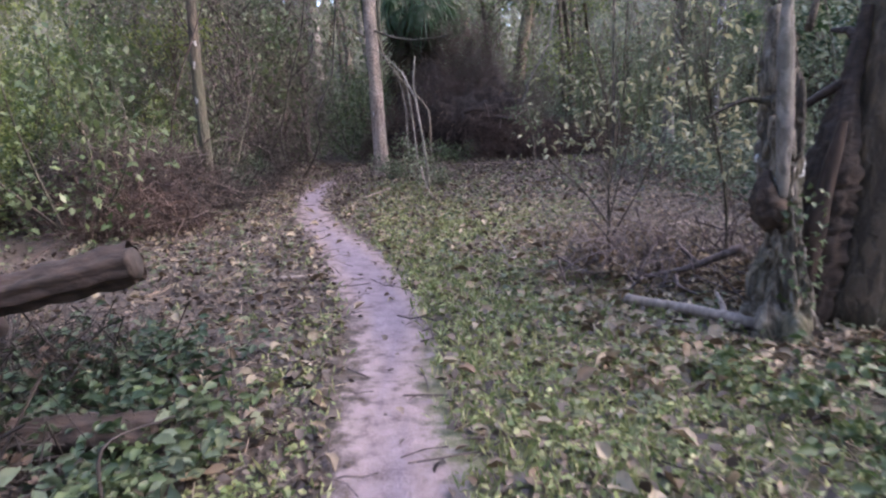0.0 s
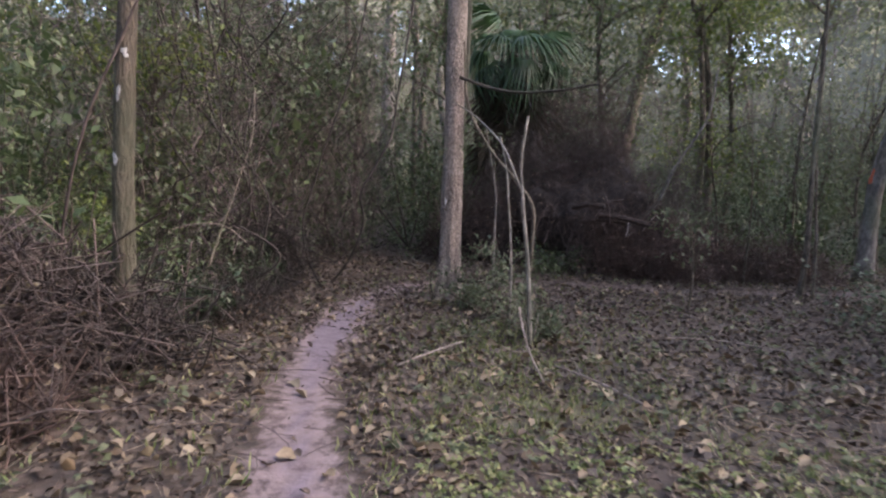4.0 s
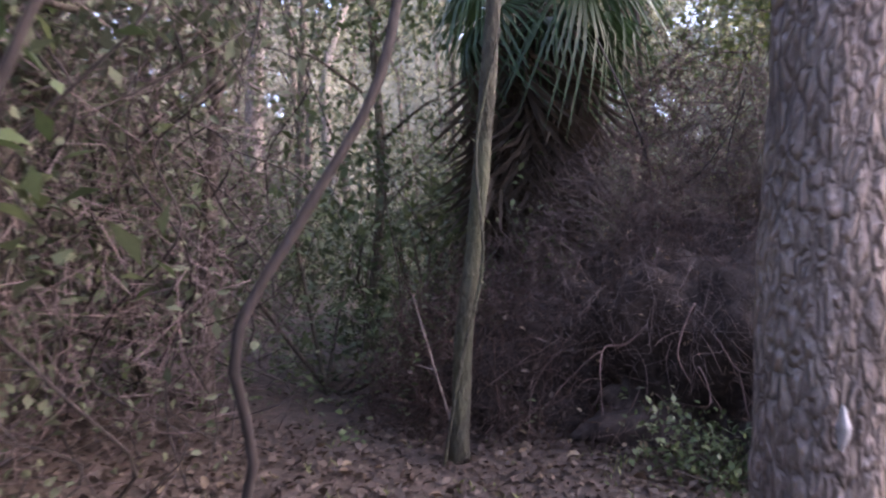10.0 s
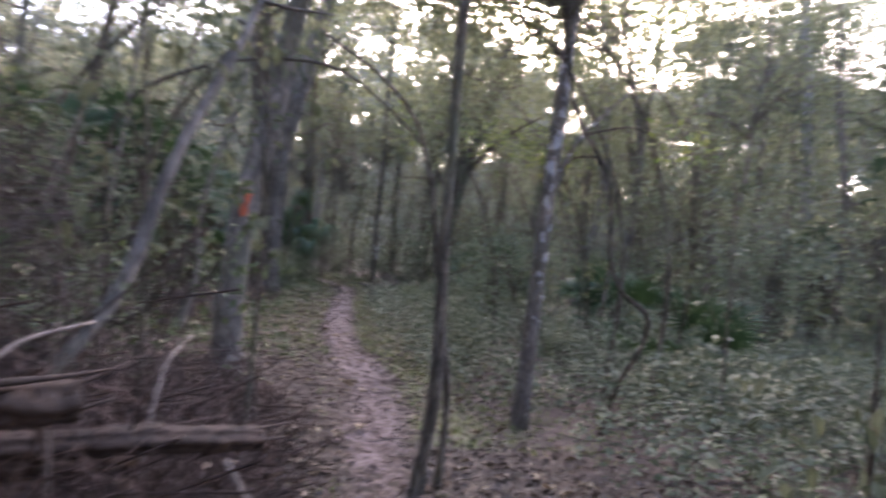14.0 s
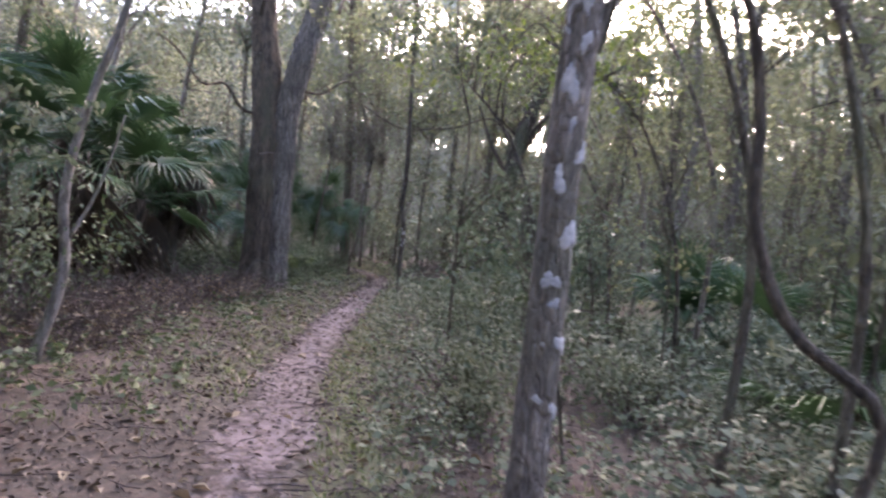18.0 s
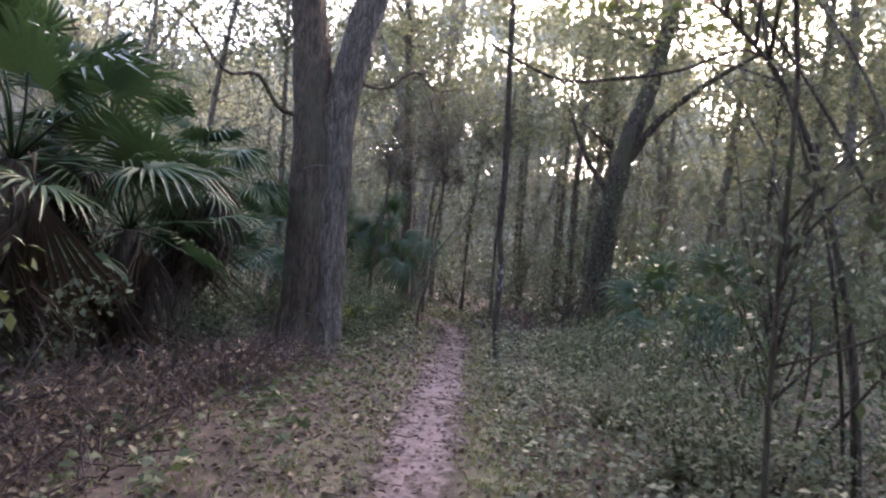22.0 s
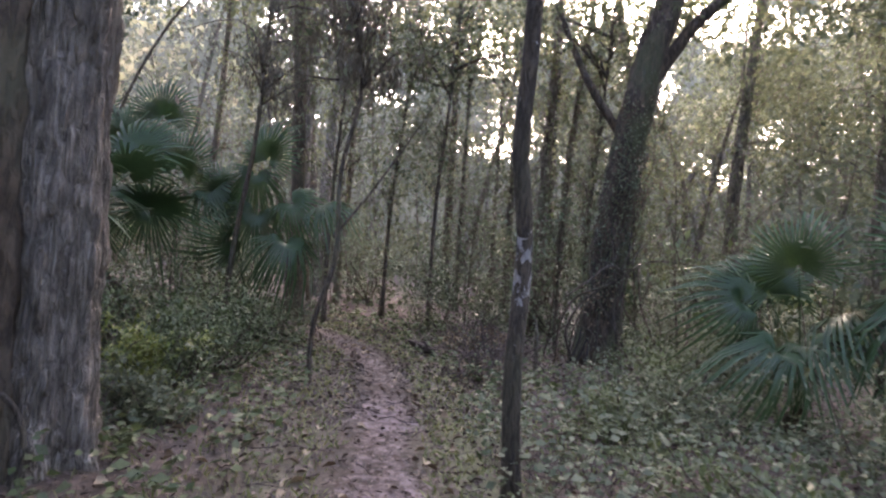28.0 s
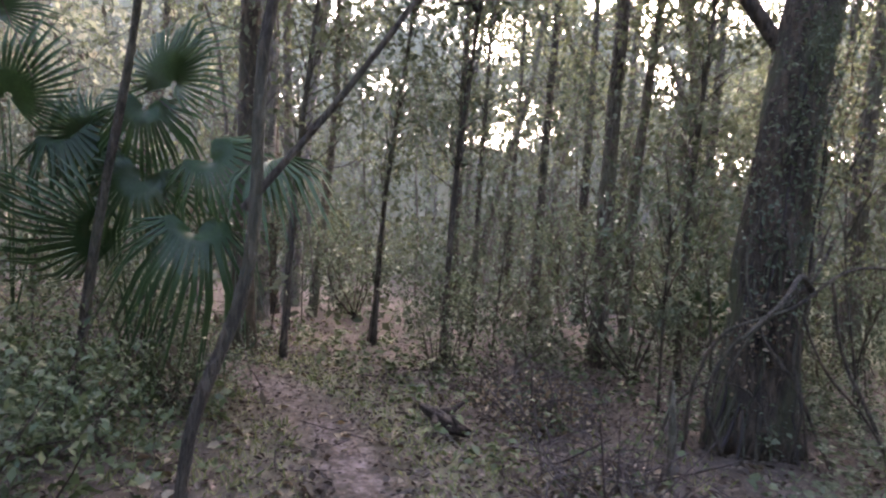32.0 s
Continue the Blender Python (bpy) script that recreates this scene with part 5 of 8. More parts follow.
# ---------------------------------------------------------------- uprooted tree: root mound and broken logs
def mound():
    x, y = 0.7, 17.35
    g = np.random.default_rng(64)
    root = thing("root_mound", (x, y, gz(x, y)), "dark mound of upturned roots and dead purplish twigs", "root mound")
    rows, turns = 44, 120
    up, round_ = np.meshgrid(np.linspace(-0.12, 1.5, rows), np.linspace(0, 2 * np.pi, turns, endpoint=False), indexing="ij")
    d = np.stack([np.cos(up) * np.cos(round_), np.cos(up) * np.sin(round_), np.sin(up)], -1).reshape(-1, 3)
    k = 1 + 0.55 * (vnoise(d * [2.2, 2.2, 3.0], 4) - 0.5) + 0.34 * (vnoise(d * 6, 14) - 0.5) + 0.2 * (vnoise(d * 15, 24) - 0.5)
    for way, deep, wide in (((-0.62, -0.6, 0.5), 0.42, 0.05), ((-0.3, -0.9, 0.3), 0.34, 0.05), ((0.25, -0.95, 0.2), 0.36, 0.06), ((0.7, -0.65, 0.25), 0.3, 0.05), ((-0.85, -0.45, 0.2), 0.3, 0.05)):
        k = k - deep * np.exp((d @ unit(np.array(way)) - 1) / wide)
    body = d * k[:, None] * [2.0, 1.12, 1.62] + [0, 0.15, 0]
    i, j = np.meshgrid(np.arange(rows - 1), np.arange(turns), indexing="ij")
    e = (j + 1) % turns
    part("core", (body, np.stack([i * turns + j, i * turns + e, (i + 1) * turns + e, (i + 1) * turns + j], -1).reshape(-1, 4)), SOIL, root, "dark earth held in the root plate")

    def rootlets(n, longest, r, seed, fall):
        """Fine roots that spring from the earth and curl downwards."""
        q = np.random.default_rng(seed)
        pick = q.integers(0, len(body), n)
        pick = pick[(k[pick] > 0.72) | (q.random(n) < 0.35)]
        n = len(pick)
        out = unit(d[pick] / [2.0, 1.12, 1.62] + q.normal(size=(n, 3)) * 0.45)
        ln = longest * q.uniform(0.25, 1.0, n)[:, None, None]
        s = np.linspace(0, 1, 6)[None, :, None]
        line = body[pick][:, None] + q.normal(size=(n, 1, 3)) * 0.03 + out[:, None] * ln * s - np.array([0, 0, fall]) * ln * s ** 2
        line = line + np.cumsum(q.normal(size=(n, 6, 3)), axis=1) * ln * 0.17 * s
        line[:, :, 2] = np.maximum(line[:, :, 2], 0.02)
        return tubes(line, r * q.uniform(0.5, 1.7, n)[:, None] * np.linspace(1.2, 0.4, 6)[None], 3)

    part("rootlet_mat", rootlets(6500, 0.24, 0.0026, 71, 0.7), ROOT_WOOD, root, "mat of fine purplish brown rootlets", kind="stuff")
    part("rootlet_mat", rootlets(500, 0.42, 0.0045, 72, 1.1), ROOT_WOOD, root, "thicker hanging brown roots", kind="stuff")
    part("rootlet_mat", rootlets(160, 0.4, 0.0035, 73, 1.0), TWIG_WOOD, root, "pale dry roots hanging from the mound", kind="stuff")
    part("vine_mat", tangle(g, 3600, (-1.9, -1.0, 0.9), (2.2, 1.3, 2.7), 0.45, 0.0022, 0.2, wiggle=1.2, inside=lambda q: q[:, 2] < 2.55 - 0.3 * np.abs(q[:, 0] + 0.1) ** 1.4 + 0.3 * np.sin(q[:, 0] * 4)), TWIG_WOOD, root, "thin dead vines over the mound", kind="stuff")
    for k2 in range(44):
        a = g.uniform(-2.9, -0.3)
        p0 = np.array([math.cos(a) * 1.3, math.sin(a) * 0.7, g.uniform(0.35, 1.3)])
        o = np.array([math.cos(a) * 0.7, math.sin(a) * 0.6, g.normal() * 0.3])
        w = g.normal(size=(3, 3)) * 0.11
        part("root", stem([p0, p0 + o * 0.4 + w[0], p0 + o * 0.8 + w[1] - [0, 0, 0.1], p0 + o * 1.05 + w[2] - [0, 0, 0.28]], 0.0035 + 0.012 * g.random() ** 2, 0.003, 16, 6, 0.25, 0, k2), ROOT_WOOD, root)
    q = body[g.integers(0, len(body), 700)] + g.normal(size=(700, 3)) * 0.1
    q[:, 2] = np.maximum(q[:, 2], 0.05)
    part("dry_foliage", leaves(q, spread(len(q), g), spread(len(q), g) + [0, 0, 1], g.uniform(0.03, 0.08, len(q)), 0.035), LEAF_BROWN, root, kind="stuff")
    return root


mound()
brush_pile("brush_pile", "brown brush and dead vines beside the root mound", (2.6, 17.0), (1.4, 1.2, 1.0), 1500, 5, ROOT_WOOD, 0.4, 0.0035, 500)
brush_pile("brush_pile", "heap of purplish dead twigs next to the trail", (4.2, 16.9), (1.2, 0.85, 0.7), 900, 6, ROOT_WOOD, 0.4, 0.0035, 360)
brush_pile("brush_pile", "low purplish brush under vines", (-1.2, 17.6), (1.2, 0.9, 1.5), 1500, 7, ROOT_WOOD, 0.4, 0.0035, 360)
cut_log("broken_log", "broken brown log with a dark splintered end", [(1.02, 15.72, 1.25), (0.78, 15.92, 1.27), (0.55, 16.2, 1.2)], 0.046, 0.052, 31, LOG_BARK)
cut_log("broken_log", "second broken log of rotten wood", [(1.74, 15.52, 0.98), (1.35, 15.76, 1.06), (1.0, 16.1, 1.08)], 0.04, 0.046, 32, LOG_BARK)
branch("broken_log", "dark split log below the others", [(0.7, 16.5, 0.92), (1.1, 16.1, 1.0), (1.4, 15.8, 0.98)], 0.034, 0.03, BROWN_WOOD, 3, 33, "log", "fallen logs", sides=12)
for k, (x, y, z) in enumerate(((1.04, 15.7, 1.3), (1.02, 15.72, 1.23), (0.98, 15.71, 1.32), (1.75, 15.5, 1.02), (1.76, 15.52, 0.97))):
    branch("wood_splinter", "torn splinter at a broken log's end", [(x - 0.2, y + 0.12, z + 0.0), (x, y, z), (x + 0.05 + 0.02 * k, y - 0.05, z + 0.03 - 0.012 * k)], 0.011, 0.003, BROWN_WOOD, 0, 240 + k, "splinter", "torn splinters")
brush_pile("brush_pile", "purplish dead twigs fallen across broken logs", (1.15, 15.95), (0.75, 0.35, 1.42), 520, 16, ROOT_WOOD, 0.4, 0.003, 60)
brush_pile("brush_pile", "fuzz of fine dead twigs by the trail's bend", (2.35, 15.85), (0.5, 0.4, 0.8), 420, 17, ROOT_WOOD, 0.4, 0.003, 60)
branch("curled_root", "curled pale root hanging from a broken log", [(1.4, 15.5, 1.02), (1.38, 15.4, 0.9), (1.35, 15.3, 0.8), (1.42, 15.2, 0.88)], 0.009, 0.007, PALE_WOOD, 0, 34, "root", "")
branch("pale_snag", "pale leaning dead sapling above the brush", [(1.6, 16.4, 0.9), (2.02, 16.22, 1.4), (2.16, 16.16, 1.85), (2.4, 16.11, 2.29), (2.64, 16.04, 2.74), (2.75, 16.0, 3.6)], 0.032, 0.018, PALE_BARK, 2, 35, "dead sapling", "")
vine("bare_branch", "long bare dark branch arching over the trail", [(3.57, 15.27, 2.32), (3.53, 15.51, 2.53), (3.45, 15.84, 2.72), (3.33, 16.2, 2.71), (3.19, 16.55, 2.59), (3.06, 16.82, 2.4), (3.2, 17.0, 1.2), (3.3, 17.1, 0.02)], 0.007, 0.019, DARK_BARK, category="branch")

# leafy trees behind the mound and the thicket
for k, (x, y, h, lf) in enumerate(((1.4, 20.6, 7.5, LEAF_GREEN), (3.6, 20.2, 8.5, LEAF_BRIGHT), (4.8, 22.0, 8.0, LEAF_GREEN), (-2.4, 21.2, 8.0, LEAF_GREEN), (-5.6, 21.0, 7.5, LEAF_DULL), (-8.4, 17.2, 8.0, LEAF_GREEN), (-9.6, 14.0, 8.0, LEAF_BRIGHT), (0.2, 23.5, 9.0, LEAF_DULL), (-7.2, 19.0, 6.0, LEAF_DULL), (-6.7, 14.9, 5.0, LEAF_BRIGHT), (-4.9, 16.4, 5.5, LEAF_DULL), (-5.4, 17.9, 5.0, LEAF_DULL))):
    woody("leafy_tree", "leafy green understorey tree with low branches", "tree", [([(x, y, 0), (x + 0.1, y + 0.05, h * 0.3), (x - 0.15, y + 0.1, h * 0.7), (x, y, h)], 0.09, 0.03)], GREY_BARK, 200 + k,
          [((x, y, h * 0.68), np.array([1.9, 1.7, h * 0.3]), 52, 60, 0.34, 0.14, 0.5), ((x, y, h * 0.3), np.array([1.6, 1.4, h * 0.2]), 26, 50, 0.3, 0.12, 0.5)], lf, "leafy understorey trees", limbs=8, sides=10, steps=22)

brush_pile("brush_pile", "dead purplish twigs heaped over broken logs", (1.75, 16.25), (1.0, 0.6, 1.15), 900, 9, ROOT_WOOD, 0.5, 0.0035, 260)
for k, (x, y, z, dx, dy, dz) in enumerate(((1.15, 15.85, 1.22, -0.1, -0.05, 0.2), (1.7, 15.9, 1.1, 0.5, 0.1, 0.12), (0.9, 16.0, 1.3, 0.45, -0.1, 0.08))):
    branch("pale_stub", "short pale broken stick in the brush", [(x, y, z - 0.25), (x + dx * 0.5, y + dy * 0.5 + 0.02, z + dz * 0.4), (x + dx, y + dy, z + dz)], 0.008, 0.005, PALE_WOOD, 0, 60 + k, "stick", "pale broken sticks")

# ---------------------------------------------------------------- the turn: twin stems, lichen tree, crooked vine
def patches(root, axis, r, spots, material, name, label):
    """Thin ragged blotches that lie on a trunk: spots of (height, angle, half height, half width)."""
    for h0, a0, hh, hw in spots:
        g = np.random.default_rng(int(h0 * 1000 + a0))
        n = 40
        t = np.linspace(0, 2 * np.pi, n + 1)[:-1]
        jag = 1 + 0.3 * np.sin(2 * t + g.uniform(0, 6)) + 0.22 * np.sin(3 * t + g.uniform(0, 6)) + 0.4 * (g.random(n) - 0.5)
        rows, faces = [], []
        for f, lift in ((1.0, -0.004), (0.8, 0.0012), (0.5, 0.0018), (0.0, 0.002)):
            h = h0 + np.sin(t) * jag * hh * f
            ang = radians(a0) + np.cos(t) * jag * hw * f / r
            cx, cy = np.interp(h, axis[:, 2], axis[:, 0]), np.interp(h, axis[:, 2], axis[:, 1])
            rows.append(np.c_[cx + np.cos(ang) * (r + lift), cy + np.sin(ang) * (r + lift), h])
        i = np.arange(n)
        for q in range(3):
            faces.append(np.stack([i, (i + 1) % n, (i + 1) % n + n, i + n], 1) + q * n)
        part(name, (np.concatenate(rows), np.concatenate(faces)), material, root, label)


pale = woody("pale_leaning_tree", "pale blotched grey trunk beside a vine thicket", "tree", [([(-3.44, 9.35, 0), (-3.43, 9.35, 1.15), (-3.42, 9.36, 1.85), (-3.4, 9.38, 2.6), (-3.35, 9.5, 4.2), (-3.3, 9.8, 8)], 0.085, 0.05)], DARK_BARK, 31,
      [((-3.4, 10.0, 7.0), np.array([1.8, 1.8, 1.3]), 24, 46, 0.4, 0.14, 0.5)], LEAF_CANOPY, limbs=5, sides=14, steps=26, limb_r=0.03)
pax = resample([(0, 0, 0.03), (0.01, 0, 1.18), (0.02, 0.01, 1.88), (0.04, 0.03, 2.63)], 20)
patches(pale, pax, 0.081, [(2.5, -65, 0.03, 0.03), (2.2, -95, 0.05, 0.02), (1.7, -110, 0.04, 0.03)], LICHEN, "lichen_patch", "white lichen blotch")
vine("climbing_vine", "thin pale vine slanting across a trunk", [(-3.1, 9.3, 3.2), (-3.35, 9.26, 2.6), (-3.6, 9.25, 2.1), (-3.9, 9.3, 1.2), (-4.0, 9.35, 0.02)], 0.012, 0.014, TWIG_WOOD)
woody("twin_sapling", "two mossy grey stems rising from one root", "sapling", [([(4.0, 15.13, 0), (4.01, 15.06, 0.7), (4.0, 15.1, 1.65), (4.0, 15.12, 2.45), (4.0, 15.13, 3.5), (4.0, 15.2, 6)], 0.048, 0.022),
      ([(4.12, 14.98, 0), (4.11, 14.98, 0.66), (4.1, 15.12, 1.45), (4.09, 15.27, 2.24), (4.08, 15.38, 2.55), (4.05, 15.6, 2.8), (3.9, 16.1, 3.1)], 0.028, 0.01)], GREY_BARK, 51,
      [((4.0, 15.3, 5.6), np.array([1.2, 1.2, 1.0]), 22, 40, 0.3, 0.12, 0.5)], LEAF_CANOPY, limbs=4, sides=9, steps=24, rough=0.2)
lich = woody("lichen_tree", "grey trunk blotched with white lichen and paint", "tree", [([(6.03, 14.3, 0), (6.03, 14.27, 1.0), (6.04, 14.25, 2.1), (6.06, 14.22, 2.9), (6.1, 14.15, 5), (6.2, 14.0, 9)], 0.078, 0.045),
      ([(6.05, 14.24, 2.3), (6.15, 14.0, 2.9), (6.3, 13.5, 3.5)], 0.03, 0.012)], FLAKY_BARK, 52,
      [((6.2, 14.0, 7.6), np.array([2.0, 2.0, 1.5]), 28, 46, 0.4, 0.13, 0.5)], LEAF_CANOPY, limbs=5, sides=18, steps=40, rough=0.16, limb_r=0.03)
lax = resample([(0, 0, 0.03), (0, -0.03, 1.03), (0.01, -0.05, 2.13), (0.03, -0.08, 2.93)], 20)
patches(lich, lax, 0.074, [(1.95, 172, 0.05, 0.025), (1.58, 180, 0.035, 0.035), (1.5, 200, 0.02, 0.02), (1.15, 178, 0.02, 0.02), (0.75, 190, 0.025, 0.02), (2.3, 168, 0.07, 0.03), (2.65, 175, 0.1, 0.04), (2.9, 185, 0.1, 0.04), (0.55, 176, 0.03, 0.015),
                           (1.75, 235, 0.06, 0.04), (1.35, 245, 0.035, 0.035), (1.1, 250, 0.03, 0.03), (2.05, 240, 0.04, 0.025), (2.45, 200, 0.04, 0.02), (2.15, 190, 0.03, 0.012)], LICHEN, "lichen_patch", "white lichen blotch")
woody("crooked_sapling", "dark crooked twisting stem over low plants", "sapling", [([(6.05, 13.5, 0), (5.9, 13.4, 0.55), (5.84, 13.22, 1.0), (5.84, 13.19, 1.21), (5.9, 13.47, 1.47), (5.92, 13.61, 1.84), (5.93, 13.62, 2.13), (5.93, 13.7, 2.56), (5.95, 14.0, 3.05), (5.9, 14.3, 4.2)], 0.024, 0.016),
      ([(5.95, 13.98, 2.95), (5.99, 13.4, 3.05), (5.93, 13.15, 2.81), (5.89, 13.0, 2.6)], 0.014, 0.006), ([(5.94, 13.8, 2.75), (5.95, 14.05, 2.7), (5.95, 14.17, 2.36)], 0.012, 0.006)], DARK_BARK, 53,
      [((6.4, 14.3, 4.9), np.array([1.7, 1.4, 0.8]), 52, 26, 0.26, 0.095, 0.5), ((5.9, 13.1, 2.9), np.array([0.5, 0.5, 0.3]), 8, 10, 0.12, 0.09, 0.5)], LEAF_BRIGHT, limbs=3, sides=9, steps=40, flare=0.1, limb_r=0.006)
orange = woody("blazed_tree", "pale leaning tree with an orange paint blaze", "tree", [([(6.0, 17.35, 0), (6.05, 17.32, 1.9), (6.16, 17.19, 2.85), (6.22, 17.01, 4.25), (6.4, 16.6, 6), (6.6, 16.3, 10)], 0.15, 0.06)], PALE_BARK, 54,
      [((6.5, 16.4, 8.5), np.array([2.0, 2.0, 1.6]), 26, 46, 0.4, 0.13, 0.5)], LEAF_CANOPY, limbs=5, sides=16, steps=30, limb_r=0.03)
oax = resample([(0, 0, 0.03), (0.05, -0.03, 1.93), (0.16, -0.16, 2.88)], 20)
patches(orange, oax, 0.152, [(1.95, 200, 0.11, 0.05)], ORANGE, "paint_blaze", "orange paint blaze")
woody("cedar", "dark dense evergreen with drooping sprays", "tree", [([(10.4, 5.1, 0), (10.4, 5.1, 1.5), (10.5, 5.1, 3), (10.5, 5.0, 7)], 0.13, 0.05), ([(10.7, 5.3, 0), (10.75, 5.3, 1.5), (10.9, 5.35, 4)], 0.05, 0.02)], DARK_BARK, 55,
      [((10.5, 5.1, 3.6), np.array([1.7, 1.7, 1.5]), 46, 60, 0.35, 0.12, 0.3), ((10.5, 5.1, 6), np.array([1.2, 1.2, 1.4]), 24, 50, 0.35, 0.12, 0.3)], LEAF_DARK, limbs=10, sides=10, limb_r=0.02)
for k, (x, y, r, h, lx, ly) in enumerate(((12.6, 10.2, 0.06, 7, 0.4, -0.6), (15.2, 8.2, 0.08, 8, -0.5, 0.5), (17.2, 5.4, 0.12, 10, 0.3, 0.3), (20.5, 7.6, 0.1, 9, -0.5, 0.2), (14.0, 2.8, 0.15, 11, 0.3, 0.2), (19.5, 1.5, 0.16, 12, 0.2, 0.4), (23, 4.2, 0.13, 11, 0.3, 0))):
    woody("crooked_tree", "thin crooked bare-stemmed tree above low plants", "tree", [([(x, y, 0), (x + lx * 0.3, y - ly * 0.3, h * 0.2), (x - lx * 0.4, y + ly * 0.3, h * 0.4), (x + lx, y + ly, h * 0.7), (x + lx * 1.5, y + ly * 1.5, h)], r, r * 0.3)], GREY_BARK, 61 + k,
          [((x + lx, y + ly, h * 0.8), np.array([1.6, 1.6, h * 0.2]), 24, 36, 0.4, 0.13, 0.5)], LEAF_CANOPY, "crooked trees", limbs=6, sides=9, steps=24, moss=20)
for k, (x, y, h) in enumerate(((13.5, 11.8, 1.4), (15.5, 10.8, 1.8), (9.0, 11.6, 0.9), (14.6, 4.5, 1.5), (15.6, 3.6, 1.8), (20.0, 4.5, 2.6), (16.3, 4.6, 4.2), (17.6, 3.2, 4.6), (13.8, 12.2, 1.9))):
    palm("palmetto", "dark green palmetto clump above low plants", (x, y), h * 0.35 if h < 2 else h, 20 + k, 11, 4 if h < 2 else 14, FANS, -20, 80, 1.0, "palmettos")
for k, (x, y, w, h) in enumerate(((9.2, 10.4, 0.9, 0.8), (11.2, 11.6, 1.0, 1.0), (12.5, 8.6, 1.1, 1.0), (8.4, 8.4, 0.9, 0.7), (7.6, 12.4, 0.7, 0.65), (10.2, 13.3, 0.8, 0.8), (14.0, 13.2, 0.9, 0.95), (7.0, 10.5, 0.8, 0.6), (6.2, 8.8, 0.8, 0.6), (14.8, 6.4, 1.1, 1.0))):
    bush("low_shrub", "low shrub with pale grey-green leaves", (x, y), (w, h), 110 + k, LEAF_DULL, 10, 30, 0.07, 0.52)

# ---------------------------------------------------------------- along the trail: oak, palms, thin trees
def oak():
    x, y = 18.5, 21.68
    root = thing("forked_oak", (x, y, gz(x, y) - 0.05), "massive double-stemmed oak forking above the trail", "tree")
    part("trunk", fluted([(0, 0, 0), (0.0, 0.0, 1.5), (0, 0.02, 3.2), (-0.03, 0.1, 4.8), (-0.1, 0.3, 6.5), (-0.2, 0.5, 9), (-0.4, 0.8, 13)], [0.43, 0.4, 0.37, 0.3, 0.25, 0.2, 0.13], 240, 100, 0.06, 0.18, 0.45, 6, 5, 0.05, (15, 15, 4)), OAK_BARK, root)
    part("second_stem", fluted([(0.08, -0.4, 0), (0.1, -0.4, 1.5), (0.1, -0.38, 3.2), (0.1, -0.4, 4.4), (0.13, -0.6, 5.5), (0.2, -0.95, 7.0), (0.6, -1.9, 12)], [0.33, 0.3, 0.3, 0.28, 0.24, 0.2, 0.1], 240, 86, 0.05, 0.22, 0.5, 6, 9, 0.13, (19, 19, 5)), SHAGGY_BARK, root, "stem with shaggy flaking grey bark")
    for k, pts in enumerate(([(0.0, 0.1, 4.3), (-0.5, 0.5, 4.35), (-0.9, 0.75, 4.85), (-1.5, 0.95, 4.7), (-2.0, 1.3, 5.3), (-2.7, 1.4, 5.5)], [(0.4, -1.3, 7.5), (1.0, -1.9, 8.4), (2.0, -2.8, 9.0)], [(-0.2, 0.4, 6.5), (-1.4, -0.4, 7.6), (-2.8, -0.9, 8.6)], [(0.4, -1.4, 7), (1.6, -1.2, 8.2), (3, -1, 9)])):
        part("limb", stem(pts, 0.05, 0.014, 20, 10, 0.2, 0, k), OAK_BARK, root)
    part("limb", stem([(0.2, -0.75, 5.0), (0.7, -1.0, 5.05), (1.1, -1.5, 5.5), (1.9, -1.7, 5.35), (2.6, -2.2, 5.6)], 0.035, 0.01, 20, 8, 0.2, 0, 9), OAK_BARK, root)
    g = np.random.default_rng(31)
    part("moss_mat", hanging(g, np.array([2.2, -1.7, 5.0]) + g.normal(size=(70, 3)) * [0.9, 0.8, 0.35], 14, 0.35), LEAF_MOSS, root, "hanging clusters of dry leaves", kind="stuff")
    for k in range(7):
        a = g.uniform(0, 6.28)
        part("root", stem([(math.cos(a) * 0.35, math.sin(a) * 0.35, 0.2), (math.cos(a) * 0.65, math.sin(a) * 0.65, 0.06), (math.cos(a) * 1.1, math.sin(a) * 1.1, -0.02)], 0.1, 0.03, 12, 8, 0.3, 0, k), OAK_BARK, root)
    part("snapped_twig", stem([(-0.38, 0.0, 3.3), (-0.6, -0.35, 3.33), (-0.75, -0.7, 3.3)], 0.012, 0.006, 8, 6, 0.2), PALE_WOOD, root)
    c, lv = crown_of(g, np.array([0, -0.4, 10.5]), np.array([4.6, 4.6, 2.6]), 70, 60, 0.55, 0.15, 0.5)
    part("crown", lv, LEAF_CANOPY, root, kind="stuff")
    c2, lv2 = crown_of(g, np.array([-2.6, 1.0, 5.2]), np.array([1.4, 1.2, 0.9]), 16, 40, 0.3, 0.12, 0.5)
    part("crown", lv2, LEAF_DULL, root, kind="stuff")
    part("moss_mat", hanging(g, np.concatenate([c2, c[:30] * [0.7, 0.7, 0.6]]), 16, 0.5), LEAF_MOSS, root, "hanging clusters of dry leaves and moss", kind="stuff")
    part("vine_hoop", stem([(-0.76, 0.14, 0.0), (-0.68, -0.02, 0.35), (-0.55, -0.27, 0.72), (-0.42, -0.56, 0.6), (-0.38, -0.66, 0.3), (-0.42, -0.6, 0.0)], 0.02, 0.016, 30, 8, 0.2), DARK_BARK, root, "dark looping vine at the oak's foot")
    return root


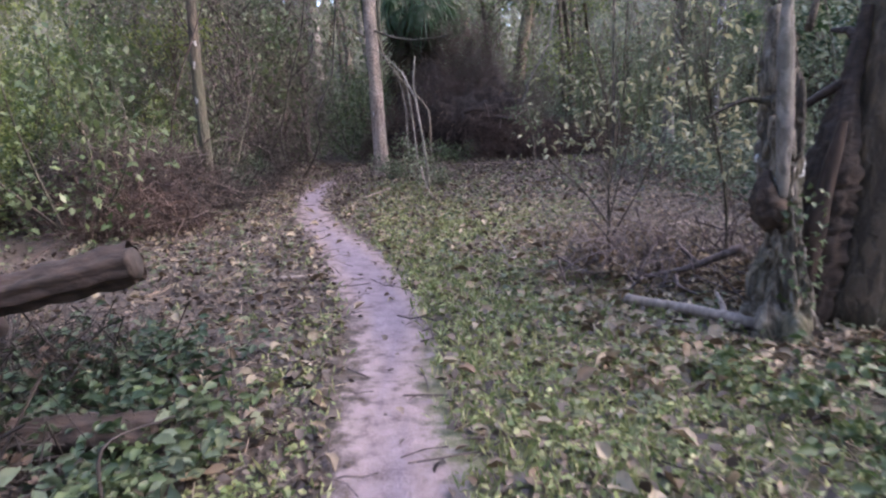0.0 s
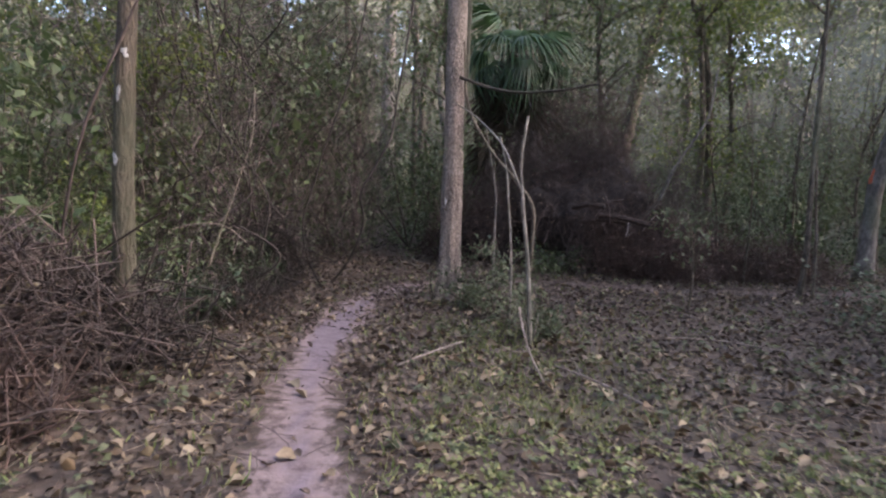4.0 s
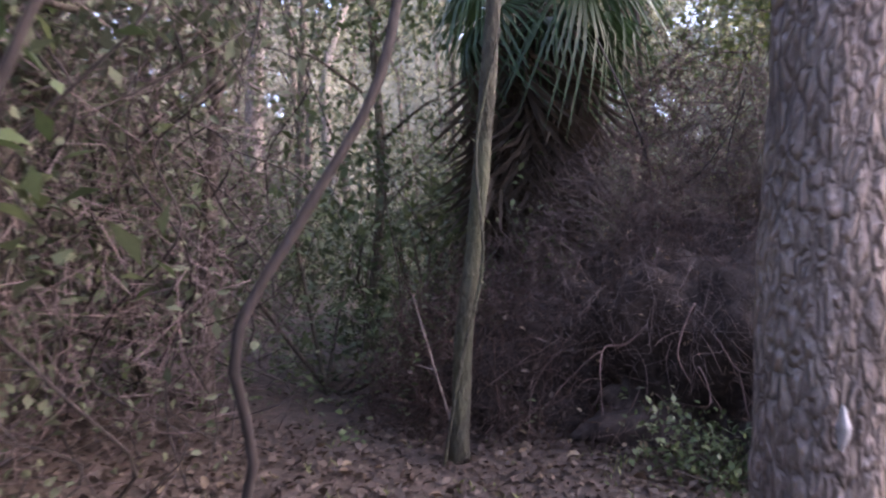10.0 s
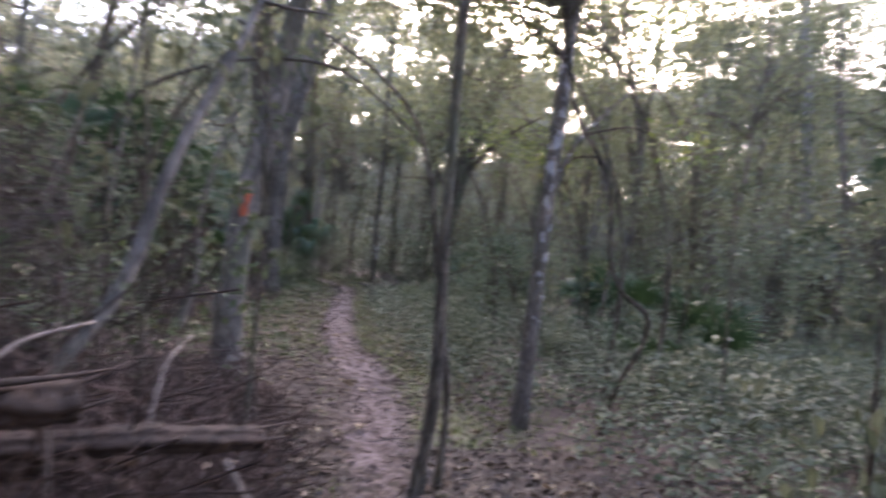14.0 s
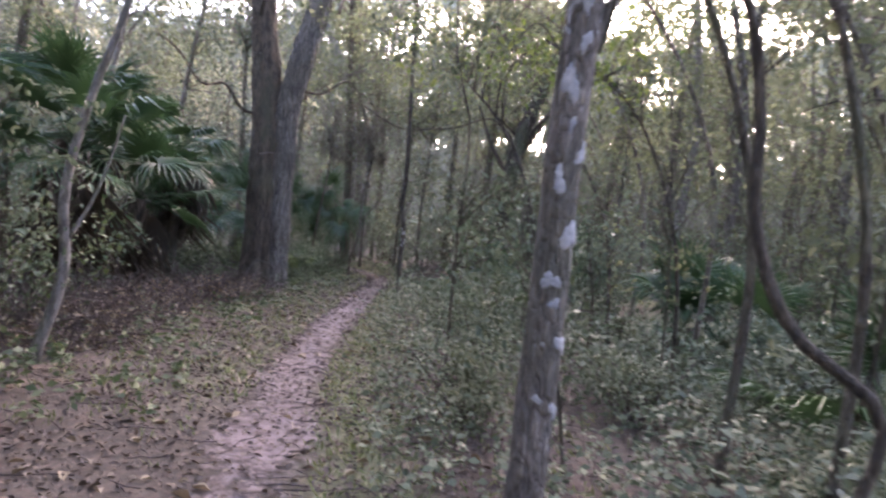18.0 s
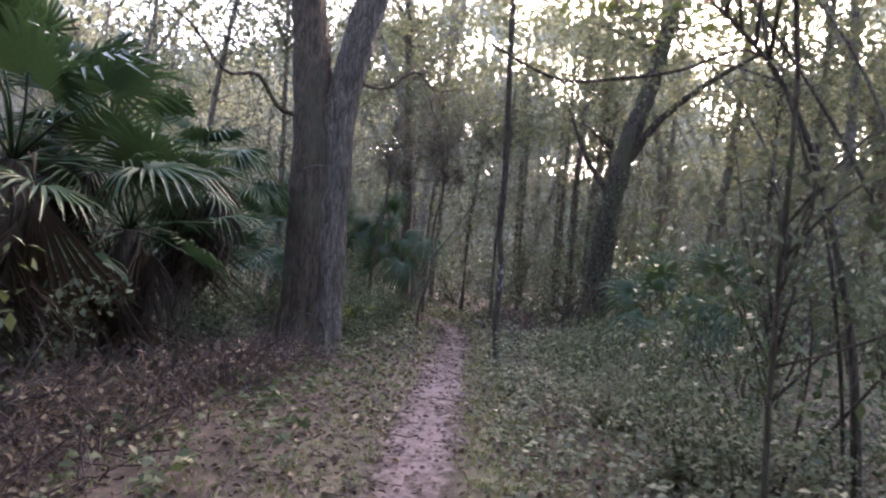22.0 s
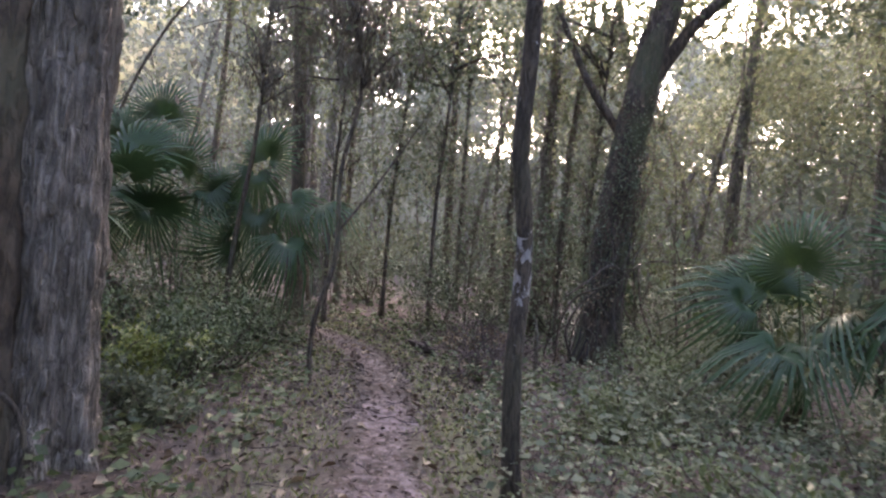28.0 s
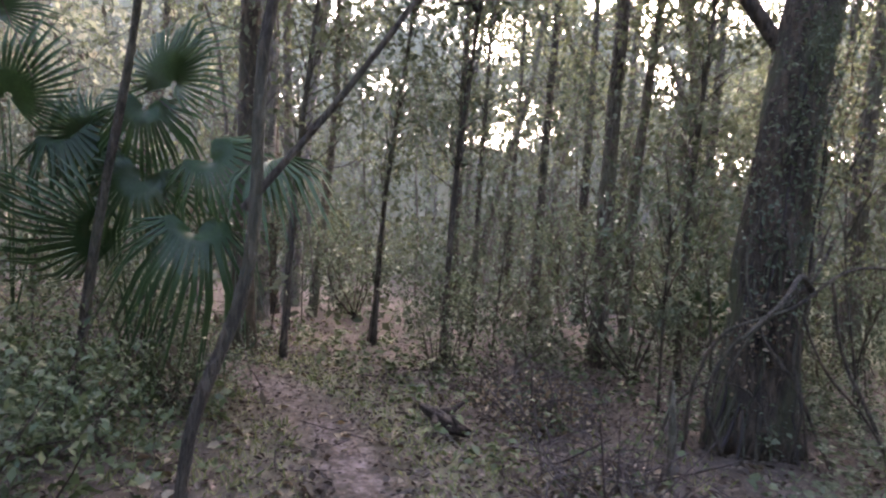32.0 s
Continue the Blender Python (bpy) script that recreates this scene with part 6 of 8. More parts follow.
oak()
woody("thin_trunk", "thin dark trunk with a whitish bark patch", "tree", [([(18.72, 18.02, 0), (18.69, 18.07, 0.8), (18.71, 18.05, 1.5), (18.65, 18.12, 2.2), (18.66, 18.09, 2.9), (18.61, 18.1, 3.6), (18.55, 18.15, 6), (18.5, 18.2, 10)], 0.062, 0.035)], BLOTCHED_BARK, 71,
      [((18.5, 18.2, 8.6), np.array([1.6, 1.6, 1.6]), 24, 40, 0.4, 0.13, 0.5)], LEAF_CANOPY, limbs=5, sides=14, steps=40, rough=0.2)
woody("leaning_tree", "large leaning tree wrapped with vines at its foot", "tree", [([(25.5, 16.56, 0), (25.52, 16.5, 1.3), (25.62, 16.3, 3.2), (25.85, 15.98, 5.0), (26.3, 15.4, 7), (27, 14.6, 11)], 0.31, 0.2),
      ([(26.05, 15.98, 4.6), (25.9, 15.2, 5.8), (25.6, 13.9, 6.9), (25.2, 12.8, 7.5)], 0.13, 0.05), ([(25.85, 16.2, 3.6), (25.9, 16.9, 4.6), (26.2, 17.6, 6.2)], 0.09, 0.04)], VINED_BARK, 72,
      [((26.8, 15, 9.5), np.array([3.4, 3.4, 1.8]), 44, 50, 0.5, 0.15, 0.5)], LEAF_CANOPY, limbs=6, sides=26, steps=50, rough=0.18, flare=0.55, limb_r=0.05, moss=30)
for k, (pts, r) in enumerate((([(25.1, 17.3, -0.15), (25.02, 17.26, 0.5), (25.0, 17.07, 0.92), (24.98, 16.48, 1.22), (25.1, 15.98, 1.58), (25.4, 15.3, 1.62), (25.6, 14.5, 1.45), (25.8, 13.9, 0.9), (25.9, 13.7, -0.1)], 0.03),
                              ([(25.05, 16.98, -0.15), (24.98, 17.16, 0.38), (25.0, 16.99, 0.8), (25.02, 16.62, 1.16), (25.12, 16.3, 1.42), (25.4, 15.95, 1.9)], 0.034), ([(25.1, 17.08, -0.15), (25.0, 17.05, 0.4), (25.02, 16.8, 0.94), (25.05, 16.4, 1.36), (25.2, 16.1, 2.0)], 0.024),
                              ([(24.98, 16.4, -0.15), (24.96, 16.38, 0.46), (25.02, 16.7, 0.95), (25.1, 16.85, 1.5), (25.25, 16.6, 2.4)], 0.028), ([(25.0, 16.05, -0.2), (25.02, 16.22, 0.17), (25.02, 16.42, 0.75), (25.06, 16.3, 1.3)], 0.03),
                              ([(25.2, 17.5, -0.15), (25.1, 17.4, 0.25), (25.05, 17.1, 0.5), (25.02, 16.8, 0.45), (25.0, 16.6, 0.1), (25.0, 16.5, -0.15)], 0.022), ([(24.9, 15.6, -0.15), (25.0, 15.75, 0.3), (25.12, 15.95, 0.8), (25.2, 16.05, 1.5)], 0.035))):
    vine("creeping_vine", "woody vine wrapping a leaning tree's foot", pts, r * 0.62, r * 0.42, DARK_BARK)
for k, (x, y, z) in enumerate(((25.3, 16.1, 2.3), (25.35, 15.95, 3.0), (25.4, 16.35, 1.9), (25.3, 16.45, 2.7), (25.5, 15.8, 3.8), (25.22, 16.3, 1.3), (25.25, 16.7, 2.1), (25.32, 16.15, 3.4))):
    g = np.random.default_rng(620 + k)
    root = thing("climbing_creeper", (x, y, z), "thin creeper with small leaves on a leaning trunk", "creeper", "creepers on a trunk")
    part("stem", stem([(0.1, 0, -0.4), (-0.02, 0.05, -0.1), (-0.08, -0.06, 0.25), (-0.05, 0.05, 0.6)], 0.008, 0.004, 12, 5, 0.2, 0, k), DARK_BARK, root)
    q = g.normal(size=(90, 3)) * [0.1, 0.22, 0.34] - [0.12, 0, 0]
    part("foliage", leaves(q, spread(90, g) - [0.3, 0, 0.4], spread(90, g) + [-0.6, 0, 0.8], g.uniform(0.03, 0.07, 90), 0.032), LEAF_BANK, root, kind="stuff")
AXIS = np.array([(25.5, 16.56, 0), (25.52, 16.5, 1.3), (25.62, 16.3, 3.2), (25.85, 15.98, 5.0)])
for k in range(11):
    q = np.random.default_rng(660 + k)
    a0, turn, top = q.uniform(2.0, 4.3), q.normal() * 0.7, q.uniform(2.2, 4.8)
    zs = np.linspace(-0.1, top, 9)
    r = 0.34 - 0.012 * zs + 0.24 * np.exp(-np.maximum(zs, 0) / 0.3) + q.normal(size=9) * 0.015
    an = a0 + turn * zs / top + np.cumsum(q.normal(size=9)) * 0.09
    cx, cy = np.interp(zs, AXIS[:, 2], AXIS[:, 0]), np.interp(zs, AXIS[:, 2], AXIS[:, 1])
    vine("creeping_vine", "dark vine climbing a leaning trunk", [(cx[i] + math.cos(an[i]) * r[i], cy[i] + math.sin(an[i]) * r[i], zs[i] + gz(25.5, 16.5)) for i in range(9)], q.uniform(0.01, 0.024), q.uniform(0.008, 0.016), (DARK_BARK, VINE_BARK, MOSSY_BARK)[k % 3])
for k in range(12):
    g = np.random.default_rng(690 + k)
    z, a = g.uniform(0.7, 4.4), g.uniform(2.2, 4.1)
    x, y = np.interp(z, AXIS[:, 2], AXIS[:, 0]) + math.cos(a) * 0.36, np.interp(z, AXIS[:, 2], AXIS[:, 1]) + math.sin(a) * 0.36
    root = thing("climbing_creeper", (x, y, z), "leafy creeper clinging to a mossy trunk", "creeper", "creepers on a trunk")
    part("stem", stem([(0.02, 0, -0.3), (0.0, 0.03, -0.1), (0.0, -0.04, 0.15), (0.02, 0.03, 0.35)], 0.007, 0.003, 10, 5, 0.2, 0, k), DARK_BARK, root)
    q = g.normal(size=(60, 3)) * [0.06, 0.12, 0.24]
    part("foliage", leaves(q, spread(60, g) - [0.3, 0, 0.6], spread(60, g) + [-0.7, 0, 0.7], g.uniform(0.03, 0.075, 60), 0.034), (LEAF_SHADE, LEAF_DULL, LEAF_BROWN)[k % 3], root, kind="stuff")
vine("creeping_vine", "thin dark vine slanting down from a trunk", [(25.12, 16.5, 1.9), (25.0, 16.42, 1.3), (24.9, 16.19, 0.68), (24.85, 15.9, 0.35), (24.8, 15.6, -0.15)], 0.012, 0.014, DARK_BARK)
branch("dead_stem", "short grey broken stem standing in leaves", [(24.19, 17.65, -0.14), (24.17, 17.66, 0.25), (24.2, 17.68, 0.62)], 0.035, 0.022, GREY_BARK, 1, 53, "dead stem", "dead stems")
branch("bare_branch", "bare dark branch reaching from a leaning tree", [(25.2, 16.2, 1.35), (24.6, 16.6, 1.5), (24.18, 16.9, 1.3), (23.9, 17.3, 1.0)], 0.03, 0.012, DARK_BARK, 4, 41, "branch", "")
TRUNKS = ((29.4, 17.45, 0.15, 12, 0.3, -0.2, GREY_BARK), (29.8, 17.0, 0.1, 12, 0.2, -0.8, GREY_BARK), (28.15, 16.55, 0.05, 8, 0, -0.3, DARK_BARK), (37.5, 16.8, 0.16, 13, 0, 0.1, DARK_BARK), (35.4, 14.1, 0.15, 13, 0.2, -0.3, GREY_BARK),
          (28.2, 22.8, 0.19, 12, -0.8, 0.5, OAK_BARK), (27.6, 21.95, 0.05, 8, 0.1, -0.2, DARK_BARK), (29.85, 21.15, 0.055, 8, 0.2, -0.4, DARK_BARK), (28.05, 19.8, 0.05, 8, 0.1, -0.3, DARK_BARK), (33, 19.6, 0.07, 9, 0.2, 0.1, DARK_BARK),
          (31.5, 12.6, 0.2, 13, 0.4, -0.9, GREY_BARK), (28.5, 10.6, 0.17, 13, 0.3, -0.5, GREY_BARK), (34.5, 18.2, 0.13, 12, 0, -0.1, DARK_BARK), (38.5, 20.5, 0.18, 13, 0.1, 0.2, OAK_BARK), (33.5, 24.5, 0.28, 14, -1.0, 0.6, OAK_BARK),
          (42, 15, 0.2, 14, 0, -0.2, GREY_BARK), (40, 18.8, 0.11, 12, 0, 0.1, DARK_BARK), (24.5, 12.6, 0.06, 8, 0.2, -0.2, DARK_BARK), (22.8, 24.6, 0.09, 9, -0.1, 0.3, GREY_BARK), (13.2, 23.9, 0.1, 10, 0.2, -0.4, GREY_BARK), (11.9, 24.4, 0.12, 11, -0.2, 0.2, PALE_BARK))
for k, (x, y, r, h, lx, ly, mt) in enumerate(TRUNKS):
    woody("woodland_tree", "slim grey woodland trunk with sparse crown" if r < 0.1 else "tall grey woodland trunk with thin crown", "tree",
          [([(x, y, gz(x, y)), (x + lx * 0.15, y + ly * 0.15 + 0.04, h * 0.3), (x + lx * 0.5, y + ly * 0.5, h * 0.6), (x + lx, y + ly, h)], r, r * 0.35)], mt, 140 + k,
          [((x + lx * 0.8, y + ly * 0.8, h * 0.8), np.array([2.0, 2.0, h * 0.2]), 44, 56, 0.42, 0.14, 0.5), ((x + lx * 0.5, y + ly * 0.5, h * 0.48), np.array([1.7, 1.7, h * 0.16]), 26, 44, 0.34, 0.12, 0.5)], LEAF_CANOPY if r > 0.1 else LEAF_DULL, "woodland trees",
          limbs=6, sides=12, steps=26, moss=26, limb_r=0.025)
woody("hung_sapling", "bent dark sapling hung with dry leaf clusters", "sapling", [([(21.79, 20.4, 0), (21.76, 20.36, 0.66), (21.79, 20.2, 1.2), (21.8, 20.18, 2.4), (21.84, 20.02, 3.43), (21.81, 20.14, 4.15), (21.7, 20.5, 5.4)], 0.033, 0.018),
      ([(21.79, 20.22, 1.6), (21.88, 19.87, 2.1), (21.95, 19.51, 2.67), (22.1, 19.1, 3.4)], 0.02, 0.008), ([(21.83, 20.06, 3.49), (21.75, 20.34, 3.45), (21.65, 20.9, 3.5)], 0.018, 0.006)], DARK_BARK, 81,
      [((21.9, 20.0, 4.2), np.array([1.3, 1.3, 0.7]), 26, 14, 0.25, 0.1, 0.45)], LEAF_DULL, limbs=10, sides=9, steps=30, moss=190, limb_r=0.012)
woody("hung_sapling", "slender sapling hung with dry leaf clusters", "sapling", [([(24.2, 22.6, 0), (24.2, 22.5, 1.5), (24.0, 22.2, 3.0), (23.8, 22.0, 5.5)], 0.05, 0.02)], DARK_BARK, 82,
      [((23.8, 21.8, 4.6), np.array([1.5, 1.5, 0.8]), 26, 12, 0.25, 0.1, 0.45)], LEAF_DULL, limbs=10, sides=9, steps=24, moss=190, limb_r=0.012)
woody("forked_sapling", "forked grey sapling leaning by the palms", "sapling", [([(9.3, 19.5, 0), (9.45, 19.31, 1.07), (9.42, 19.35, 1.53), (9.51, 19.26, 2.49), (9.57, 19.2, 2.86), (9.71, 19.05, 3.6), (9.9, 18.9, 6)], 0.06, 0.025),
      ([(9.45, 19.31, 1.2), (9.56, 19.21, 1.5), (9.65, 19.11, 1.86), (9.8, 19.0, 2.6)], 0.025, 0.01)], PALE_BARK, 83, [((9.8, 19.0, 5.6), np.array([1.2, 1.2, 0.9]), 20, 34, 0.3, 0.12, 0.5)], LEAF_CANOPY, limbs=4, sides=10, steps=26)
woody("forked_sapling", "pale sapling beside dry brush", "sapling", [([(9.9, 21.2, 0), (9.95, 21.2, 1.4), (10.1, 21.15, 3.0), (10.3, 21.0, 6)], 0.05, 0.02)], PALE_BARK, 84, [((10.2, 21.0, 5.6), np.array([1.2, 1.2, 0.9]), 20, 34, 0.3, 0.12, 0.5)], LEAF_CANOPY, limbs=4, sides=10)
woody("leafy_sapling", "thin dark sapling with spreading leafy twigs", "sapling", [([(11.1, 15.45, 0), (11.11, 15.46, 1.3), (11.12, 15.43, 2.3), (11.12, 15.43, 2.9), (11.09, 15.66, 3.75), (11.1, 15.7, 5)], 0.019, 0.009)], DARK_BARK, 85,
      [((11.2, 15.3, 1.9), np.array([0.9, 0.8, 0.6]), 24, 18, 0.16, 0.085, 0.48), ((11.1, 15.6, 4.0), np.array([1.2, 1.0, 0.8]), 26, 24, 0.25, 0.1, 0.48)], LEAF_DULL, limbs=10, sides=8, limb_r=0.006)
woody("leafy_sapling", "dark multi-stemmed sapling with fine leaves", "sapling", [([(14.6, 14.65, 0), (14.65, 14.67, 1.1), (14.71, 14.86, 1.8), (14.6, 15.1, 3)], 0.018, 0.008), ([(14.6, 14.65, 0.2), (14.4, 14.4, 1.2), (14.3, 14.2, 2.4)], 0.013, 0.006), ([(14.6, 14.65, 0.4), (14.2, 15.0, 1.4), (13.9, 15.3, 2.3)], 0.01, 0.005)], DARK_BARK, 86,
      [((14.4, 14.6, 1.9), np.array([1.0, 1.0, 0.8]), 30, 18, 0.18, 0.085, 0.48)], LEAF_DULL, limbs=12, sides=8, limb_r=0.008)
woody("leafy_sapling", "leafy sapling overhanging the trail", "sapling", [([(12.9, 14.4, 0), (12.85, 14.6, 1.6), (12.7, 15.2, 3.2), (12.6, 16.0, 4.0)], 0.04, 0.012)], DARK_BARK, 87,
      [((12.65, 15.7, 4.1), np.array([1.3, 1.2, 0.6]), 30, 30, 0.25, 0.1, 0.5)], LEAF_BRIGHT, limbs=10, sides=8, limb_r=0.01)
vine("looping_vine", "dark bare vine sagging across the trail's side", [(12.67, 17.3, 3.4), (12.67, 17.03, 3.24), (12.68, 16.71, 3.1), (12.66, 16.28, 3.11), (12.6, 15.89, 3.14), (12.6, 15.4, 3.3), (12.7, 14.9, 2.4), (12.9, 14.6, 1.2), (12.9, 14.5, -0.1)], 0.012, 0.016, DARK_BARK)
palm("cabbage_palm", "cabbage palm with drooping fans and dead skirt", (14.9, 22.5), 1.9, 3, 16, 14, size=1.35)
palm("cabbage_palm", "taller cabbage palm with a dark full head", (15.2, 24.0), 3.3, 4, 18, 16, size=1.4)
palm("cabbage_palm", "cabbage palm with a shaggy dead skirt", (12.9, 22.4), 2.5, 5, 17, 18, size=1.4)
palm("cabbage_palm", "cabbage palm with limp fans beside the oak", (16.7, 23.0), 3.1, 7, 18, 34, FANS_LIMP + FANS, -60, 60, 1.15)
palm("cabbage_palm", "cabbage palm behind dry brush", (11.4, 23.2), 2.8, 6, 16, 14, size=1.35)
CAMWARD = (-0.8, -0.5, 0.35)
fan_palm("palmetto", "green palmetto with stiff upright fans by the trail", (21.5, 15.1),
         [((21.45, 15.15, 1.6), (0.1, 0.1, 1), (-0.9, 0.35, 0.25), 0), ((21.3, 15.75, 1.2), (-0.2, 0.9, 0.35), (-0.6, 0.2, 0.8), 1), ((21.1, 14.85, 1.05), (-0.6, -0.5, 0.2), (-0.5, 0.1, 0.85), 1),
          ((21.0, 15.5, 0.75), (-0.7, 0.5, -0.25), (-0.4, 0.2, 0.9), 2), ((21.8, 15.3, 1.3), (0.6, 0.3, 0.7), (-0.6, 0.1, 0.8), 0), ((21.2, 15.1, 0.8), (-0.9, -0.1, -0.1), (-0.3, 0, 0.95), 1)], 1, 1.0)
fan_palm("palmetto", "green palmetto with shining fans and one withered", (21.05, 14.15),
         [((20.9, 14.2, 1.75), (0.15, -0.15, 1), (-0.85, 0.45, 0.3), 0), ((20.75, 13.75, 1.65), (-0.2, -0.7, 0.6), (-0.8, 0.2, 0.55), 1), ((20.6, 14.5, 1.25), (-0.5, 0.6, -0.4), (-0.8, 0.3, 0.5), 2),
          ((20.6, 14.0, 0.95), (-0.7, -0.2, 0.0), (-0.4, 0.1, 0.9), 1), ((20.8, 13.4, 1.0), (-0.3, -0.9, 0.1), (-0.5, 0, 0.85), 1), ((20.5, 14.35, 0.65), (-0.8, 0.4, -0.3), (-0.4, 0.1, 0.9), 2)], 2, 1.05)
fan_palm("palmetto", "tall palmetto with wide star shaped fans", (24.9, 23.8),
         [((24.6, 23.75, 2.65), (-0.2, -0.3, 1), CAMWARD, 0), ((24.5, 24.6, 3.1), (-0.2, 0.5, 0.8), CAMWARD, 1), ((24.3, 24.0, 1.9), (-0.3, 0.3, -0.75), CAMWARD, 1), ((24.4, 24.8, 2.5), (-0.3, 0.8, 0.3), (-0.6, -0.4, 0.7), 1),
          ((24.7, 23.2, 2.3), (-0.3, -0.8, -0.2), (-0.7, -0.3, 0.6), 1), ((24.6, 25.3, 3.4), (0, 0.6, 0.7), CAMWARD, 0), ((24.4, 24.9, 1.7), (-0.3, 0.5, -0.6), CAMWARD, 2), ((24.8, 24.2, 3.5), (0.1, 0.1, 1), CAMWARD, 0)], 3, 1.15)
fan_palm("palmetto", "tall palmetto with drooping fans beside the trail", (24.9, 22.35),
         [((24.6, 22.4, 2.6), (-0.35, -0.1, -0.9), CAMWARD, 2), ((24.5, 22.3, 1.95), (-0.3, 0.1, -0.8), CAMWARD, 1), ((24.7, 22.9, 2.35), (-0.2, 0.7, -0.5), CAMWARD, 1), ((24.6, 21.75, 2.15), (-0.3, -0.8, -0.4), (-0.7, -0.2, 0.65), 1),
          ((24.4, 21.15, 2.05), (-0.1, -1, 0.15), (-0.3, 0.05, 0.95), 1), ((24.9, 22.3, 2.9), (0.1, -0.2, 1), CAMWARD, 0), ((24.3, 21.7, 1.5), (-0.5, -0.5, -0.6), (-0.7, -0.2, 0.6), 2), ((24.4, 22.7, 1.5), (-0.4, 0.3, -0.7), CAMWARD, 1)], 4, 1.1)
palm("palmetto", "palmetto with fans rising over shrubs", (22.9, 24.2), 1.7, 11, 13, 4, FANS, -15, 75, 1.45, "palmettos")
palm("palmetto", "small dark palmetto far along the trail", (20.5, 24.6), 1.2, 12, 12, 2, FANS, -10, 75, 1.3, "palmettos")
palm("palmetto", "small palmetto in undergrowth", (31.0, 15.3), 0.5, 13, 8, 1, FANS_SMALL, 0, 80, 1.0, "palmettos")
palm("palmetto", "small palmetto at the forest edge", (26.3, 13.4), 0.6, 14, 9, 1, FANS_SMALL, 0, 80, 1.1, "palmettos")
branch("mossy_log", "short mossy branch piece lying beside the trail", [(25.3, 19.75, -0.02), (24.95, 19.5, -0.04), (24.6, 19.25, -0.05)], 0.05, 0.075, LOG_BARK, 3, 51, "log", "", sides=12)
branch("fallen_branch", "grey branch in dry leaves near an oak", [(15.9, 20.5, -0.08), (16.6, 20.6, 0.02), (17.3, 20.4, 0.1)], 0.022, 0.012, TWIG_WOOD, 4, 52)
for k, (x, y, w, d, h, n) in enumerate(((12.2, 20.6, 1.6, 0.9, 0.6, 620), (14.6, 20.9, 1.5, 0.8, 0.55, 560), (10.4, 20.1, 1.0, 0.9, 0.5, 420), (16.4, 20.9, 0.9, 0.6, 0.45, 320), (23.2, 18.3, 0.8, 0.5, 0.3, 240), (26.0, 18.6, 1.2, 0.7, 0.4, 300))):
    brush_pile("brush_pile", "tangle of dry purplish stems and leaves", (x, y), (w, d, h), n * 3 // 5, 20 + k, TWIG_WOOD, 0.6, 0.005, 620)
for k, (x, y, w, h, lf) in enumerate(((17.0, 15.6, 0.9, 0.95, LEAF_DULL), (19.2, 15.2, 1.0, 0.9, LEAF_DULL), (20.6, 16.4, 0.8, 0.6, LEAF_DULL), (16.0, 14.4, 1.0, 1.2, LEAF_DULL), (23.4, 15.6, 0.9, 0.8, LEAF_DULL),
                                      (21.6, 22.2, 0.8, 0.9, LEAF_GREEN), (22.6, 22.8, 1.0, 1.0, LEAF_GREEN), (24.2, 23.2, 1.1, 1.2, LEAF_GREEN), (20.2, 22.8, 0.8, 1.0, LEAF_BRIGHT), (19.6, 21.2, 0.5, 0.45, LEAF_DULL), (26.2, 16.0, 0.7, 0.5, LEAF_DULL),
                                      (12.6, 15.4, 0.7, 0.7, LEAF_DULL), (9.4, 15.0, 0.7, 0.7, LEAF_DULL), (24.6, 14.6, 1.0, 1.1, LEAF_GREEN), (27.6, 15.2, 1.0, 1.2, LEAF_DULL))):
    bush("trail_shrub", "leafy shrub with small pale green leaves" if lf is LEAF_DULL else "rounded bright green shrub beside palms", (x, y), (w, h), 170 + k, lf, 11, 34, 0.065, 0.52, DARK_BARK, "shrubs along the trail")

for k, (x, y, w, h, lf) in enumerate(((20.9, 21.6, 0.9, 0.9, LEAF_GREEN), (22.0, 21.8, 1.0, 0.9, LEAF_GREEN), (23.6, 22.1, 1.0, 0.9, LEAF_GREEN), (21.2, 22.9, 1.1, 1.3, LEAF_DARK), (19.9, 22.5, 0.9, 1.2, LEAF_GREEN), (17.3, 22.6, 0.9, 1.0, LEAF_GREEN),
                                      (24.8, 22.0, 0.9, 1.0, LEAF_DULL), (26.4, 23.4, 1.2, 1.8, LEAF_GREEN), (20.4, 21.7, 0.5, 0.7, LEAF_BRIGHT), (16.2, 22.2, 0.9, 0.8, LEAF_DARK), 
                                      (20.6, 17.1, 0.7, 0.5, LEAF_GREEN), (18.2, 16.4, 0.8, 0.6, LEAF_GREEN), (22.4, 15.9, 0.9, 0.8, LEAF_GREEN), (15.2, 16.0, 0.7, 0.55, LEAF_DULL), (13.6, 15.3, 0.8, 0.8, LEAF_GREEN))):
    bush("bank_shrub", "dense green shrub on the bank beside the trail", (x, y), (w, h), 330 + k, lf, 12, 44, 0.058, 0.52, DARK_BARK, "shrubs along the trail")
woody("overhanging_tree", "thin tree bending over with yellow green leaves", "tree", [([(10.9, 12.9, 0), (10.85, 13.1, 2.0), (10.6, 13.7, 3.2), (10.2, 14.6, 3.7)], 0.03, 0.008)], DARK_BARK, 88,
      [((10.4, 14.2, 3.55), np.array([0.9, 0.8, 0.4]), 26, 20, 0.2, 0.085, 0.5)], LEAF_BRIGHT, limbs=8, sides=8, limb_r=0.007)
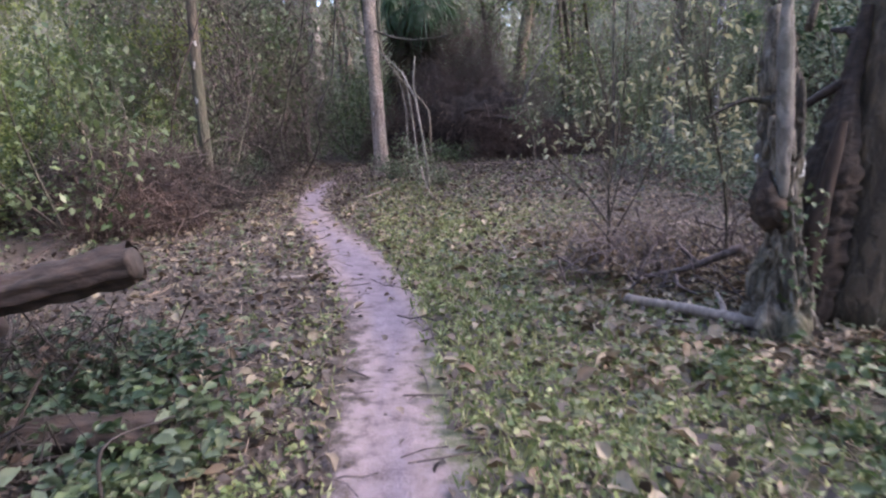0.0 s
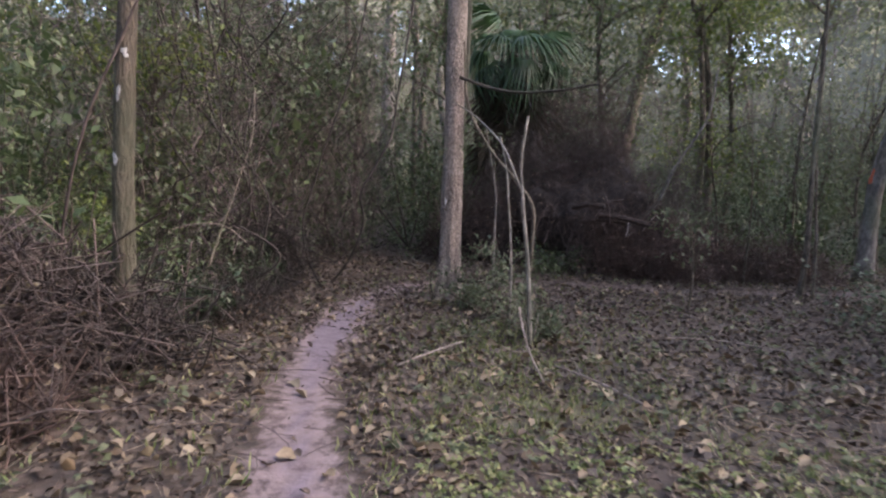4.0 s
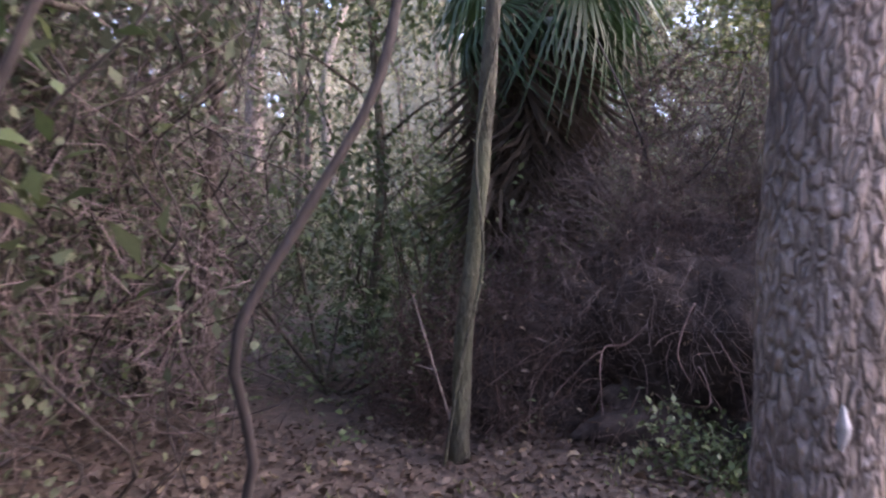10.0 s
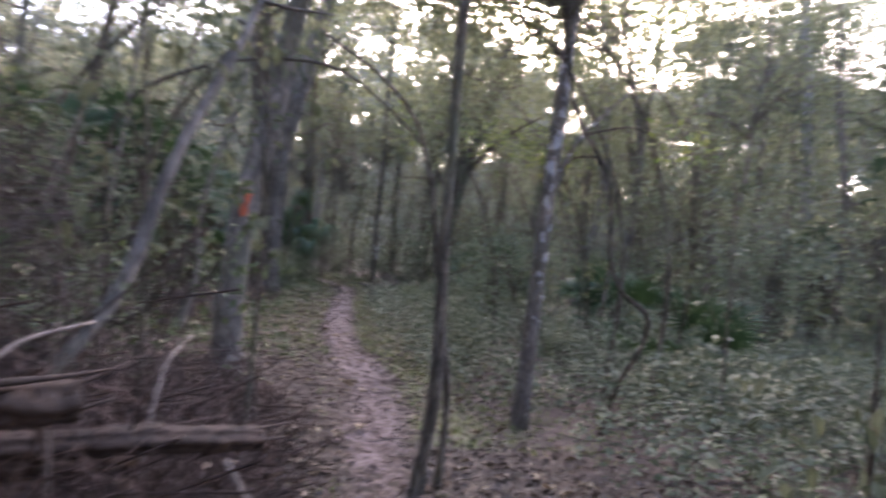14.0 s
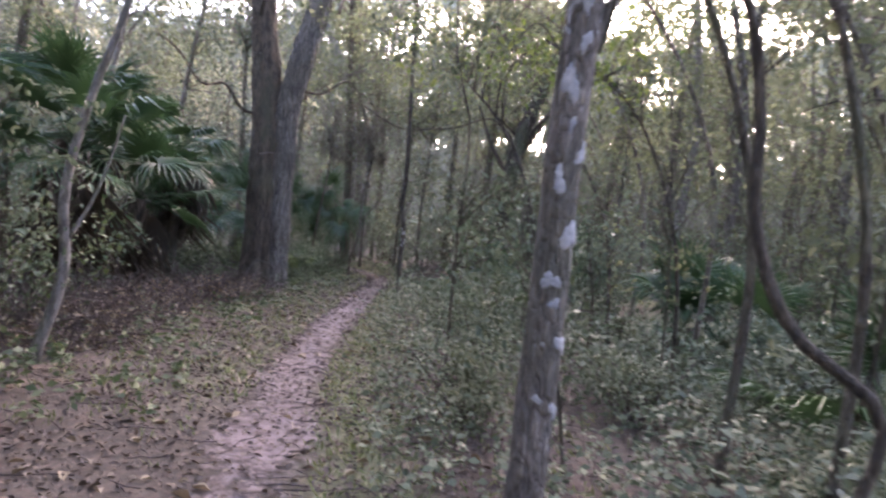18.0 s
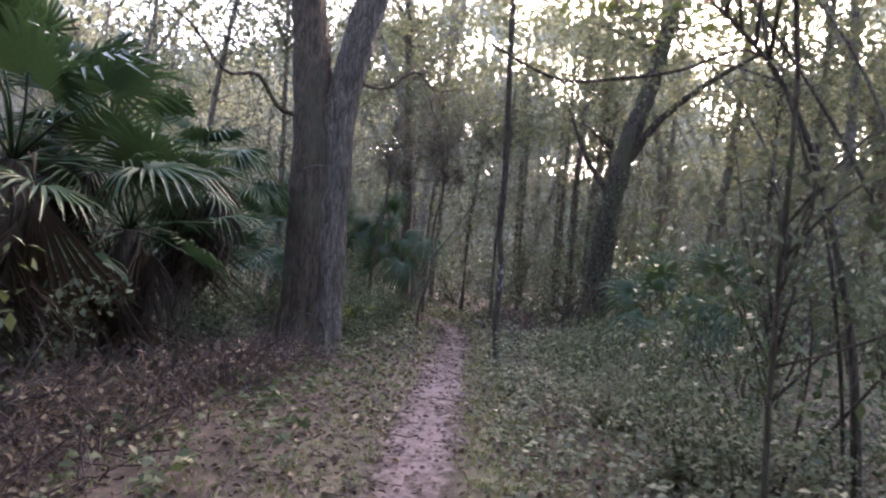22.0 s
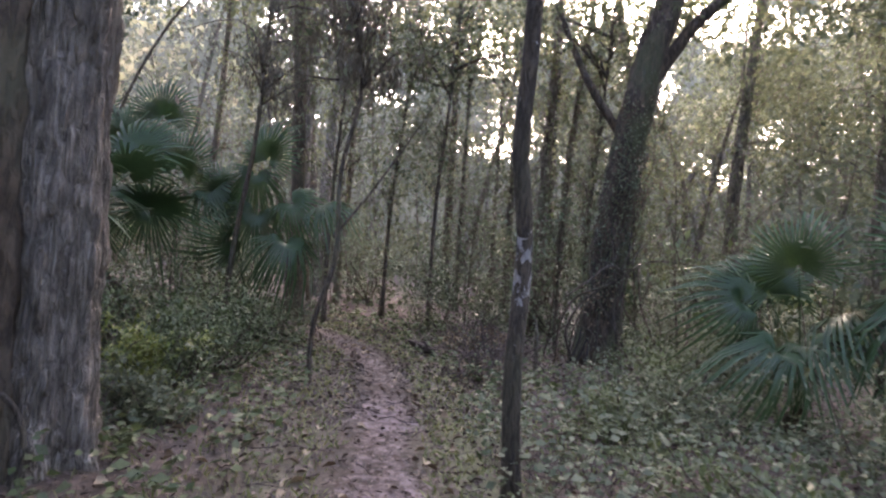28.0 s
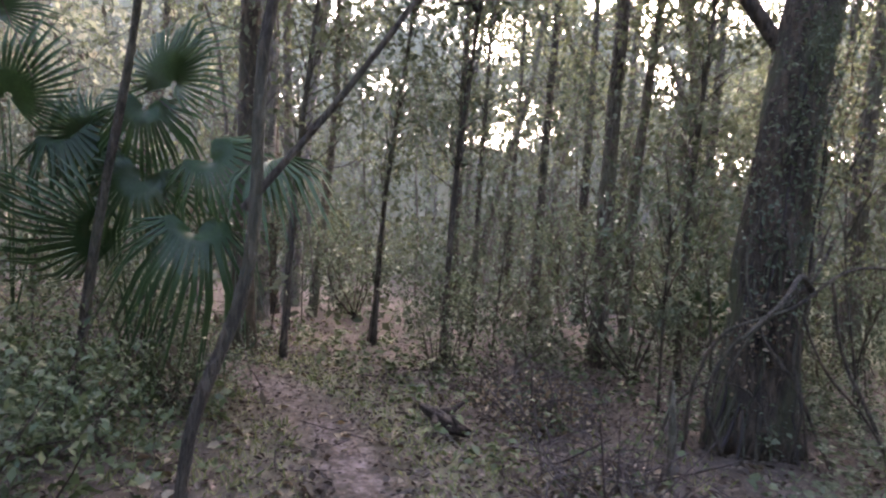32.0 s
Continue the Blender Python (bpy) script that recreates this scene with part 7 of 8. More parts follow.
woody("overhanging_tree", "thin tree with drooping sprays of small leaves", "tree", [([(14.9, 13.3, 0), (14.9, 13.6, 2.2), (14.7, 14.4, 3.6), (14.3, 15.4, 4.8)], 0.035, 0.01)], DARK_BARK, 89,
      [((14.3, 15.3, 4.7), np.array([1.2, 1.1, 0.6]), 34, 20, 0.25, 0.085, 0.5), ((14.8, 14.0, 3.0), np.array([0.8, 0.8, 0.4]), 14, 14, 0.2, 0.08, 0.5)], LEAF_DULL, limbs=8, sides=8, limb_r=0.007)

for k, (x, y, cx, cy, cz) in enumerate(((7.4, 20.6, 8.4, 16.5, 5.7), (7.0, 18.9, 7.4, 15.7, 5.1), (5.2, 18.6, 5.0, 16.9, 5.3), (12.6, 12.4, 12.0, 16.0, 6.3), (16.6, 12.8, 16.2, 15.8, 6.2), (21.6, 12.9, 20.8, 16.6, 6.8), (10.4, 11.2, 9.6, 14.2, 5.6), (24.6, 25.0, 24.4, 21.4, 6.6), (7.6, 12.6, 6.9, 14.3, 4.5), (8.4, 13.0, 7.6, 15.3, 4.9))):
    woody("bough_tree", "slender tree holding leafy boughs over the trail", "tree", [([(x, y, gz(x, y)), (x - 0.05, y, cz * 0.45), ((x + cx) / 2, (y + cy) / 2, cz * 0.9), (cx, cy, cz + 0.2)], 0.042, 0.012)], GREY_BARK, 390 + k,
          [((cx, cy, cz), np.array([2.3, 1.9, 0.9]), 60, 26, 0.3, 0.11, 0.5)], LEAF_CANOPY, "trees over the trail", limbs=8, sides=8, steps=20, limb_r=0.014)

KEEP_CLEAR = [(-1.3, 13.2), (17.95, 21.4), (25.5, 16.4), (6, 14.3), (6, 17.3), (-0.7, 18.4), (0.7, 17.3), (14.9, 22.6), (21.6, 14.8), (24, 23)]

# ---------------------------------------------------------------- far woods, copied
FAR_KINDS = []
gf = np.random.default_rng(77)
# Mostly grey bark instead of dark: far trunks are lightened to suggest haze.
for k, (h, r, mt, lf, sx, cl) in enumerate(((15, 0.17, GREY_BARK, LEAF_CANOPY, 2.6, 34), (17, 0.24, OAK_BARK, LEAF_CANOPY, 3.4, 46), (12, 0.09, GREY_BARK, LEAF_DULL, 1.9, 30),
                                            (13, 0.12, GREY_BARK, LEAF_CANOPY, 2.2, 34), (18, 0.2, PALE_BARK, LEAF_CANOPY, 2.6, 34), (9, 0.06, GREY_BARK, LEAF_DULL, 1.7, 30))):
    bx, by = -60.0 - 9 * k, -60.0
    b0 = gz(bx, by)
    lean = gf.normal(size=2) * 1.3
    pts = [(bx, by, b0), (bx - lean[1] * 0.3, by + lean[0] * 0.3 + 0.15, b0 + h * 0.35), (bx + lean[0], by + lean[1], b0 + h * 0.7), (bx + lean[0] * 1.5, by + lean[1] * 1.3, b0 + h)]
    cen = np.array(pts[2])
    t = woody("forest_tree", "tall slender forest tree with thin leafy crown", "tree", [(pts, r, r * 0.25)], mt, 300 + k,
              [(cen + [0, 0, 0.1 * h], np.array([sx, sx, h * 0.24]), cl + 10, 50, 0.5, 0.17, 0.55), (cen - [0, 0, h * 0.26], np.array([sx * 0.9, sx * 0.9, h * 0.16]), cl // 2, 40, 0.45, 0.13, 0.5)],
              lf, "forest trees", limbs=5, sides=9, moss=30 if k in (0, 2, 5) else 0, limb_r=0.035)
    FAR_KINDS.append(t)

taken = [np.array(p) for p in KEEP_CLEAR]
count = 0
tries = 0
while count < 136 and tries < 6000:
    tries += 1
    x, y = gf.uniform(-30, 68), gf.uniform(-28, 56)
    xy = np.array([[x, y]])
    d = near(WALKED, xy)[0]
    if d < 5.5 or near(trail_line, xy)[0] < 3.2 or (y < 10 and -5 < x < 9):
        continue
    if d > 24 and gf.random() < 0.35:
        continue
    if any(np.hypot(*(xy[0] - q)) < 1.6 for q in taken):
        continue
    if 3 < x < 16 and 4 < y < 14:
        continue
    taken.append(xy[0])
    kind = FAR_KINDS[int(gf.integers(0, 6))]
    m = pose(x, y, gz(x, y) - 0.03, gf.normal() * 4, gf.normal() * 4, gf.uniform(0, 360)) @ Matrix.Scale(gf.uniform(0.75, 1.25), 4)
    if count % 3 == 0 or not (9 < x < 27 and 23.5 < y < 46):
        copy_thing(kind, m)
    count += 1
# a closer stand of tall trees south of the trail
count, tries = 0, 0
while count < 9 and tries < 900:
    tries += 1
    x, y = gf.uniform(21, 34), gf.uniform(3, 12)
    if any(np.hypot(x - q[0], y - q[1]) < 1.5 for q in taken) or near(WALKED, np.array([[x, y]]))[0] < 4.5:
        continue
    taken.append(np.array([x, y]))
    copy_thing(FAR_KINDS[(0, 1, 3, 4)[count % 4]], pose(x, y, gz(x, y) - 0.03, gf.normal() * 2, gf.normal() * 2, gf.uniform(0, 360)) @ Matrix.Scale(gf.uniform(0.9, 1.2), 4))
    count += 1
# the six patterns take places of their own far in the woods
for k, ob in enumerate(FAR_KINDS):
    x, y = 48 + 4.5 * k, 2 + 5.0 * ((k * 7) % 6)
    ob.location = (x, y, gz(x, y) - 0.03)

SHRUB_KINDS = []
for k, (w, h, lf, ll) in enumerate(((0.9, 1.2, LEAF_BANK, 0.07), (1.1, 1.8, LEAF_BANK, 0.075), (1.3, 2.6, LEAF_GREEN, 0.08), (0.8, 0.8, LEAF_BANK, 0.065), (1.2, 2.2, LEAF_DULL, 0.075))):
    SHRUB_KINDS.append(bush("forest_shrub", "leafy green understorey shrub on the forest floor", (-60 - 4 * k, -70), (w, h), 60 + k, lf, 6, 19, ll * 1.5, 0.52, DARK_BARK, clumps=44, cheap=True))
count, tries = 0, 0
while count < 240 and tries < 16000:
    tries += 1
    x, y = gf.uniform(-12, 44), gf.uniform(-4, 36)
    xy = np.array([[x, y]])
    d = near(WALKED, xy)[0]
    if d < 2.9 or d > 17 or near(trail_line, xy)[0] < 1.7 or (12.5 < x < 18.6 and 19.4 < y < 21.9) or (19.0 < x < 25.6 and 20.2 < y < 24.6) or (15 < x < 21.6 and 14.2 < y < 17.6) or (20 < x < 26.2 and 15 < y < 18.6):
        continue
    if any(np.hypot(*(xy[0] - q)) < 0.8 for q in taken):
        continue
    pick = int(gf.integers(0, 5))
    if 3 < x < 17 and 3 < y < 14.2:
        pick = 3
    if x < 1:
        pick = 2
    if (y < 13.8 and -3.6 < x < 5) or (y < 18.2 and -4 < x < 5.5 and d < 4.5) or (y < 7 and x < 8):
        continue
    taken.append(xy[0])
    copy_thing(SHRUB_KINDS[pick], pose(x, y, gz(x, y) - 0.02, 0, 0, gf.uniform(0, 360)) @ Matrix.Scale(gf.uniform(0.7, 1.3), 4))
    count += 1
for k, ob in enumerate(SHRUB_KINDS):
    x, y = -12 + 1.5 * k, 26 + 2 * (k % 2)
    ob.location = (x, y, gz(x, y) - 0.02)

# thin saplings with open sprays of leaves, between the shrubs
SPRAY_KINDS = []
for k, (h, w, lf) in enumerate(((2.4, 0.8, LEAF_BANK), (3.2, 0.95, LEAF_DULL), (2.8, 0.9, LEAF_BANK), (4.2, 1.1, LEAF_CANOPY))):
    bx, by = -60.0 - 5 * k, -80.0
    b0 = gz(bx, by)
    SPRAY_KINDS.append(woody("spray_sapling", "thin dark sapling with open sprays of small leaves", "sapling",
                             [([(bx, by, b0), (bx + 0.05, by, b0 + h * 0.4), (bx - 0.06, by + 0.1, b0 + h * 0.75), (bx, by + 0.2, b0 + h)], 0.018, 0.005)], DARK_BARK, 360 + k,
                             [((bx, by + 0.1, b0 + h * 0.75), np.array([w, w, h * 0.25]), 34, 16, 0.2, 0.085, 0.5), ((bx, by, b0 + h * 0.42), np.array([w * 0.8, w * 0.8, h * 0.15]), 16, 12, 0.18, 0.08, 0.5)], lf, "spray saplings", limbs=5, sides=6, limb_r=0.006))
count, tries = 0, 0
while count < 84 and tries < 9000:
    tries += 1
    x, y = gf.uniform(4, 42), gf.uniform(4, 30)
    xy = np.array([[x, y]])
    d = near(WALKED, xy)[0]
    if d < 2.3 or d > 13 or near(trail_line, xy)[0] < 1.5 or (10.5 < x < 18.8 and 19.0 < y < 22.2) or (19.0 < x < 25.6 and 20.2 < y < 24.6) or (14 < x < 21.8 and 13.8 < y < 17.8) or (20 < x < 26.2 and 15 < y < 18.6) or any(np.hypot(*(xy[0] - q)) < 0.7 for q in taken):
        continue
    taken.append(xy[0])
    copy_thing(SPRAY_KINDS[int(gf.integers(0, 4))], pose(x, y, gz(x, y) - 0.02, gf.normal() * 5, gf.normal() * 5, gf.uniform(0, 360)) @ Matrix.Scale(gf.uniform(0.75, 1.25), 4))
    count += 1
for k, ob in enumerate(SPRAY_KINDS):
    x, y = 30 + 2.5 * k, 23 + 1.5 * (k % 2)
    ob.location = (x, y, gz(x, y) - 0.02)

# the tree line that closes the view, more than fifty metres off
def tree_line(radius, low, high, dense, seed, tone):
    """A ring of distant wood, faintly glowing in place of haze, lacy with gaps between its leaves and thinner towards
    its top.
    """
    a = np.linspace(0, 2 * np.pi, 361)[:-1]
    rows = []
    top = low + (high - low) * (0.55 * vnoise(np.c_[np.cos(a) * 8, np.sin(a) * 8, 0 * a], seed) + 0.45 * vnoise(np.c_[np.cos(a) * 30, np.sin(a) * 30, 0 * a], seed + 1))
    for way, wide, dip in ((0.74, 0.2, 0.28), (-0.08, 0.13, 0.12)):
        top = top * (1 - dip * np.exp(-(((a - way + np.pi) % (2 * np.pi) - np.pi) / wide) ** 2))
    for s in np.linspace(0, 1, 15):
        r = radius + 3 * (vnoise(np.c_[np.cos(a) * 20, np.sin(a) * 20, 0 * a + s * 6], seed + 2) - 0.5)
        rows.append(np.c_[9 + np.cos(a) * r, 11 + np.sin(a) * r * 0.95, -0.6 + (top + 0.6) * s])
    v = np.concatenate(rows)
    i, j = np.meshgrid(np.arange(14), np.arange(360), indexing="ij")
    k = (j + 1) % 360
    f = np.stack([i * 360 + j, i * 360 + k, (i + 1) * 360 + k, (i + 1) * 360 + j], -1).reshape(-1, 4)
    m, nt, bs = shader("tree_line")
    n1 = node(nt, "TexNoise", Vector=place_of(nt, (0.7, 0.7, 0.55), False), Scale=1.0, Detail=9.0, Roughness=0.72)
    n2 = node(nt, "TexNoise", Vector=place_of(nt, (1.3, 1.3, 0.03), False), Scale=1.0, Detail=2.0)
    n3 = node(nt, "TexNoise", Vector=place_of(nt, (0.12, 0.12, 0.16), False), Scale=1.0, Detail=3.0)
    n4 = node(nt, "TexNoise", Vector=place_of(nt, (2.2, 2.2, 2.0), False), Scale=1.0, Detail=6.0, Roughness=0.7)
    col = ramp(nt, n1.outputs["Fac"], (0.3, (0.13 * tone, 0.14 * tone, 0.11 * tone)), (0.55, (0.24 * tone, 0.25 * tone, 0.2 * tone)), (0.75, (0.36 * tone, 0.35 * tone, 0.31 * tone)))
    col = blend(nt, 0.5, col, ramp(nt, n2.outputs["Fac"], (0.36, (0.5, 0.47, 0.46)), (0.44, (1, 1, 1))), "MULTIPLY")
    nt.links.new(col, bs.inputs["Base Color"])
    bs.inputs["Roughness"].default_value = 1.0
    # Weak emission of its own colour stands in for distance haze.
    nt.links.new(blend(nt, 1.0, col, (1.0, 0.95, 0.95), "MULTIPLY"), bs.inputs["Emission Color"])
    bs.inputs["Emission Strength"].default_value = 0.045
    height = node(nt, "SeparateXYZ", Vector=place_of(nt, (1, 1, 1), False)).outputs[2]
    lace = maths(nt, "ADD", maths(nt, "MULTIPLY", n4.outputs["Fac"], 1.3), maths(nt, "MULTIPLY", n3.outputs["Fac"], 1.8))
    rise = node(nt, "Attribute")
    rise.attribute_name = "rise"
    frayed = maths(nt, "MULTIPLY", ramp(nt, rise.outputs["Fac"], (0.72, (0, 0, 0)), (1.0, (1, 1, 1))), 0.3)
    rising = ramp(nt, maths(nt, "MULTIPLY", height, 1 / high), (0.1, (0, 0, 0)), (0.34, (1, 1, 1)))
    gap = maths(nt, "SUBTRACT", maths(nt, "ADD", maths(nt, "ADD", lace, frayed), maths(nt, "MULTIPLY", rising, 0.5)), dense + 0.9)
    trunks = ramp(nt, n2.outputs["Fac"], (0.36, (0, 0, 0)), (0.38, (1, 1, 1)))
    hole = maths(nt, "MULTIPLY", ramp(nt, gap, (0.0, (0, 0, 0)), (0.04, (1, 1, 1))), trunks)
    clear = node(nt, "BsdfTransparent")
    mix = node(nt, "MixShader")
    nt.links.new(hole, mix.inputs[0])
    nt.links.new(bs.outputs[0], mix.inputs[1])
    nt.links.new(clear.outputs[0], mix.inputs[2])
    nt.links.new(mix.outputs[0], nt.nodes["Material Output"].inputs[0])
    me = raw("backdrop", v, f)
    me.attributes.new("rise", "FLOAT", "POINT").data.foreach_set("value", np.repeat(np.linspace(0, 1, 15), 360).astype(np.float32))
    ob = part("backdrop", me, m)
    tagged(ob, "grey green tree line with haze put in as a faint glow", "backdrop", kind="structure")


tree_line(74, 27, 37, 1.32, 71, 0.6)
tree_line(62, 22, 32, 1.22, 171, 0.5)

# far woods all round, past the trees that can be told apart
# Boxes kept free of canopy, to let skylight in and show sky.
OPEN_SKY = ((5.0, 16.5, -2.0, 11.8), (-14.0, -5.0, 4.0, 13.5), (9.0, 25.0, 23.5, 42.0), (31.0, 50.0, 13.0, 17.0))


def far_woods(n, near_d, far_d, low, high, size, leaf, seed, label, power=1.3, cut=0.4, tilt=0.1, per=20, spray=0.4, roof=False):
    """Foliage past the trees that can be told apart, in loose sprays along unseen twigs; roof: left out over the open places."""
    g = np.random.default_rng(seed)
    m = n // per
    p = g.uniform((-30, -36), (66, 60), (m * 14, 2))
    if low < 7:
        p = p[~((p[:, 1] < 2) & (p[:, 0] < 4)) & ~((p[:, 1] < 6) & (p[:, 0] < -8)) & ~((p[:, 1] < 11) & (p[:, 0] < 9) & (near_d < 8))]
    if roof:
        for x0, x1, y0, y1 in OPEN_SKY:
            p = p[~((p[:, 0] > x0) & (p[:, 0] < x1) & (p[:, 1] > y0) & (p[:, 1] < y1))]
    d = near(WALKED[::2], p)
    p = p[(d > near_d) & (d < far_d)]
    h = low + (high - low) * g.random(len(p)) ** power
    lump = vnoise(np.c_[p * 0.13, h * 0.2], seed) * 0.6 + vnoise(np.c_[p * 0.5, h * 0.6], seed + 1) * 0.4
    keep = lump > cut
    p, h = p[keep][:m], h[keep][:m]
    c = np.c_[p, ground_z(p[:, 0], p[:, 1]) + h]
    wide = spray * g.uniform(0.5, 1.7, len(c))
    twig = unit(g.normal(size=(len(c), 3)) * [1, 1, 0.35]) * wide[:, None]
    k = np.repeat(np.arange(len(c)), per)
    k = k[g.random(len(k)) < 0.4 + 0.6 * g.random(len(c))[k]]
    pos = c[k] + twig[k] * g.uniform(-1.2, 1.2, (len(k), 1)) + g.normal(size=(len(k), 3)) * wide[k][:, None] * [0.42, 0.42, 0.22]
    pos[:, 2] = np.maximum(pos[:, 2], ground_z(pos[:, 0], pos[:, 1]) + 0.04)
    ln = size * g.uniform(0.55, 1.5, len(k))
    ob = part("far_woods", cards(pos, spread(len(k), g) - [0, 0, 0.25], spread(len(k), g) + [0, 0, tilt], ln, ln * 0.6), leaf)
    tagged(ob, label, "woods", kind="stuff")


far_woods(60000, 12, 30, 0.05, 2.8, 0.19, LEAF_SHADE, 501, "dense green undergrowth far in the woods", 1.0, 0.2, 0.2, 20, 0.45)
far_woods(230000, 10, 27, 4.2, 15, 0.125, LEAF_CANOPY, 502, "pale leafy canopy far in the woods", 1.1, 0.56, 0.3, 26, 0.42, True)
far_woods(60000, 8.5, 24, 1.0, 5.0, 0.11, LEAF_SHADE, 503, "grey green foliage between far trunks", 1.0, 0.5, 0.3, 22, 0.35)
far_woods(62000, 6.5, 15, 4.2, 9, 0.1, LEAF_CANOPY, 506, "leafy sprays of the middle canopy", 1.0, 0.52, 0.3, 24, 0.36, True)
far_woods(72000, 0, 8, 5.2, 10, 0.11, LEAF_CANOPY, 507, "leafy boughs closing over the trail", 1.0, 0.45, 0.5, 26, 0.36, True)
# Roof layer, mostly above the view, added to block skylight from the floor.
far_woods(100000, 0, 14, 7.0, 13, 0.18, LEAF_CANOPY, 505, "mostly unseen leafy roof added overhead to shade the floor", 1.0, 0.42, 1.2, 20, 0.5, True)
far_woods(120000, 22, 50, 6, 26, 0.32, LEAF_HAZE, 504, "foliage of distant trees, paled for haze", 1.0, 0.58, 0.1, 18, 0.9, True)
far_woods(60000, 24, 48, 0.2, 7.0, 0.3, LEAF_SHADE, 508, "hazy undergrowth below distant trees", 1.2, 0.25, 0.3, 18, 0.9)

# thin trunks and bare stems that stand in their hundreds between the trees
gk = np.random.default_rng(909)
p = gk.uniform((-26, -30), (64, 54), (9000, 2))
d = near(WALKED[::2], p)
p = p[(d > 11) & (d < 44) & ~((p[:, 1] < 3) & (p[:, 0] < 5)) & (near(trail_line, p) > 2.5)][:300]
n = len(p)
h = gk.uniform(6, 16, n)
s = np.linspace(0, 1, 7)[None, :, None]
foot = np.c_[p, ground_z(p[:, 0], p[:, 1]) - 0.05]
rise = np.c_[gk.normal(size=(n, 2)) * 0.15 * h[:, None], h]
sway = np.cumsum(gk.normal(size=(n, 7, 3)) * [0.24, 0.24, 0], axis=1) * s
line = foot[:, None] + rise[:, None] * s + sway
rad = (0.025 + 0.15 * gk.random(n) ** 2)[:, None] * np.linspace(1.1, 0.45, 7)[None]
ob = part("far_trunks", tubes(line, rad, 6), GREY_BARK)
tagged(ob, "crowd of thin grey trunks deep in the woods", "woods", kind="stuff")

p = gk.uniform((-20, -14), (44, 42), (60000, 2))
d = near(WALKED[::2], p)
p = p[(d > 6.5) & (d < 22) & ~((p[:, 1] < 8) & (p[:, 0] < 6)) & (vnoise(np.c_[p * 0.25, 0 * d], 41) > 0.42)][:7500]
n = len(p)
z0 = ground_z(p[:, 0], p[:, 1]) + gk.random(n) ** 1.4 * 5.5
way = unit(gk.normal(size=(n, 3)) * [0.6, 0.6, 0.5] + [0, 0, 0.7]) * gk.uniform(0.5, 1.5, n)[:, None]
line = np.c_[p, z0][:, None] + way[:, None] * np.linspace(0, 1, 4)[None, :, None] + np.cumsum(gk.normal(size=(n, 4, 3)) * 0.07, axis=1)
ob = part("bare_twigs", tubes(line, np.tile([0.007, 0.006, 0.005, 0.003], (n, 1)), 3), TWIG_WOOD)
tagged(ob, "bare grey twigs and dead stems of the understorey", "woods", kind="stuff")
p = np.repeat(line[:, 1:].reshape(-1, 3), 1, axis=0)
p = p[gk.random(len(p)) < 0.5] + gk.normal(size=(1, 3)) * 0.02
ob = part("dry_foliage_far", cards(p, np.c_[gk.normal(size=(len(p), 2)) * 0.6, -np.ones(len(p))], spread(len(p), gk), gk.uniform(0.08, 0.2, len(p)), 0.06), LEAF_MOSS)
tagged(ob, "withered grey brown leaves hanging on bare twigs", "woods", kind="stuff")

# ---------------------------------------------------------------- ground cover that nobody could count
gs = np.random.default_rng(123)


def scatter(n, width, seed=0):
    """Places beside the trail, denser near it."""
    g = np.random.default_rng(seed)
    k = g.integers(0, len(trail_line), n)
    off = g.normal(size=(n, 2)) * width
    p = trail_line[k] + off
    return p[(p[:, 0] > -11) & (p[:, 0] < 38) & (p[:, 1] > -6) & (p[:, 1] < 34)]


p = np.concatenate([scatter(52000, 1.6, seed=1), scatter(44000, 3.6, seed=2)])
dt = near(trail_line, p)
bare_zone = (dt < 0.3) & (p[:, 1] < 11.5) & (p[:, 0] < 2)
keep = ~((p[:, 0] > 5.5) & (p[:, 1] < 13.9)) & ~(bare_zone & (gs.random(len(p)) < 0.9)) & ~((dt < 0.3) & (p[:, 0] < 1) & (gs.random(len(p)) < 0.3))
p = p[keep]
zz = ground_z(p[:, 0], p[:, 1]) + gs.uniform(0.0, 0.03, len(p))
way = np.c_[gs.normal(size=(len(p), 2)), gs.normal(size=len(p)) * 0.35]
face = np.c_[gs.normal(size=(len(p), 2)) * 0.35, np.ones(len(p))]
ln = gs.uniform(0.025, 0.08, len(p))
wd = ln * gs.uniform(0.4, 0.75, len(p))
trodden = (near(trail_line, p) < 0.3 + 0.12 * gs.normal(size=len(p))) & (p[:, 0] > 0.5)
ob = part("trail_litter", leaves(np.c_[p, zz][trodden], way[trodden] * [1, 1, 0.4], face[trodden], ln[trodden] * 0.8, wd[trodden] * 0.9, 0.1, 0.1), LEAF_TRAIL)
tagged(ob, "pinkish brown trodden leaves on the trail", "leaf litter", kind="stuff")
litter = part("leaf_litter", leaves(np.c_[p, zz][~trodden], way[~trodden], face[~trodden], ln[~trodden], wd[~trodden], 0.2, 0.2), LEAF_LITTER)
tagged(litter, "dry brown fallen leaves covering the forest floor", "leaf litter", kind="stuff")

# grass and small green plants on the verges
p = np.concatenate([scatter(60000, 1.3, seed=3), scatter(24000, 2.6, seed=4)])
dt = near(trail_line, p)
vg = east_green(p[:, 0], p[:, 1]) * (p[:, 1] < 11.8) * (vnoise(np.c_[p * 0.9, 0 * dt], 8) > 0.3) + (p[:, 0] > 5) * 0.3 * south_side(p[:, 0], p[:, 1]) * (dt > 0.35) + (p[:, 0] < 4) * 0.06
keep = (gs.random(len(p)) < vg) & (dt > 0.26)
p = p[keep]
blades = np.repeat(p, 4, axis=0) + gs.normal(size=(len(p) * 4, 2)) * 0.04
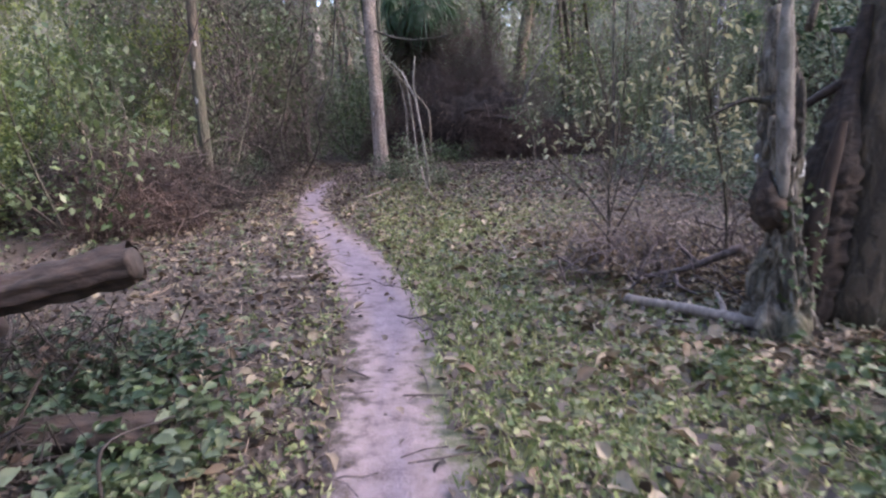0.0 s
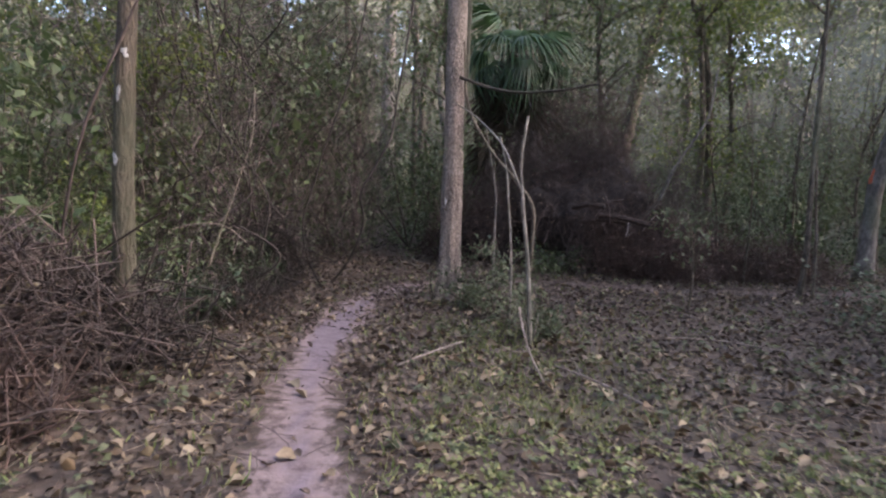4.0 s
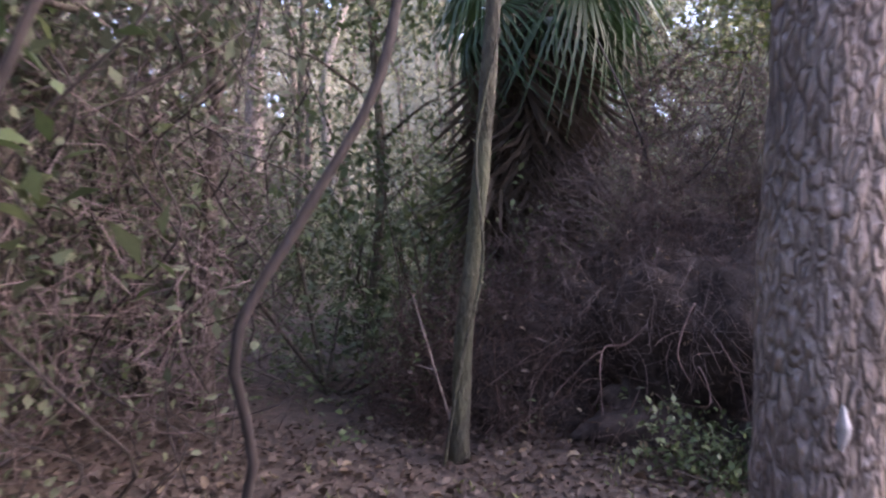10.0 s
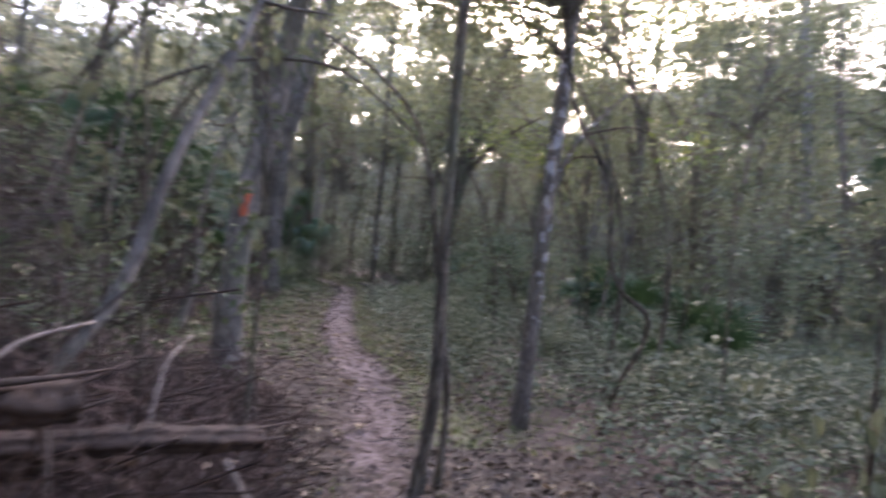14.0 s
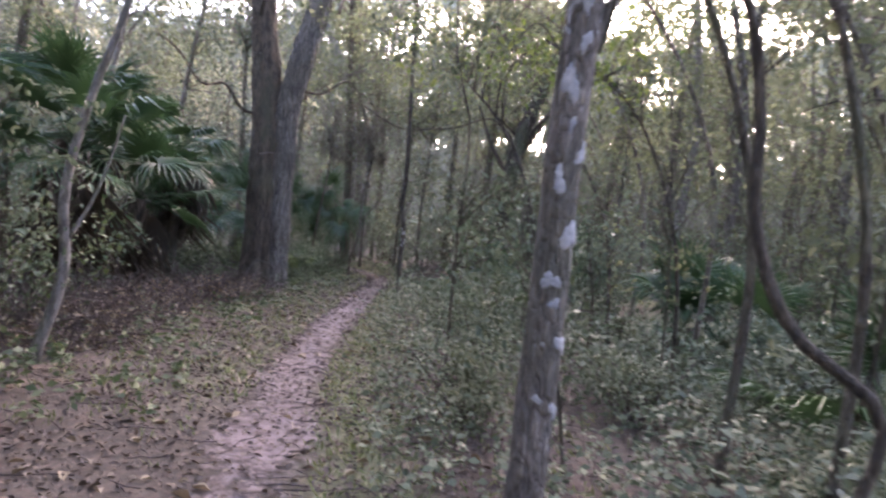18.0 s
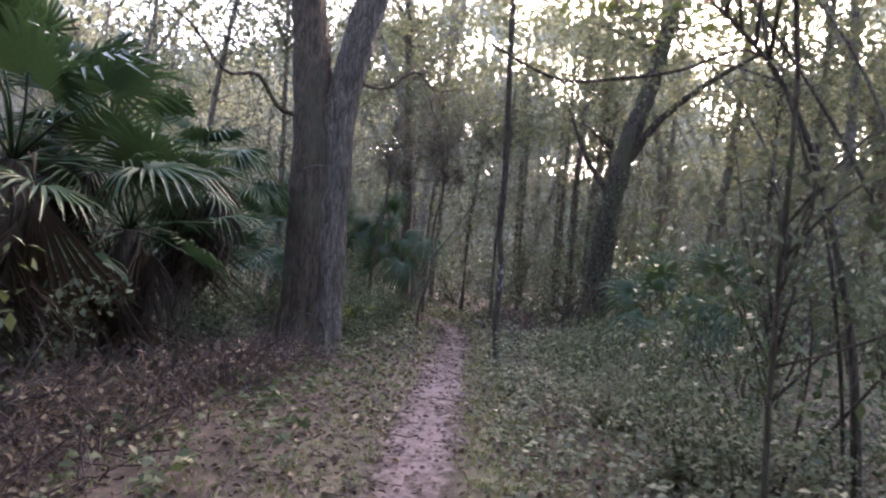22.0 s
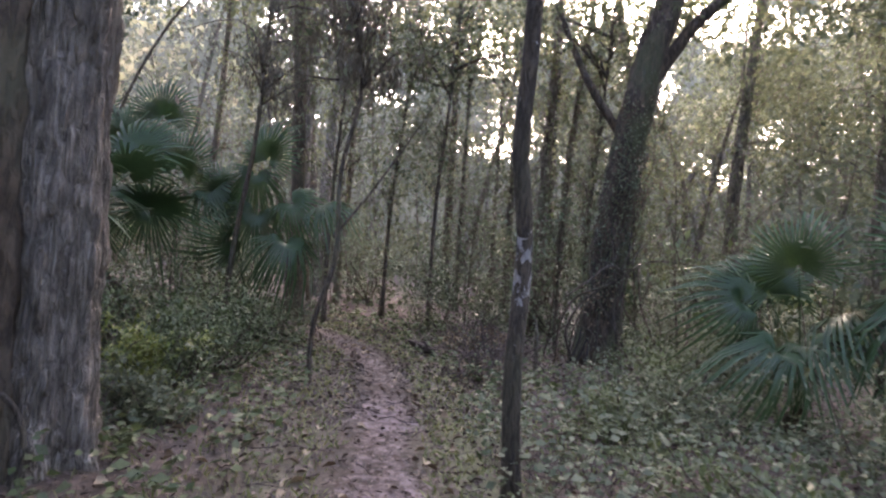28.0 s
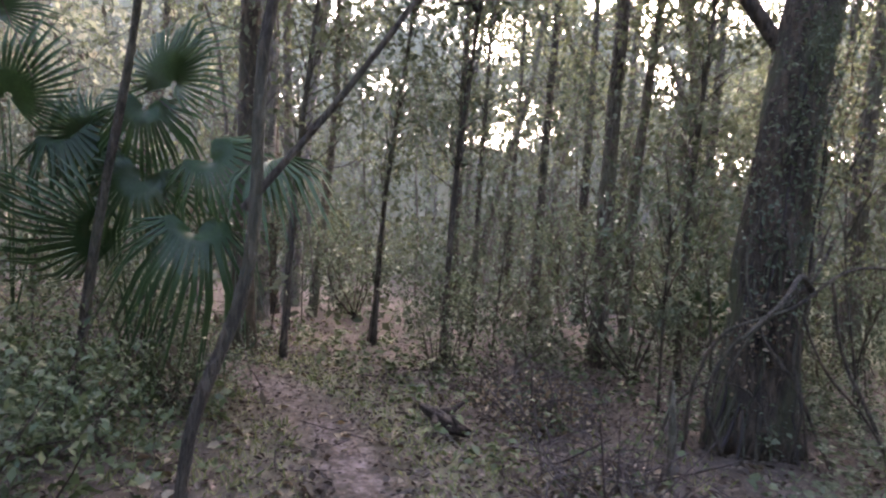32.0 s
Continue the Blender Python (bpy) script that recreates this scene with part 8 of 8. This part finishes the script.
zb = ground_z(blades[:, 0], blades[:, 1])
way = np.c_[gs.normal(size=(len(blades), 2)) * 0.7, np.ones(len(blades))]
ln = gs.uniform(0.035, 0.12, len(blades))
grass = part("grass", cards(np.c_[blades, zb - 0.005], way, spread(len(blades), gs), ln, 0.008 + 0.01 * gs.random(len(blades))), GRASS)
tagged(grass, "short sparse green and yellow grass beside the trail", "grass", kind="stuff")


def sprigs(name, label, lo, hi, n, height, leaf, seed, clear=0.55, leaf_len=0.06, bank=False):
    """Low leafy plants in a stretch of the plan: thin stalks with pairs of leaves."""
    g = np.random.default_rng(seed)
    p = g.uniform(lo, hi, (n, 2))
    keep = (near(trail_line, p) > clear) & (near(WALKED, p) > clear)
    if bank:
        keep &= (p[:, 1] < np.interp(p[:, 0], TX, TY)) & ~((p[:, 0] > 20.5) & (p[:, 1] > 17.0 + 0.5 * np.sin(p[:, 0] * 2)))
    rim = np.minimum((p - np.array(lo)).min(1), (np.array(hi) - p).min(1))
    if clear > 0.5:
        keep &= rim > 2.2 * vnoise(np.c_[p * 0.8, 0 * p[:, :1]], 77) * g.random(n)
    p = p[keep]
    h = height * g.uniform(0.4, 1.4, len(p)) * (0.5 + vnoise(np.c_[p * 0.7, 0 * p[:, :1]], 5))
    lean = g.normal(size=(len(p), 2)) * 0.3
    k = np.repeat(np.arange(len(p)), 9)
    s = g.uniform(0.3, 1.05, len(k))
    z0 = ground_z(p[:, 0], p[:, 1])
    pos = np.c_[p[k] + lean[k] * (s * h[k])[:, None] + g.normal(size=(len(k), 2)) * 0.03, z0[k] + s * h[k]]
    way = np.c_[g.normal(size=(len(k), 2)), g.normal(size=len(k)) * 0.25]
    face = np.c_[g.normal(size=(len(k), 2)) * 0.9, np.ones(len(k))]
    ln = leaf_len * g.uniform(0.55, 1.35, len(k))
    v, f = (leaves if name == "bramble_patch" else cards)(pos, way, face, ln, ln * 0.6)
    root = np.stack([np.c_[p, z0 - 0.01], np.c_[p + lean * (h * 0.5)[:, None] + g.normal(size=p.shape) * 0.01, z0 + h * 0.5], np.c_[p + lean * h[:, None], z0 + h]], 1)
    ob = part(name, (v, f), leaf)
    tagged(ob, label, "undergrowth", kind="stuff")
    st = part(name + "_stalks", tubes(root[::2], np.tile([0.003, 0.002, 0.0012], (len(p[::2]), 1)), 3), TWIG_WOOD)
    tagged(st, "thin stalks of low forest plants", "undergrowth", kind="stuff")


sprigs("low_undergrowth", "low pale green leafy plants covering the ground", (3.2, 2.5), (17, 14.0), 8600, 0.55, LEAF_BANK, 21, leaf_len=0.07)
sprigs("low_undergrowth", "low green leafy plants beside the trail", (6, 13.5), (31, 19.5), 5600, 0.42, LEAF_BANK, 22, 0.75, leaf_len=0.068, bank=True)
sprigs("low_undergrowth", "dense green plants behind the root mound", (-10, 16.6), (6.5, 26), 2600, 0.55, LEAF_GREEN, 26, 0.9, leaf_len=0.07)
sprigs("low_undergrowth", "green plants at the edge of the clearing", (-10, 5), (-4.2, 15.5), 900, 0.5, LEAF_GREEN, 27, 0.9, leaf_len=0.09)
sprigs("low_undergrowth", "low green leafy plants under the palms", (7, 17), (31, 26), 1800, 0.28, LEAF_GREEN, 23, 0.8, leaf_len=0.09)
sprigs("low_undergrowth", "scattered green seedlings among dry leaves", (-8, -3), (6, 14.0), 1300, 0.13, LEAF_DULL, 24, 0.55)
sprigs("bramble_patch", "dark green brambles at a log's end", (-1.15, 1.6), (-0.78, 2.7), 46, 0.26, LEAF_GREEN, 25, 0.5, leaf_len=0.06)
sprigs("bramble_patch", "dark blue green brambles round fallen logs", (-2.8, 2.0), (-1.05, 3.5), 190, 0.3, LEAF_DARK, 32, 0.5, leaf_len=0.06)
sprigs("bramble_patch", "dark low brambles before a fallen log", (-2.9, 0.8), (-1.1, 2.1), 130, 0.14, LEAF_DARK, 31, 0.5, leaf_len=0.055)
sprigs("bramble_patch", "dark brambles between two fallen logs", (-3.2, 2.66), (-1.25, 3.2), 150, 0.26, LEAF_DARK, 32, 0.5, leaf_len=0.055)
sprigs("bramble_patch", "pale blue green leaves among brambles", (-1.35, 1.4), (-0.78, 2.5), 26, 0.3, LEAF_BANK, 29, 0.5, leaf_len=0.075)
sprigs("bramble_patch", "dark green low plants by a stump", (1.5, 1.6), (3.4, 3.1), 160, 0.14, LEAF_GREEN, 30, 0.5, leaf_len=0.06)

sprigs("clearing_weeds", "small green weeds in the short grass", (-0.9, 1.8), (2.0, 8.8), 1600, 0.05, GRASS, 28, 0.34, leaf_len=0.04)

# straw and dry stalks on the clearing
p = gs.uniform((-3.4, -0.5), (4.5, 10.5), (9000, 2))
p = p[(near(trail_line, p) > 0.35) & (gs.random(len(p)) < 0.35 + 0.65 * (p[:, 0] > 0.7))]
d = unit(np.c_[gs.normal(size=(len(p), 2)), gs.normal(size=len(p)) * 0.14]) * gs.uniform(0.06, 0.34, len(p))[:, None]
line = np.c_[p, ground_z(p[:, 0], p[:, 1]) + 0.03][:, None] + d[:, None] * np.linspace(-0.5, 0.5, 4)[None, :, None] + gs.normal(size=(len(p), 4, 3)) * [0.012, 0.012, 0.008]
ob = part("straw", tubes(line, np.full((len(p), 4), 0.0026), 3), STRAW)
tagged(ob, "pale dry grass stalks lying over the clearing", "straw", kind="stuff")
p = gs.uniform((-4.5, -0.5), (7.5, 11.5), (32000, 2))
grassy = np.exp(-((p[:, 0] - (1.0 - 0.12 * p[:, 1])) / 1.5) ** 2)
p = p[(near(trail_line, p) > 0.3) & (gs.random(len(p)) > grassy * 0.3)]
p = np.concatenate([p, gs.uniform((-6.5, 9.5), (5, 17.5), (30000, 2)), gs.uniform((20.5, 15.4), (29, 20.5), (9000, 2))])
p = p[(near(trail_line, p) > 0.2) & ~((p[:, 0] > 6.5) & (p[:, 1] < 14.3))]
ln = gs.uniform(0.03, 0.085, len(p))
ob = part("leaf_litter", cards(np.c_[p, ground_z(p[:, 0], p[:, 1]) + gs.uniform(0.005, 0.04, len(p))], np.c_[gs.normal(size=(len(p), 2)), gs.normal(size=len(p)) * 0.4], np.c_[gs.normal(size=(len(p), 2)) * 0.45, np.ones(len(p))], ln, ln * gs.uniform(0.5, 0.85, len(p)), 0.25), LEAF_LITTER)
tagged(ob, "tan and brown dry leaves strewn over the clearing", "leaf litter", kind="stuff")

# larger pale leaves that lie on top
p = np.concatenate([gs.uniform((-4.2, 0.2), (4.5, 11.0), (2200, 2)), gs.uniform((0.9, 2.8), (3.4, 6.8), (1500, 2)), scatter(3000, 2.0, seed=11)])
p = p[(near(trail_line, p) > 0.3) & ~((p[:, 0] > 5.5) & (p[:, 1] < 13.9))]
ln = gs.uniform(0.07, 0.13, len(p))
ob = part("leaf_litter", leaves(np.c_[p, ground_z(p[:, 0], p[:, 1]) + gs.uniform(0.02, 0.05, len(p))], np.c_[gs.normal(size=(len(p), 2)), gs.normal(size=len(p)) * 0.3], np.c_[gs.normal(size=(len(p), 2)) * 0.4, np.ones(len(p))], ln, ln * gs.uniform(0.45, 0.75, len(p)), 0.25, 0.25), LEAF_BROWN)
tagged(ob, "broad pale tan leaves lying on the litter", "leaf litter", kind="stuff")

# twigs lying about
p = np.concatenate([scatter(2600, 1.5, seed=6), scatter(1800, 3.5, seed=7)])
p = p[near(trail_line, p) > 0.12]
d = unit(np.c_[gs.normal(size=(len(p), 2)), gs.normal(size=len(p)) * 0.08]) * gs.uniform(0.08, 0.45, len(p))[:, None]
s = np.linspace(-0.5, 0.5, 4)[None, :, None]
line = np.c_[p, ground_z(p[:, 0], p[:, 1]) + 0.02][:, None] + d[:, None] * s + gs.normal(size=(len(p), 4, 3)) * 0.012
tw = part("twig_litter", tubes(line, np.tile(gs.uniform(0.002, 0.006, len(p))[:, None], (1, 4)), 4), TWIG_WOOD)
tagged(tw, "thin dry twigs scattered over the forest floor", "twigs", kind="stuff")

# loose fallen leaves nearest to the trail, one by one
LOOSE = []
for k in range(6):
    g = np.random.default_rng(400 + k)
    ln = 0.07 + 0.012 * k
    me = raw("leaf", *leaves(np.array([[-ln / 2, 0, 0.008]]), np.array([[1.0, 0, 0.1 * g.normal()]]), np.array([[0.1 * g.normal(), 0.2 * g.normal(), 1.0]]), ln, ln * (0.45 + 0.06 * k), 0.25, 0.25))
    me.materials.append(LEAF_BROWN)
    LOOSE.append(me)
p = scatter(900, 0.75, seed=9)
p = p[(near(trail_line, p) > 0.05) & (p[:, 1] > 0.6)][:300]
for k, (x, y) in enumerate(p):
    part("leaf", LOOSE[k % 6], None, ground, "", pose(x, y, gz(x, y) + gs.uniform(0.0, 0.012), gs.normal() * 9, gs.normal() * 9, gs.uniform(0, 360)))
